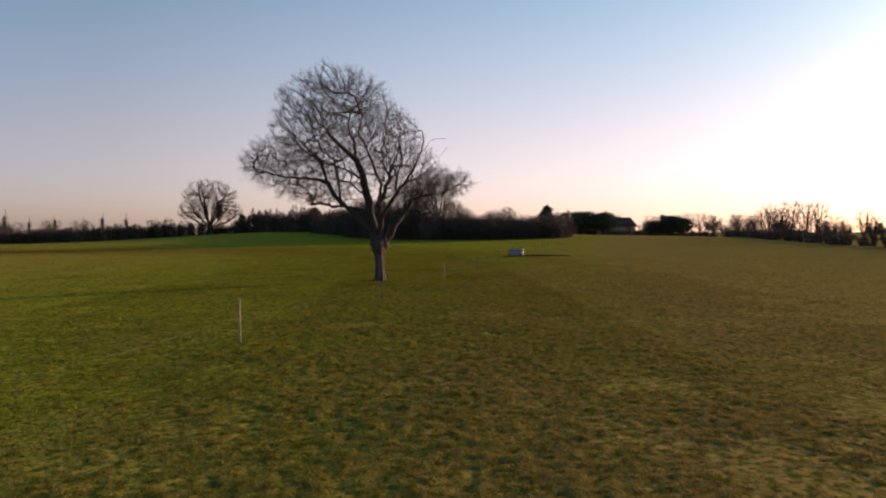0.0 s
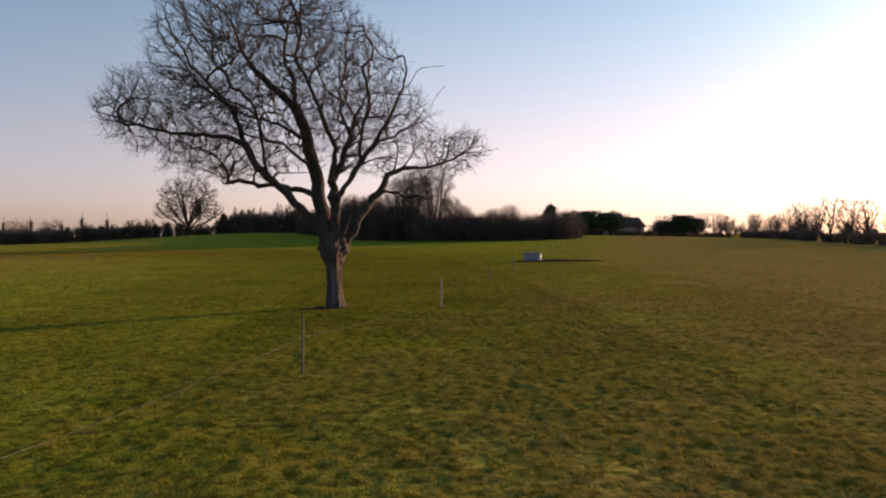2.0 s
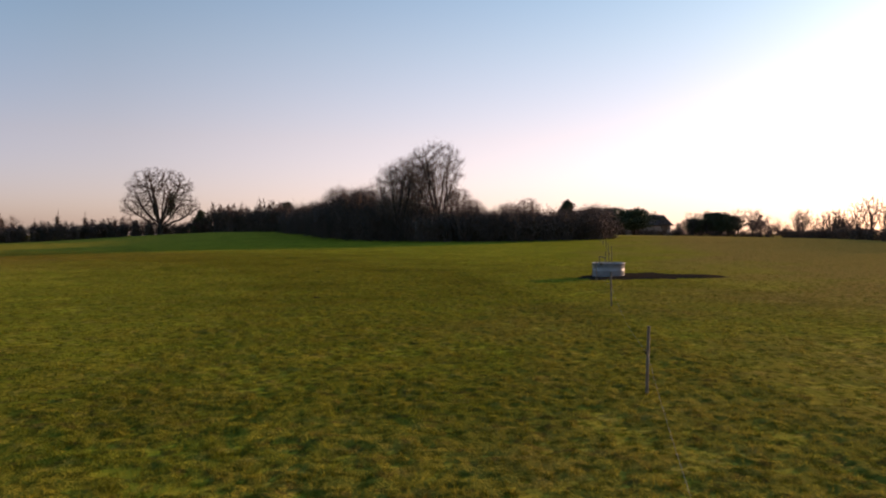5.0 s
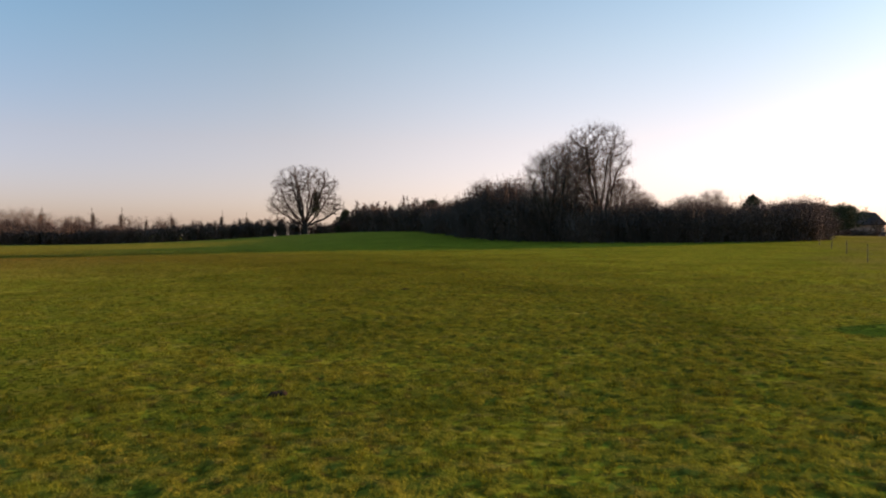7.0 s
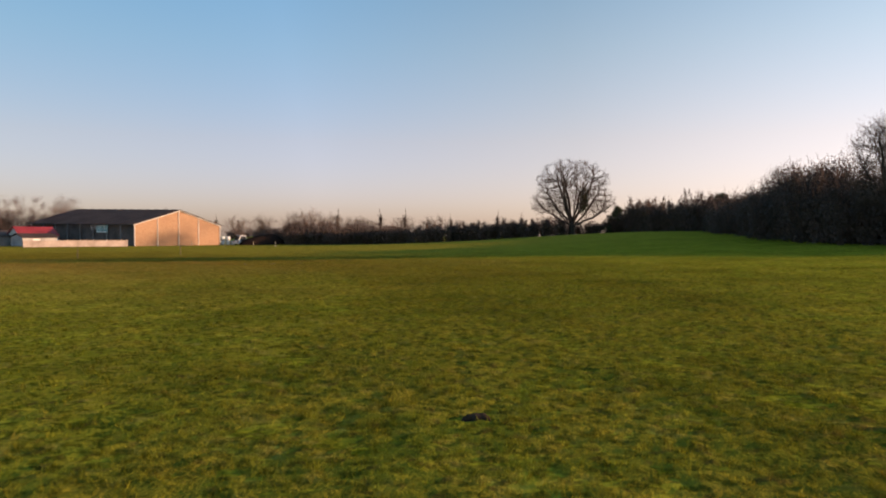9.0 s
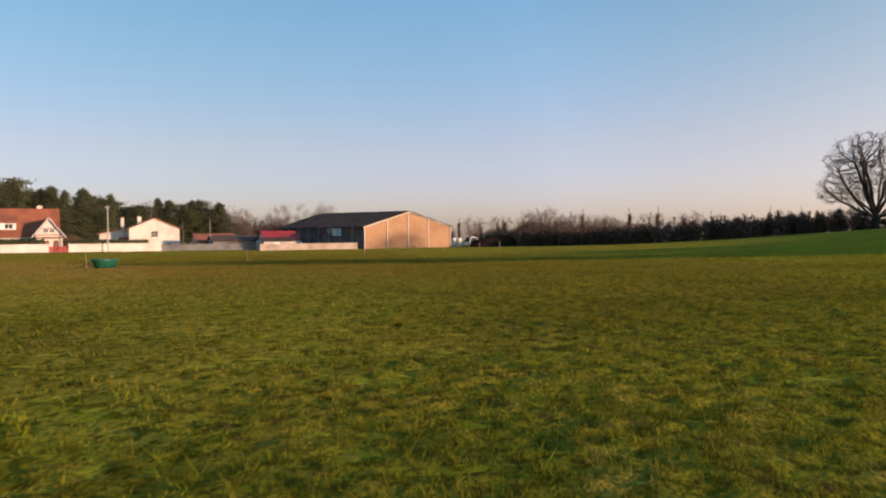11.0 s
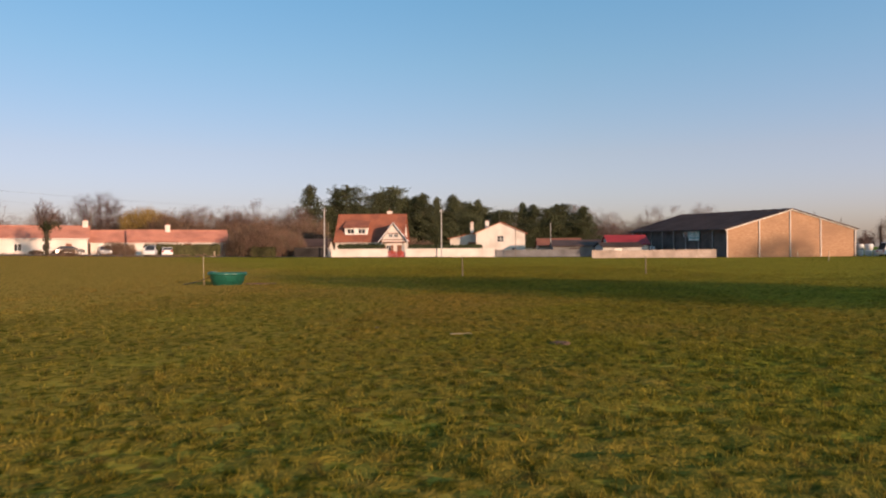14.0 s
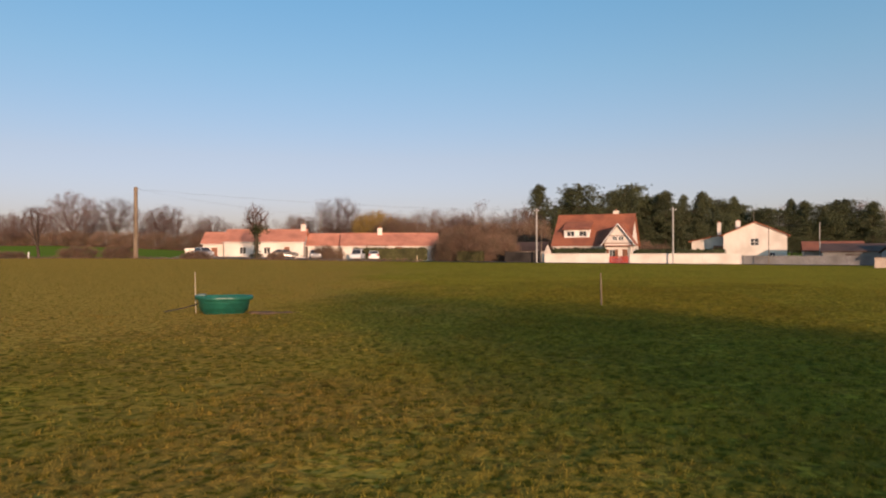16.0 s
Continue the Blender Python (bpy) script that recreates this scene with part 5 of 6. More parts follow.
def white_house():
    t = thing("white_gabled_house", pose(-184, 121.7, 0.2, 0, 0, -6), "white rendered house, gable to the field, brown roof and two chimneys", "house")
    hole = (4.7, 6.2, 2.85, 4.25)
    part("gable_wall", facade(bmesh.new(), -0.3, 0, 0, 11.0, -0.4, 4.9, (hole,)), RENDER_W, t)
    part("gable_top", solid(bmesh.new(), ((0, 4.903), (11.0, 4.903), (5.5, 7.25)), 'x', -0.3, 0), RENDER_W, t)
    window(t, 0, *hole, bars=1, cross=True)
    window(t, 0.2, 8.0, 9.0, 0.5, 1.6)
    part("garage_door", boxed(0.02, 0.1, 4.0, 6.6, -0.2, 0.9), CARGREY, t, "low grey garage door")
    for a in (0.0, 10.7):
        part("side_wall", boxed(-9.0, -0.302, a, a + 0.3, -0.4, 4.9), RENDER_W, t)
    part("back_wall", solid(bmesh.new(), ((0.302, -0.4), (10.698, -0.4), (10.698, 4.9), (5.5, 7.2), (0.302, 4.9)), 'x', -9.0, -8.7), RENDER_W, t)
    for sgn in (-1, 1):
        bm = bmesh.new()
        e0, ez = 5.5 + sgn * 6.1, 4.62
        c = [bm.verts.new(v) for v in ((0.4, e0, ez), (0.4, 5.5, 7.25), (-9.4, 5.5, 7.25), (-9.4, e0, ez))]
        d = [bm.verts.new(v.co + Vector((0, sgn * 0.06, 0.15))) for v in c]
        bm.faces.new(c), bm.faces.new(d)
        for j in range(4):
            bm.faces.new((c[j], c[(j + 1) % 4], d[(j + 1) % 4], d[j]))
        part("roof", bm, TILE_R, t)
    # lower wing
    part("wing_wall", solid(bmesh.new(), ((-6.0, -0.4), (-0.004, -0.4), (-0.004, 5.0), (-6.0, 3.7)), 'x', -4.6, -4.3), RENDER_W, t)
    part("wing_side", boxed(-9, -4.602, -6.0, -5.7, -0.4, 3.7), RENDER_W, t)
    bm = bmesh.new()
    c = [bm.verts.new(v) for v in ((-3.9, -6.6, 3.62), (-3.9, -0.02, 5.05), (-9.2, -0.02, 5.05), (-9.2, -6.6, 3.62))]
    d = [bm.verts.new(v.co + Vector((0, 0, 0.16))) for v in c]
    bm.faces.new(c), bm.faces.new(d)
    for j in range(4):
        bm.faces.new((c[j], c[(j + 1) % 4], d[(j + 1) % 4], d[j]))
    part("wing_roof", bm, TILE_R, t)
    part("porch", boxed(-4.29, -2.4, -1.9, -0.01, -0.4, 2.9), SHUTTER, t, "brown boarded porch")
    chimney(t, -6.5, -0.9, 4.6, 7.4, RENDER_W, 0.3)
    chimney(t, -4.0, 2.6, 5.6, 7.6, RENDER_W, 0.36)
    part("aerial", rod(rod(bmesh.new(), (-5, 5.4, 7.3), (-5, 5.4, 10.2), 0.03, 0.03, 5), (-5, 4.8, 9.9), (-5, 6.0, 9.9), 0.025, 0.025, 5), CARDARK, t)


def lettering(parent, words, x, y, z, high, long):
    """Raised pale letters on a board that faces -y."""
    cu = bpy.data.curves.new("lettering", 'FONT')
    cu.body, cu.size, cu.extrude, cu.offset = words, high * 1.35, 0.012, 0.02
    tmp = new("lettering_source", cu)
    me = bpy.data.meshes.new_from_object(tmp.evaluated_get(bpy.context.evaluated_depsgraph_get()))
    bpy.data.objects.remove(tmp)
    wide0 = max(v.co.x for v in me.vertices)
    me.transform(Matrix.Translation((x, y - 0.014, z)) @ Matrix.Rotation(radians(90), 4, 'X') @ Matrix.Diagonal((long / wide0, high / (high * 1.35 * 0.73), 1, 1)))
    me.materials.clear()
    me.materials.append(WHITE)
    return part_mesh("lettering", me, parent, "pale raised letters")


def shed():
    t = thing("farm_shed", pose(-135.3, 156.6, -0.30, 0, 0, 4), "large farm shed with tan cladding gable, white posts and dark roof", "shed")
    W, LN, E, RG = 22.6, 38.0, 4.75, 7.95

    def top(y):
        return E + (RG - E) * (1 - abs(y - W / 2) / (W / 2))
    cuts = (0.0, 5.6, 11.0, 16.4, W)
    for a, b in zip(cuts, cuts[1:]):
        part("gable_panel", solid(bmesh.new(), ((a + 0.1, -0.4), (b - 0.1, -0.4), (b - 0.1, top(b - 0.1) - 0.14), (a + 0.1, top(a + 0.1) - 0.14)), 'x', -0.2, -0.05), PLY, t)
        for z in np.arange(0.6, RG, 1.05):             # horizontal joints of the cladding
            zz = min(top(a + 0.1), top(b - 0.1)) - 0.2
            if z < zz:
                part("joint_strip", boxed(-0.055, -0.035, a + 0.12, b - 0.12, float(z), float(z) + 0.05), PLY, t)
    for c in cuts:
        part("post", boxed(-0.06, 0.10, c - 0.075, c + 0.075, -0.4, top(c) - 0.16), RENDER_W, t)
    for a, b in ((-0.35, W / 2), (W + 0.35, W / 2)):
        za, zb = top(a) if 0 <= a <= W else E - 0.12, RG
        part("verge_trim", rod(bmesh.new(), (0.12, a, za - 0.12), (0.12, b, zb - 0.12), 0.10, 0.10, 4), WHITE, t)
    # side wall towards the village
    k = 8
    for j in range(k):
        a, b = -LN * (j + 1) / k, -LN * j / k
        part("side_panel", boxed(a + 0.12, b - 0.12 - (0.2 if j == 0 else 0), 0.25, 0.33, -0.4, E - 0.15), DARKCLAD, t)
        part("column", boxed(a - 0.1, a + 0.1, 0.05, 0.22, -0.4, E - 0.1), STEEL, t)
        part("rail", boxed(a + 0.12, b - 0.12, 0.2, 0.245, 1.5, 1.62), DARKCLAD, t)
    part("side_door", boxed(-LN * 0.78, -LN * 0.72, 0.18, 0.24, -0.3, 1.9), WHITE, t)
    part("far_wall", boxed(-LN, 0, W - 0.2, W, -0.4, E - 0.1), DARKCLAD, t)
    part("back_wall", solid(bmesh.new(), ((0.25, -0.4), (W - 0.21, -0.4), (W - 0.21, E - 0.1), (W / 2, RG - 0.2), (0.25, E - 0.1)), 'x', -LN - 0.2, -LN), DARKCLAD, t)
    for sgn in (-1, 1):
        y0 = W / 2 + sgn * (W / 2 + 0.5)
        z0 = E - 0.14
        m = 26
        for j in range(m):                             # ribbed sheets
            xa, xb = 0.35 - (LN + 0.8) * j / m, 0.35 - (LN + 0.8) * (j + 0.94) / m
            h = 0.05 if j % 2 else 0.0
            bm = bmesh.new()
            c = [bm.verts.new(v) for v in ((xa, y0, z0 + h), (xa, W / 2, RG + h), (xb, W / 2, RG + h), (xb, y0, z0 + h))]
            d = [bm.verts.new(v.co + Vector((0, 0, 0.12))) for v in c]
            bm.faces.new(c), bm.faces.new(d)
            for q in range(4):
                bm.faces.new((c[q], c[(q + 1) % 4], d[(q + 1) % 4], d[q]))
            part("roof_sheet", bm, SLATE, t)
    part("gutter", boxed(-LN - 0.4, 0.3, -0.62, -0.48, E - 0.2, E - 0.08), DARKCLAD, t)
    logo = part("sign_board", boxed(-15.0, -12.95, -0.02, 0.04, 3.55, 4.45, bevel=0.01), CONCRETE, t, "pale grey sign board with a plain dark emblem")
    for z in (3.72, 4.12):
        part("emblem_bar", boxed(-14.6, -13.35, -0.036, -0.021, z, z + 0.17), CARDARK, logo)
    sign = part("sign_board", boxed(-12.9, -9.0, -0.02, 0.04, 2.9, 4.45, bevel=0.01), TEAL, t, "teal sign board reading JARDIN with a pale strip below")
    part("lower_strip", boxed(-12.85, -9.05, -0.036, -0.021, 2.95, 3.22), WHITE, sign)
    lettering(sign, "JARDIN", -12.72, -0.021, 3.42, 1.12, 3.55)
    for ob in t.children_recursive:                    # the roof climbs a little towards the back
        for v in ob.data.vertices:
            v.co.z += max(0.0, v.co.z) * 0.0028 * -v.co.x


long_house()
tall_house()
white_house()
shed()


def garden_wall(ya, yb, x, h, z0, mat, label, rz=0.0):
    t = thing("garden_wall", pose(x, ya, z0, 0, 0, rz), label, "wall", "walls along the lane")
    ln = yb - ya
    k = max(1, round(ln / 2.6))
    for j in range(k):
        part("wall_panel", boxed(-0.1, 0.1, ln * j / k + 0.1, ln * (j + 1) / k - 0.1, -0.3, h - 0.08), mat, t)
        part("pier", boxed(-0.14, 0.14, ln * j / k - 0.097, ln * j / k + 0.097, -0.3, h - 0.05), mat, t)
    part("pier", boxed(-0.14, 0.14, ln - 0.097, ln + 0.2, -0.3, h - 0.05), mat, t)
    part("coping", boxed(-0.2, 0.2, -0.15, ln + 0.25, h - 0.045, h + 0.03), mat, t)


garden_wall(92.0, 101.9, -154.2, 1.6, 0.05, RENDER_W, "white rendered garden wall with coping along the lane")
garden_wall(105.4, 121.6, -154.2, 1.62, 0.0, RENDER_W, "white rendered garden wall with coping along the lane")
garden_wall(121.9, 138.5, -154.0, 1.3, 0.0, GREYWALL, "dull grey panel wall along the lane", -14)
garden_wall(85.4, 91.0, -154.4, 1.95, 0.05, TARRED, "dark grey fence panels beside the drive")
garden_wall(134.4, 153.8, -134.6, 1.35, -0.2, RENDER_B, "buff block wall beside the farm shed", -3)


def red_gate():
    t = thing("garden_gate", pose(-154.2, 102.15, 0.0), "red painted metal garden gate between white wall ends", "gate")
    for a in (0.05, 1.55):
        f = bmesh.new()
        for s in ((a, a + 0.08, 0.05, 1.2), (a + 1.32, a + 1.4, 0.05, 1.2), (a + 0.08, a + 1.32, 0.05, 0.15), (a + 0.08, a + 1.32, 1.1, 1.2)):
            box(f, -0.03, 0.03, *s)
        leaf = part("gate_leaf", f, REDPAINT, t)
        for j in range(8):
            part("slat", boxed(-0.015, 0.015, a + 0.1 + j * 0.153, a + 0.22 + j * 0.153, 0.16, 1.09), REDPAINT, leaf)


red_gate()


def low_shed(x, y, wd, dp, eave, ridge, wall, roof, rz, label, door=None):
    t = thing("outbuilding", pose(x, y, -0.1, 0, 0, rz), label, "outbuilding", "outbuildings behind the wall")
    part("front_wall", facade(bmesh.new(), -0.2, 0, 0, wd, -0.3, eave, ((wd * 0.3, wd * 0.5, -0.3, eave * 0.8),)), wall, t)
    part("back_wall", boxed(-dp, -dp + 0.2, 0, wd, -0.3, eave), wall, t)
    for a in (0.0, wd - 0.2):
        part("gable_wall", solid(bmesh.new(), ((-0.202, -0.3), (-dp + 0.202, -0.3), (-dp + 0.202, eave), (-dp / 2, ridge - 0.1), (-0.202, eave)), 'y', a, a + 0.2), wall, t)
    part("door", boxed(-0.15, -0.08, wd * 0.3, wd * 0.5, -0.25, eave * 0.8), door or DARKCLAD, t)
    for xa, sg in ((0.4, 1), (-dp - 0.4, -1)):
        part("roof", _slab(bmesh.new(), -0.3, wd + 0.3, xa, eave - 0.15, -dp / 2, ridge, Vector((sg * (ridge - eave), 0, dp / 2)).normalized(), 0.12), roof, t)


low_shed(-163, 134.5, 10.5, 9, 2.1, 3.2, GREYWALL, DARKTILE, -10, "low grey outbuilding with a dark brown tile roof")
low_shed(-156, 143.6, 7.4, 7, 2.3, 4.0, RENDER_W, SHEET_R, -6, "small white outbuilding with a bright red sheet roof")
low_shed(-172, 133.5, 9, 9, 2.2, 3.7, RENDER_B, TILE_R, -8, "low buff outbuilding with a red-brown tile roof")
low_shed(-146, 139.5, 7.0, 4, 1.9, 2.5, CONCRETE, SLATE, 4, "low lean-to with a grey roof behind the block wall", WHITE)
low_shed(-160.5, 85.2, 5.6, 6, 2.3, 3.7, RENDER_W, SLATE, -4, "small pale garage with a dark roof and dark gates", TARRED)
low_shed(-170.5, 83, 4.5, 5, 2.4, 3.6, RENDER_W, TILE_O, 10, "small white outhouse with an orange tile roof")


def far_farm():
    t = thing("far_farm_roof", pose(63, 231, land(63, 231), 0, 0, -75), "far farm building with a wide pale-lit roof", "barn")
    part("walls", boxed(-8, 0, -9, 9, -0.5, 3.4), RENDER_B, t)
    for xa, sg in ((0.6, 1), (-8.6, -1)):
        part("roof", _slab(bmesh.new(), -9.5, 9.5, xa, 3.2, -4, 6.2, Vector((sg * 3.0, 0, 4.0)).normalized(), 0.15), SLATE, t)


far_farm()


def car(x, y, rz, paint, label, tall=1.0):
    t = thing("parked_car", pose(x, y, land(x, y), 0, 0, rz), label, "car", "cars parked at the farmhouse")
    side = ((-2.05, 0.28), (2.05, 0.28), (2.1, 0.62), (1.95, 0.86), (1.0, 0.98), (0.35, 1.46 * tall), (-1.35, 1.5 * tall), (-1.95, 1.02), (-2.1, 0.9))
    bm = solid(bmesh.new(), side, 'y', -0.86, 0.86)
    for v in bm.verts:
        if v.co.z > 1.0:
            v.co.y *= 0.82
    bmesh.ops.bevel(bm, geom=bm.edges[:], offset=0.05, segments=2, affect='EDGES')
    body = part("body", bm, paint, t)
    for s in (-1, 1):
        bm = solid(bmesh.new(), ((0.78, 1.02), (0.28, 1.38 * tall), (-1.25, 1.42 * tall), (-1.7, 1.04)), 'y', 0.80 * s, 0.862 * s)
        for v in bm.verts:
            if v.co.z > 1.2:
                v.co.y *= 0.86
        part("side_window", bm, GLASS, body)
        part("headlight", boxed(1.96, 2.09, 0.45 * s, 0.78 * s, 0.62, 0.78, bevel=0.02), WHITE, t)
        part("tail_light", boxed(-2.12, -2.0, 0.5 * s, 0.82 * s, 0.72, 0.98, bevel=0.02), LAMP_RED, t)
    for x0, z0, x1, z1, nm in ((1.02, 1.0, 0.42, 1.42 * tall, "windscreen"), (-1.93, 1.06, -1.42, 1.44 * tall, "rear_window")):
        q = 0.03 if x0 > 0 else -0.03
        bm = bmesh.new()
        c = [bm.verts.new(v) for v in ((x0 + q, -0.72, z0), (x0 + q, 0.72, z0), (x1 + q, 0.64, z1), (x1 + q, -0.64, z1))]
        d = [bm.verts.new(v.co + Vector((q * 0.6, 0, 0.01))) for v in c]
        bm.faces.new(c), bm.faces.new(d)
        for j in range(4):
            bm.faces.new((c[j], c[(j + 1) % 4], d[(j + 1) % 4], d[j]))
        part(nm, bm, GLASS, body)
    for xw in (-1.3, 1.3):
        for s in (-1, 1):
            wl = part("wheel", rod(bmesh.new(), (xw, 0.70 * s, 0.31), (xw, 0.88 * s, 0.31), 0.31, 0.31, 20), RUBBER, t)
            part("rim", rod(bmesh.new(), (xw, 0.86 * s, 0.31), (xw, 0.895 * s, 0.31), 0.19, 0.19, 14), STEEL, wl)


def at_house(u0, v0):
    """A place in front of the long farmhouse: out from it and along it."""
    c, s = math.cos(radians(21)), math.sin(radians(21))
    return -141.7 + c * u0 - s * v0, 36.4 + s * u0 + c * v0


for (u0, v0), rz, paint, label, tall in (((7.5, 19.2), 30, CARGREY, "silver hatchback parked on the gravel drive", 1.0), ((9.0, 26.0), 12, CARWHITE, "white small van parked nose to the lane", 1.18),
                                         ((6.2, 28.6), 200, CARWHITE, "white hatchback parked beside the hedge", 1.0), ((5.0, 14.2), 120, CARDARK, "dark saloon parked at the house wall", 0.95), ((4.5, 1.0), 60, CARGREY, "pale grey car parked at the house end", 1.05)):
    car(*at_house(u0, v0), rz, paint, label, tall)
car(-134.2, 183.5, 96, CARWHITE, "white van parked behind the farm shed", 1.5)


def ribbon(name, pts, wide, mat, lift, label, category):
    bm = bmesh.new()
    rows = []
    fine = []
    for a, b in zip(pts, pts[1:]):
        k = max(2, int(math.dist(a, b) / 3))
        fine += [(a[0] + (b[0] - a[0]) * j / k, a[1] + (b[1] - a[1]) * j / k) for j in range(k)]
    fine.append(pts[-1])
    for j, p in enumerate(fine):
        q0, q1 = fine[max(0, j - 1)], fine[min(len(fine) - 1, j + 1)]
        d = Vector((q1[0] - q0[0], q1[1] - q0[1])).normalized()
        rows.append([bm.verts.new((p[0] - d.y * o, p[1] + d.x * o, land(p[0] - d.y * o, p[1] + d.x * o) + lift)) for o in np.linspace(-wide / 2, wide / 2, 5)])
    for a, b in zip(rows, rows[1:]):
        for j in range(4):
            bm.faces.new((a[j], a[j + 1], b[j + 1], b[j]))
    single(name, bm, mat, Matrix(), label, category, kind="structure")


ribbon("road", ((-96, -40), (-112, 5), (-128, 46), (-144, 76), (-151, 92), (-151.5, 121), (-147, 140), (-141, 150)), 4.2, ASPHALT, 0.07, "narrow grey asphalt lane", "road")
ribbon("driveway", ((-146, 79), (-158, 86), (-175, 93)), 3.4, ASPHALT, 0.09, "grey asphalt drive between the houses", "drive")
GRAVEL = material("gravel", (0.30, 0.26, 0.22), (0.42, 0.38, 0.33), (0.24, 0.21, 0.18), fine=14, coarse=0.8, bump=0.4)
ribbon("yard", (at_house(6.5, -2), at_house(6.5, 29)), 9.0, GRAVEL, 0.08, "pale gravel yard before the farmhouse", "yard")


def pole(x, y, h, mat, label, arm=True, r=0.12):
    t = thing("utility_pole", pose(x, y, land(x, y), 0, 0, 0), label, "utility pole", "poles along the lane")
    part("shaft", rod(bmesh.new(), (0, 0, -0.4), (0, 0, h), r, r * 0.7, 10), mat, t)
    if arm:
        part("bracket", boxed(-0.06, 0.06, -0.42, 0.42, h - 0.5, h - 0.42), STEEL, t)
        for yy in (-0.36, 0.36):
            part("insulator", rod(bmesh.new(), (0, yy, h - 0.417), (0, yy, h - 0.26), 0.05, 0.035, 8), WHITE, t)


POLES = ((-123, 38.2, 10.2, WOOD, "tall thick buff-brown utility pole by the lane", 0.35), (-152.9, 90.8, 8.8, CONCRETE, "slim concrete utility pole at the garden wall", 0.13),
         (-152.9, 111.8, 8.7, CONCRETE, "slim concrete utility pole before the garden wall", 0.13), (-151.0, 125.0, 5.8, WOOD, "thin wooden pole by the grey wall", 0.07),
         (-165, 134.5, 6.6, CONCRETE, "slim pole among the outbuildings", 0.08), (-178, 40, 9.5, WOOD, "thin pole behind the farmhouse", 0.09))
for x, y, h, mat, label, r in POLES:
    pole(x, y, h, mat, label, h > 8, r)
pole(-153.4, 91.5, 6.3, WOOD, "thin wooden strut pole beside the concrete pole", False, 0.07)
for a, b in ((0, 1), (1, 2), (2, 4), (0, 5)):
    (xa, ya, ha), (xb, yb, hb) = POLES[a][:3], POLES[b][:3]
    for off in (-0.36, 0.36):
        za, zb = land(xa, ya) + ha - 0.25, land(xb, yb) + hb - 0.25
        strand("power_cable", [(xa + (xb - xa) * j / 16, ya + off + (yb - ya) * j / 16, za + (zb - za) * j / 16 - 0.7 * 4 * (j / 16) * (1 - j / 16)) for j in range(17)], 0.004, CARDARK, "thin dark overhead cable sagging between poles", "cable", "overhead cables")
for j in range(9):
    f = j / 8
    x, y = -104 - 40 * f, -2 + 77 * f
    single("marker_post", boxed(-0.06, 0.06, -0.06, 0.06, -0.2, 0.9 + 0.25 * R.random(), bevel=0.01), PALEWOOD if j % 3 else WHITE, lie(x + 2.9, y - 0.6, 20), "short pale post on the verge of the lane", "post", "verge posts")

# ---- brown scrub on the bank between the field and the lane
def verge_scrub(pts, off, seed):
    rng = np.random.default_rng(seed)
    cs = []
    for a, b in zip(pts, pts[1:]):
        for f in np.linspace(0, 1, int(math.dist(a, b) / 0.16)):
            x, y = a[0] + (b[0] - a[0]) * f + off + rng.normal(0, 0.35), a[1] + (b[1] - a[1]) * f
            tall = 0.15 + 0.75 * float(lattice(np.array(y * 0.23), np.array(x * 0.1), 17)) ** 2
            cs += [(x, y, land(x, y) + tall * rng.uniform(0, 1)) for _ in range(2)]
    tagged(new("verge_scrub", mesh_of("verge_scrub", *flecks(rng, cs, 5, 0.13, 0.16), BROWN_LEAF)), "low brown bramble and dead grass on the bank of the lane", "scrub", kind="stuff")


verge_scrub(((-94, -40), (-110, 5), (-126, 46), (-142, 76)), 3.2, 57)

# ---- hedges and shrubs of the village
def clipped_hedge(x, y, rz, ln, wd, h, label, mat=HEDGE_LEAF):
    rng = np.random.default_rng(int(ln * 10))
    t = thing("clipped_hedge", lie(x, y, rz), label, "hedge")
    c = np.stack([rng.uniform(-wd / 2, wd / 2, 1500), rng.uniform(0, ln, 1500), rng.uniform(0.1, h, 1500)], 1)
    part_mesh("leafage", mesh_of("leafage", *flecks(rng, c, 4, 0.09, 0.26), mat), t)
    bm = boxed(-wd / 2 + 0.07, wd / 2 - 0.07, 0.07, ln - 0.07, -0.1, h - 0.07, bevel=0.1)
    part("inner_growth", bm, mat, t)


clipped_hedge(*at_house(6.0, 25.2), 21, 12.0, 1.6, 1.9, "clipped dark green hedge before the farmhouse")
clipped_hedge(-149.5, 78.4, 14, 4.2, 1.4, 1.6, "clipped round green hedge beside the drive")
clipped_hedge(-156.2, 93, 0, 8.5, 1.2, 2.35, "low dark green hedge behind the garden wall", IVY)
clipped_hedge(-156.2, 106, 0, 13.5, 1.2, 2.25, "low dark green hedge behind the garden wall", IVY)
VB = "brown shrubs of the village"
v1 = round_shrub("brown_shrub", lie(-153, 78.4, 0, 1.0), "large rounded reddish-brown leafless shrub beside the drive", VB, 51, 9.8, 5.8, BROWN_LEAF, BROWNTWIG, 330, 40)
spread_copies(v1, [(-155, 75.5, 50, 0.75, 0.9), (-160, 83, 90, 0.8, 1.1), (*at_house(7.5, 20.5), 30, 0.42, 0.95), (*at_house(7.8, 22.2), 80, 0.40, 0.9), (*at_house(5.0, 9.5), 0, 0.24, 0.6), (*at_house(3.6, 12.5), 70, 0.24, 0.7),
                   (-188, 106, 10, 0.72, 1.0), (-186, 110, 120, 0.6, 1.0), (-120, 31, 0, 0.55, 0.6), (-122, 36, 50, 0.5, 0.7), (-117, 22, 80, 0.5, 0.4), (-126, 46, 20, 0.45, 0.5), (-114, 12, 20, 0.4, 0.5), (-131, 56, 70, 0.3, 0.7)])
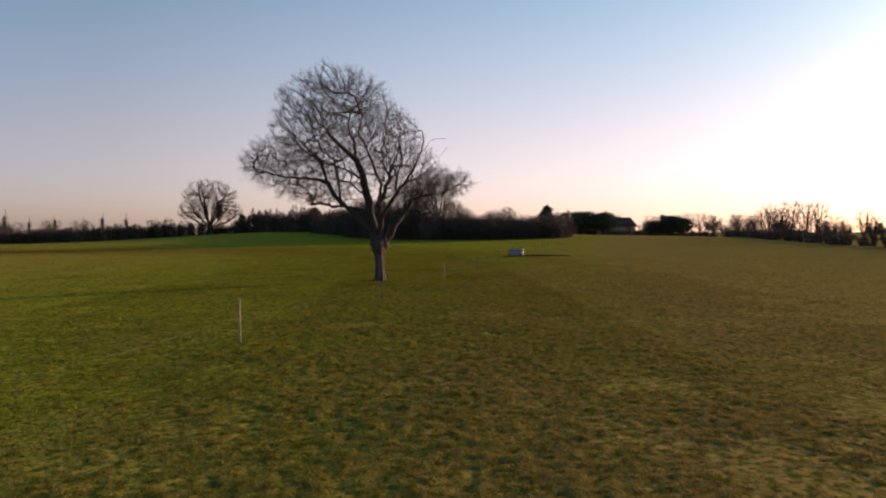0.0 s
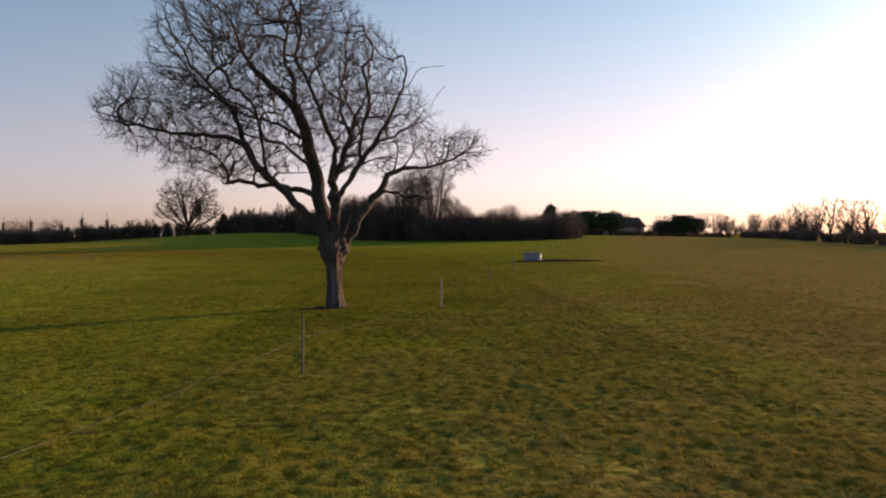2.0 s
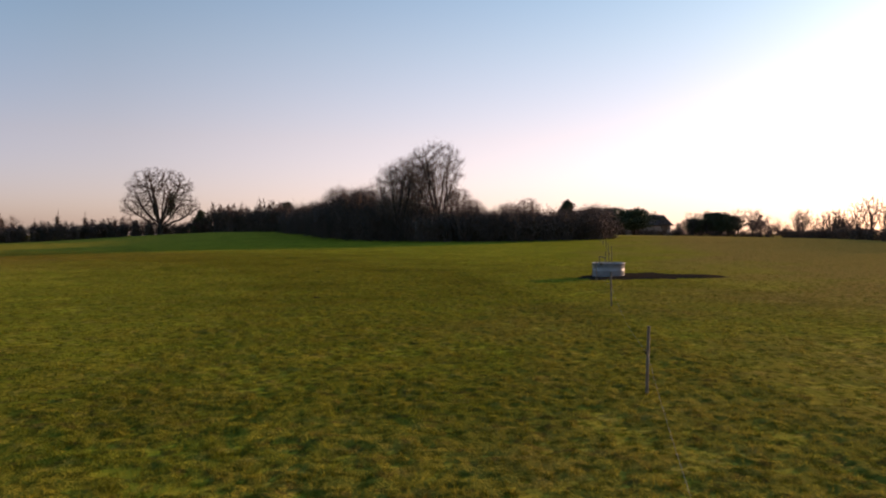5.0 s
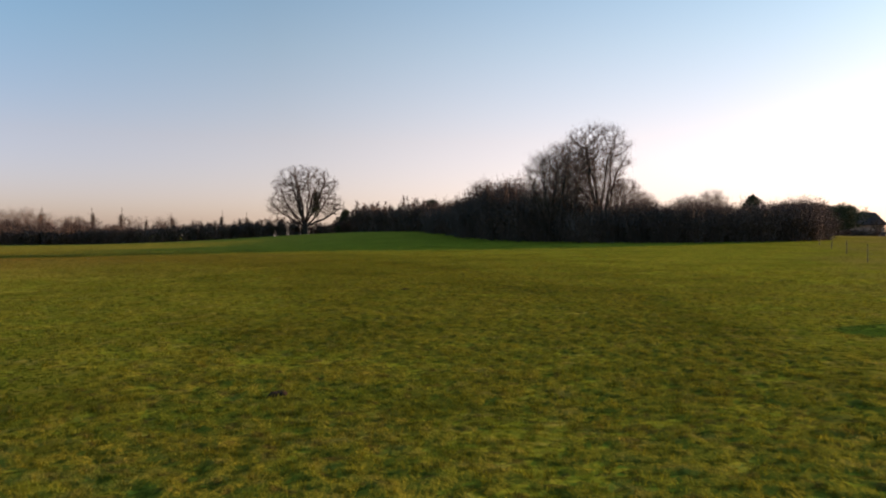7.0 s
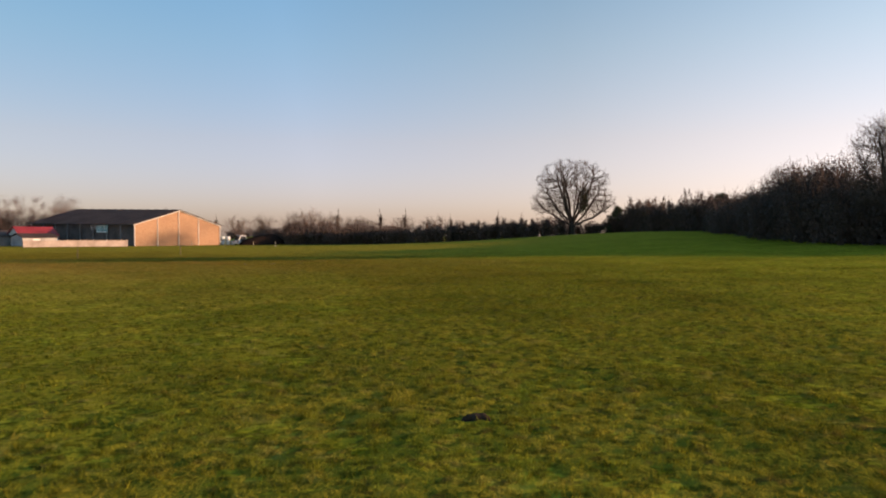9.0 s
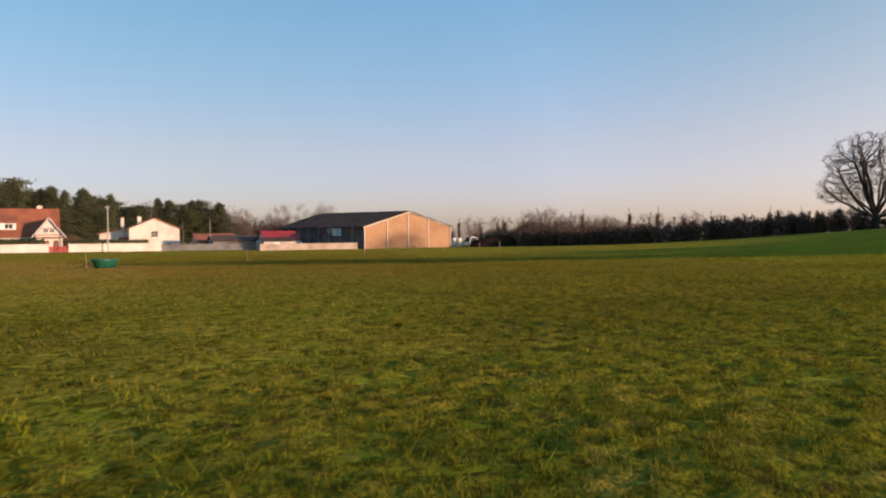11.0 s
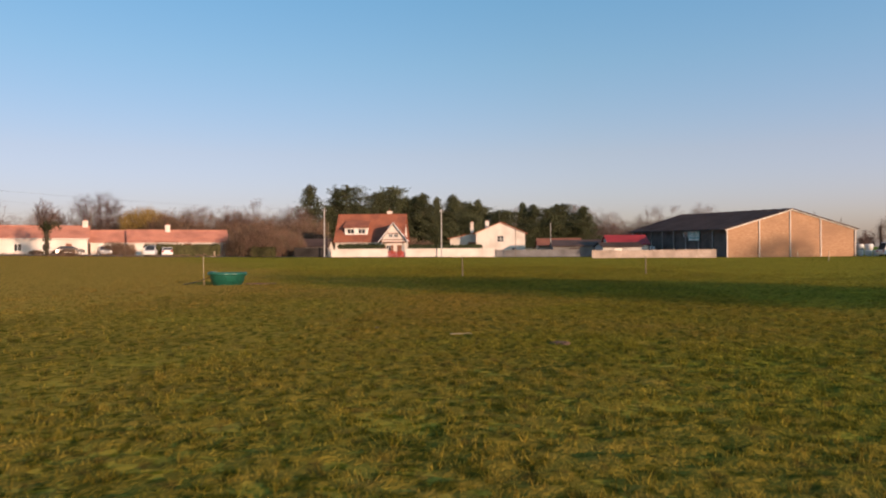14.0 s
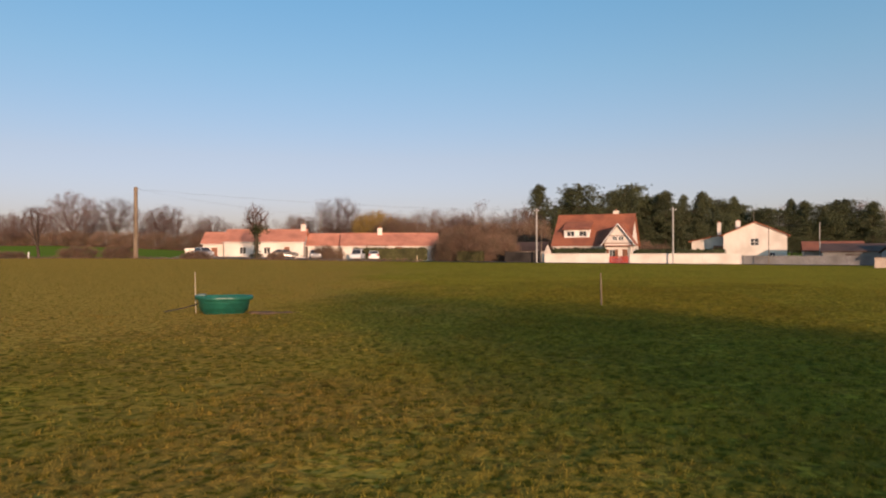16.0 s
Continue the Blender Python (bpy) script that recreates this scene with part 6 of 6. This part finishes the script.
spread_copies(v1, [(-190 - 4 * R.random(), 52 + 5.2 * k, R.uniform(0, 360), R.uniform(0.95, 1.35), R.uniform(1.0, 1.3)) for k in range(7)])
spread_copies(v1, [(-196 - 4 * R.random(), -70 + 9 * k, R.uniform(0, 360), 1.0, 0.8) for k in range(13)])
bare_tree("ivy_pollard", lie(-129, 54, 0), "pollarded bare tree with an ivy-covered trunk by the lane", "", 52, 8, 4.2,
          ((0.7, (0, 0, 6.2), (1.9, 1.8, 1.6)), (0.3, (0.6, 0, 5.2), (1.9, 1.8, 1.0))), 420, 0.016, 0.3, 2.2, (2, 0.6), (IVY, 34, 0.32, 0.22, lambda p: p[2] < 4.6 and abs(p[0]) < 0.5), TWIG_RED)
bare_tree("leaning_sapling", lie(-119, 25, 0), "leaning young bare tree on the verge", "", 53, 7, 2.8, ((1, (0.9, 0.3, 5.4), (2.0, 2.0, 2.0)),), 260, 0.014, 0.32, 2.2, (2, 0.6), None, TWIG_RED, (0.9, 0.4))
bare_tree("yellow_willow", lie(-205, 42, 0), "rounded willow with glowing yellow twigs behind the farmhouse", "", 54, 10, 1.6,
          ((1.0, (0, 0, 6.3), (6.3, 5.5, 4.6)),), 1000, 0.022, 0.5, 2.2, (3, 1.1), (YELLOW_TWIG, 18, 0.45, 0.15, lambda p: p[2] > 3), YELLOW_TWIG)
VO = "bare oaks behind the village"
o1 = bare_tree("bare_oak", lie(-203, -50, 0, 0.86), "large bare oak with a wide reddish-brown crown", VO, 55, 16, 4.6,
               ((0.6, (0, 0, 12.2), (8.8, 8.4, 5.6)), (0.4, (0.6, 0, 8.2), (8.4, 8.0, 3.6))), 680, 0.012, 0.62, 2.45, (1, 1.0), None, TWIG_RED, limbs=13, wood=BARK, haze=30)
o2 = bare_tree("bare_oak", lie(-219, 25, 0), "bare oak with ivy up its trunk behind the farmhouse", VO, 56, 14, 4.2,
               ((0.6, (0, 0, 10.8), (7.6, 7.4, 4.8)), (0.4, (-0.6, 0, 7.2), (7.2, 7.0, 3.2))), 600, 0.012, 0.62, 2.45, (1, 1.0), (IVY, 6, 0.4, 0.4, lambda p: abs(p[0]) < 0.9 and abs(p[1]) < 0.9 and p[2] < 8), TWIG_RED, limbs=12, wood=BARK, haze=30)


def low(places):
    return [(x, y, rz, s * (0.84 if y < 20 else 0.94), k) for x, y, rz, s, k in places]


spread_copies(o1, low([(-192, -60, 40, 0.72, 1), (-207, -66, 90, 0.9, 1), (-219, -32, 200, 0.97, 1), (-235, -26, 300, 0.84, 1), (-244, 34, 20, 0.82, 1), (-222, 70, 70, 0.68, 1.1), (-300, 195, 0, 0.7, 1), (-288, 215, 50, 0.7, 1),
                   (-262, 232, 0, 0.62, 1), (-180, -90, 10, 0.8, 1), (-160, -110, 80, 0.85, 1), (-228, -5, 200, 0.7, 0.9)]))
spread_copies(o2, low([(-218, -48, 140, 1.1, 1), (-248, 43, 10, 0.98, 1), (-233, 7, 70, 0.86, 1), (-231, 59, 150, 0.86, 1), (-216, 77, 220, 0.86, 1), (-240, -50, 10, 0.95, 1), (-278, 205, 10, 0.7, 1), (-310, 180, 10, 0.8, 1), (-140, -120, 80, 1.0, 1), (-212, 62, 31, 0.75, 1)]))
VP = "pines behind the village"
p1 = pine("village_pine", lie(-237, 98, 0), "dark green pine of the wood behind the houses", VP, 61, 18.3, 16, 0.2)
p2 = pine("village_pine", lie(-225, 80, 0), "tall pointed dark conifer above the other trees", VP, 62, 19.5, 18, 0.12, PINE_LEAF, True)
p3 = pine("village_pine", lie(-243, 107, 0), "dark green pine of the wood behind the houses", VP, 63, 17.3, 17, 0.22)


def wide(places):
    return [(x, y, rz, s * 1.22, k * (0.82 if y < 138 else 0.74) * R.uniform(0.84, 1.10)) for x, y, rz, s, k in places]


spread_copies(p1, wide([(-226, 84, 20, 0.78, 0.95), (-230, 88, 130, 0.82, 1.0), (-228, 90, 60, 1.0, 1), (-247, 114, 20, 0.95, 1), (-265, 125, 70, 0.93, 1), (-264, 144, 99, 1.02, 1), (-262, 156, 200, 0.96, 1), (-275, 166, 10, 0.8, 1), (-281, 171, 90, 0.86, 1), (-272, 159, 60, 0.72, 1), (-252, 96, 10, 0.95, 1)]))
spread_copies(p3, wide([(-228 - 3.4 * k, 84 + 7.3 * k, 40 * k, R.uniform(0.55, 0.8), 1.0) for k in range(12)]))
spread_copies(p2, wide([(-240, 112, 30, 0.93, 1), (-252, 122, 90, 0.92, 1), (-232, 86, 60, 0.85, 1), (-261, 167, 10, 0.88, 1), (-270, 132, 90, 0.85, 1), (-262, 150, 90, 0.9, 1)]))
spread_copies(p3, wide([(-242, 103, 60, 1.08, 1), (-256, 120, 10, 0.95, 1), (-266, 133, 60, 0.98, 1), (-270, 139, 33, 0.95, 1), (-266, 161, 90, 0.98, 1), (-283, 163, 120, 0.85, 1), (-232, 94, 150, 0.92, 1), (-240, 91, 210, 1.0, 1), (-250, 108, 270, 1.0, 1), (-258, 128, 10, 0.9, 1), (-257, 139, 80, 0.88, 1)]))

spread_copies(p2, [(-230, 87, 10, 0.8, 1.2), (-238, 99, 70, 0.78, 1.22), (-246, 110, 130, 0.8, 1.16), (-252, 117, 20, 0.74, 1.26), (-259, 131, 200, 0.78, 1.18), (-265, 147, 90, 0.74, 1.2), (-270, 160, 300, 0.72, 1.2)])

# ---- distant woodland that closes the horizon
def far_woods(pts, high, mat, seed, label, gap=4.8, per=40):
    """A far belt of rounded leafless crowns: fanned boughs and a dome of fine shoots on each tree."""
    rng = np.random.default_rng(seed)
    P, PA, crowns = [], [], []
    for a, b in zip(pts, pts[1:]):
        k = int(math.dist(a, b) / gap)
        for j in range(k):
            f = (j + rng.uniform(-0.4, 0.4)) / k
            x, y = a[0] + (b[0] - a[0]) * f + rng.normal(0, 3), a[1] + (b[1] - a[1]) * f + rng.normal(0, 3)
            h = high * rng.uniform(0.58, 1.05) * (0.72 + 0.45 * lattice(np.array(x * 0.04), np.array(y * 0.04), seed))
            z, wide0 = land(x, y), h * rng.uniform(0.33, 0.46)
            P += [(x, y, z - 0.3), (x, y, z + 0.3 * h)]
            PA += [-1, len(P) - 2]
            root = len(P) - 1
            for s in range(44):
                th, el = rng.uniform(0, 2 * math.pi), math.asin(rng.uniform(-0.6, 1.0))
                g = rng.uniform(0.8, 1.0)
                q = (x + wide0 * g * math.cos(th) * math.cos(el), y + wide0 * g * math.sin(th) * math.cos(el), z + h * (0.55 + 0.45 * g * math.sin(el)))
                mid = tuple(P[root][i0] * 0.45 + q[i0] * 0.55 + rng.normal(0, 0.3) for i0 in range(3))
                P += [mid, q]
                PA += [root, len(P) - 2]
                crowns += [mid, q]
    P, PA = np.array(P), np.array(PA)
    v, f = tubes(P, PA, thickness(PA, 0.03, 2.6), 0, 9, 3)
    tagged(new("far_wood", mesh_of("far_wood", v, f, mat, True)), label, "woodland", kind="stuff")
    v, f = flecks(rng, crowns, per, high * 0.045, 0.19)
    tagged(new("far_thicket", mesh_of("far_thicket", v, f, mat)), label, "woodland", kind="stuff")


far_woods(((-120, -170), (-200, -110), (-250, -60), (-270, 0), (-262, 60), (-250, 85)), 17, TWIG_RED, 81, "distant reddish-brown leafless wood behind the village")
far_woods(((-290, 175), (-280, 215), (-230, 260), (-170, 275), (-110, 290), (-40, 290), (20, 280)), 8, TWIG_RED, 82, "distant leafless wood beyond the shed")
far_woods(((-240, 2), (-234, 28), (-224, 56), (-213, 82)), 13.5, BROWN_LEAF, 84, "dense brown leafless wood close behind the farmhouse", 3.6, 46)
far_woods(((-305, 150), (-288, 190), (-262, 228)), 17, TWIG_RED, 85, "hazy leafless wood beyond the outbuildings", 2.8, 80)
far_woods(((20, 280), (90, 260), (130, 220), (150, 150)), 8, TWIG_RED, 83, "distant leafless wood towards the low sun")

# ---------------------------------------------------------------- the village side lies turned a little about the shed's corner
SWING = Matrix.Translation((-135.3, 156.6, 0)) @ Matrix.Rotation(radians(-1.8), 4, 'Z') @ Matrix.Translation((135.3, -156.6, 0))
FIXED = ("ground", "round_oak", "hedgerow_bush", "boundary_tree", "far_poplar", "dark_conifer", "far_wood", "far_thicket", "dark_thicket", "earth_mound", "wrapped_bale", "sun")
for ob in list(scene.objects):
    if ob.parent or ob.type == 'CAMERA' or ob.name.split(".")[0] in FIXED:
        continue
    mid = ob.matrix_basis.translation
    if ob.type == 'MESH' and mid.length < 0.001:
        mid = sum((Vector(v) for v in ob.bound_box), Vector()) / 8
    if mid.x < -80 or mid.x < -20 and 90 < mid.y < 120:
        to = SWING @ mid
        drop = Matrix.Translation((0, 0, land(to.x, to.y) - land(mid.x, mid.y))) if mid.x > -100 else Matrix()
        ob.matrix_basis = drop @ SWING @ ob.matrix_basis

# ---------------------------------------------------------------- grass
def lane_distance(p, lane):
    d = np.full(len(p), 1e9)
    for a, b in zip(lane, lane[1:]):
        ab = b - a
        f = np.clip(((p - a) @ ab) / (ab @ ab), 0, 1)
        d = np.minimum(d, np.linalg.norm(p - a - f[:, None] * ab, axis=1))
    return d


def tussock(x, y, d, reach):
    """Height of the matted tussocks over the soil, dying away at the edge of the strip."""
    wx, wy = x + 0.14 * lattice(x * 2.6, y * 2.6, 11), y + 0.14 * lattice(x * 2.6, y * 2.6, 12)
    c1, c2 = np.abs(2 * lattice(wx * 4.9, wy * 4.9, 13) - 1), np.abs(2 * lattice(wx * 8.3 + 0.5 * wy, wy * 8.3, 14) - 1)
    big = 0.5 + 0.7 * lattice(x * 0.6, y * 0.6, 15)
    return (0.040 * np.sqrt(c1) * big + 0.028 * np.sqrt(c2) - 0.022) * np.clip((reach - d) / 7.0, 0, 1) - 0.02 * np.clip(d - reach + 1, 0, 1)


def turf_strip(lane, near, far, reach, cell, mat):
    """The matted turf between two distances from a line of the plan."""
    lane = np.array(lane, dtype=float)
    lo, hi = lane.min(0) - far, lane.max(0) + far
    nx, ny = int((hi[0] - lo[0]) / cell), int((hi[1] - lo[1]) / cell)
    coarse = 0.5                                       # only the cells beside the line are worked out
    cx, cy = np.meshgrid(np.arange(lo[0], hi[0] + 1, coarse), np.arange(lo[1], hi[1] + 1, coarse))
    dc = lane_distance(np.stack([cx.ravel(), cy.ravel()], 1), lane).reshape(cx.shape)
    iy, ix = np.meshgrid(np.arange(ny), np.arange(nx), indexing='ij')
    dd = dc[(iy * cell / coarse).astype(int), (ix * cell / coarse).astype(int)]
    ok = (dd < far) & (dd >= near)
    number = np.full((ny, nx), -1)
    number[ok] = np.arange(ok.sum())
    p = np.stack([lo[0] + cell * ix[ok], lo[1] + cell * iy[ok]], 1)
    rng = np.random.default_rng(70)
    p = p + rng.uniform(-0.3, 0.3, p.shape) * cell
    d = lane_distance(p, lane)
    z = rise(p[:, 0], p[:, 1]) + hummock(p[:, 0], p[:, 1]) + tussock(p[:, 0], p[:, 1], d, reach) + rng.normal(0, 0.005, len(p))
    q = ok[:-1, :-1] & ok[:-1, 1:] & ok[1:, 1:] & ok[1:, :-1]
    F = np.stack([number[:-1, :-1][q], number[:-1, 1:][q], number[1:, 1:][q], number[1:, :-1][q]], 1)
    V = np.stack([p[:, 0], p[:, 1], z], 1)
    tagged(new("turf", mesh_of("turf", V, F, mat, True)), "matted tussocky turf with dark gaps between tufts", "turf", kind="stuff")


def tufts(name, lane, near, far, per_m2, blades, width, height, spread, seed, label, clump=2.3, mat=None):
    """Tufts of grass blades beside a line of the plan, between two distances from it."""
    rng = np.random.default_rng(seed)
    lane = np.array(lane, dtype=float)
    lo, hi = lane.min(0) - far, lane.max(0) + far
    m = int((hi[0] - lo[0]) * (hi[1] - lo[1]) * per_m2)
    c = rng.uniform(lo, hi, (m, 2))
    d = lane_distance(c, lane)
    keep = (d >= near) & (d < far) & (rng.uniform(0, 1, m) < (1.0 if near < 5 else np.clip(1.6 * (far - d) / (far - near), 0, 1)))
    for x, y, rx, ry, rz in PATCHES:
        s, k = math.sin(radians(rz)), math.cos(radians(rz))
        u0, v0 = (c[:, 0] - x) * k + (c[:, 1] - y) * s, -(c[:, 0] - x) * s + (c[:, 1] - y) * k
        keep &= (u0 / rx) ** 2 + (v0 / ry) ** 2 > rng.uniform(0.5, 1.1, m)
    c = c[keep]
    lush = np.clip(2.0 * lattice(c[:, 0] * clump, c[:, 1] * clump, 5) ** 1.3 * (0.6 + 0.5 * lattice(c[:, 0] * 0.5, c[:, 1] * 0.5, 6)), 0, 1.4)
    keep = rng.uniform(0, 1, len(c)) < 0.6 + 0.5 * lush
    c, lush = c[keep], lush[keep]
    size = rng.uniform(0.6, 1.25, len(c)) * (0.65 + 0.45 * lush)
    g = np.repeat(np.arange(len(c)), blades)
    k = len(g)
    th, r = rng.uniform(0, 2 * math.pi, k), np.sqrt(rng.uniform(0, 1, k)) * spread
    bx, by = c[g, 0] + r * np.cos(th), c[g, 1] + r * np.sin(th)
    bz = rise(bx, by) + hummock(bx, by) - 0.01
    if near < 14:
        bd = lane_distance(np.stack([bx, by], 1), lane)
        bz = bz + np.where(bd < 14, np.maximum(tussock(bx, by, bd, 14.0), 0), 0)
    h = height * size[g] * rng.uniform(0.5, 1.2, k) * (1.15 - 0.5 * (r / spread) ** 2)
    lean = rng.uniform(0.1, 0.95, k) * h
    la = th + rng.normal(0, 0.9, k)
    wa = rng.uniform(0, 2 * math.pi, k)
    w2 = width * rng.uniform(0.5, 1.2, k) / 2
    base = np.stack([bx, by, bz], 1)
    side = np.stack([np.cos(wa) * w2, np.sin(wa) * w2, np.zeros(k)], 1)
    tip = base + np.stack([np.cos(la) * lean, np.sin(la) * lean, h], 1)
    V = np.stack([base - side, base + side, tip], 1).reshape(-1, 3)
    ob = new(name, mesh_of(name, V, np.arange(len(V)).reshape(-1, 3), mat or BLADES))
    return tagged(ob, label, "grass", kind="stuff")


LANE = ((0, 4), (0.3, 38), (0.3, 52), (-2, 70), (-7, 81), (-13, 90), (-22, 98), (-38, 104), (-54, 107), (-74, 106))
turf_strip(LANE, 0, 5.0, 14.0, 0.065, TURF)
turf_strip(LANE, 4.4, 14.0, 14.0, 0.16, EDGE_TURF)
tufts("grass", LANE, 0, 5.0, 84, 12, 0.011, 0.058, 0.075, 71, "short tufted pasture grass, fresh green with straw blades", 4.1)
tufts("grass", LANE, 5.0, 22, 22, 8, 0.020, 0.062, 0.11, 72, "short tufted pasture grass, green and straw", 3.2)
tufts("grass", LANE, 14, 46, 3.0, 6, 0.065, 0.045, 0.2, 73, "short pasture grass farther out in the field", mat=FAR_BLADES)
tufts("grass", LANE, 46, 90, 0.45, 6, 0.14, 0.05, 0.3, 74, "short pasture grass at the far edges of the field", mat=FAR_BLADES)
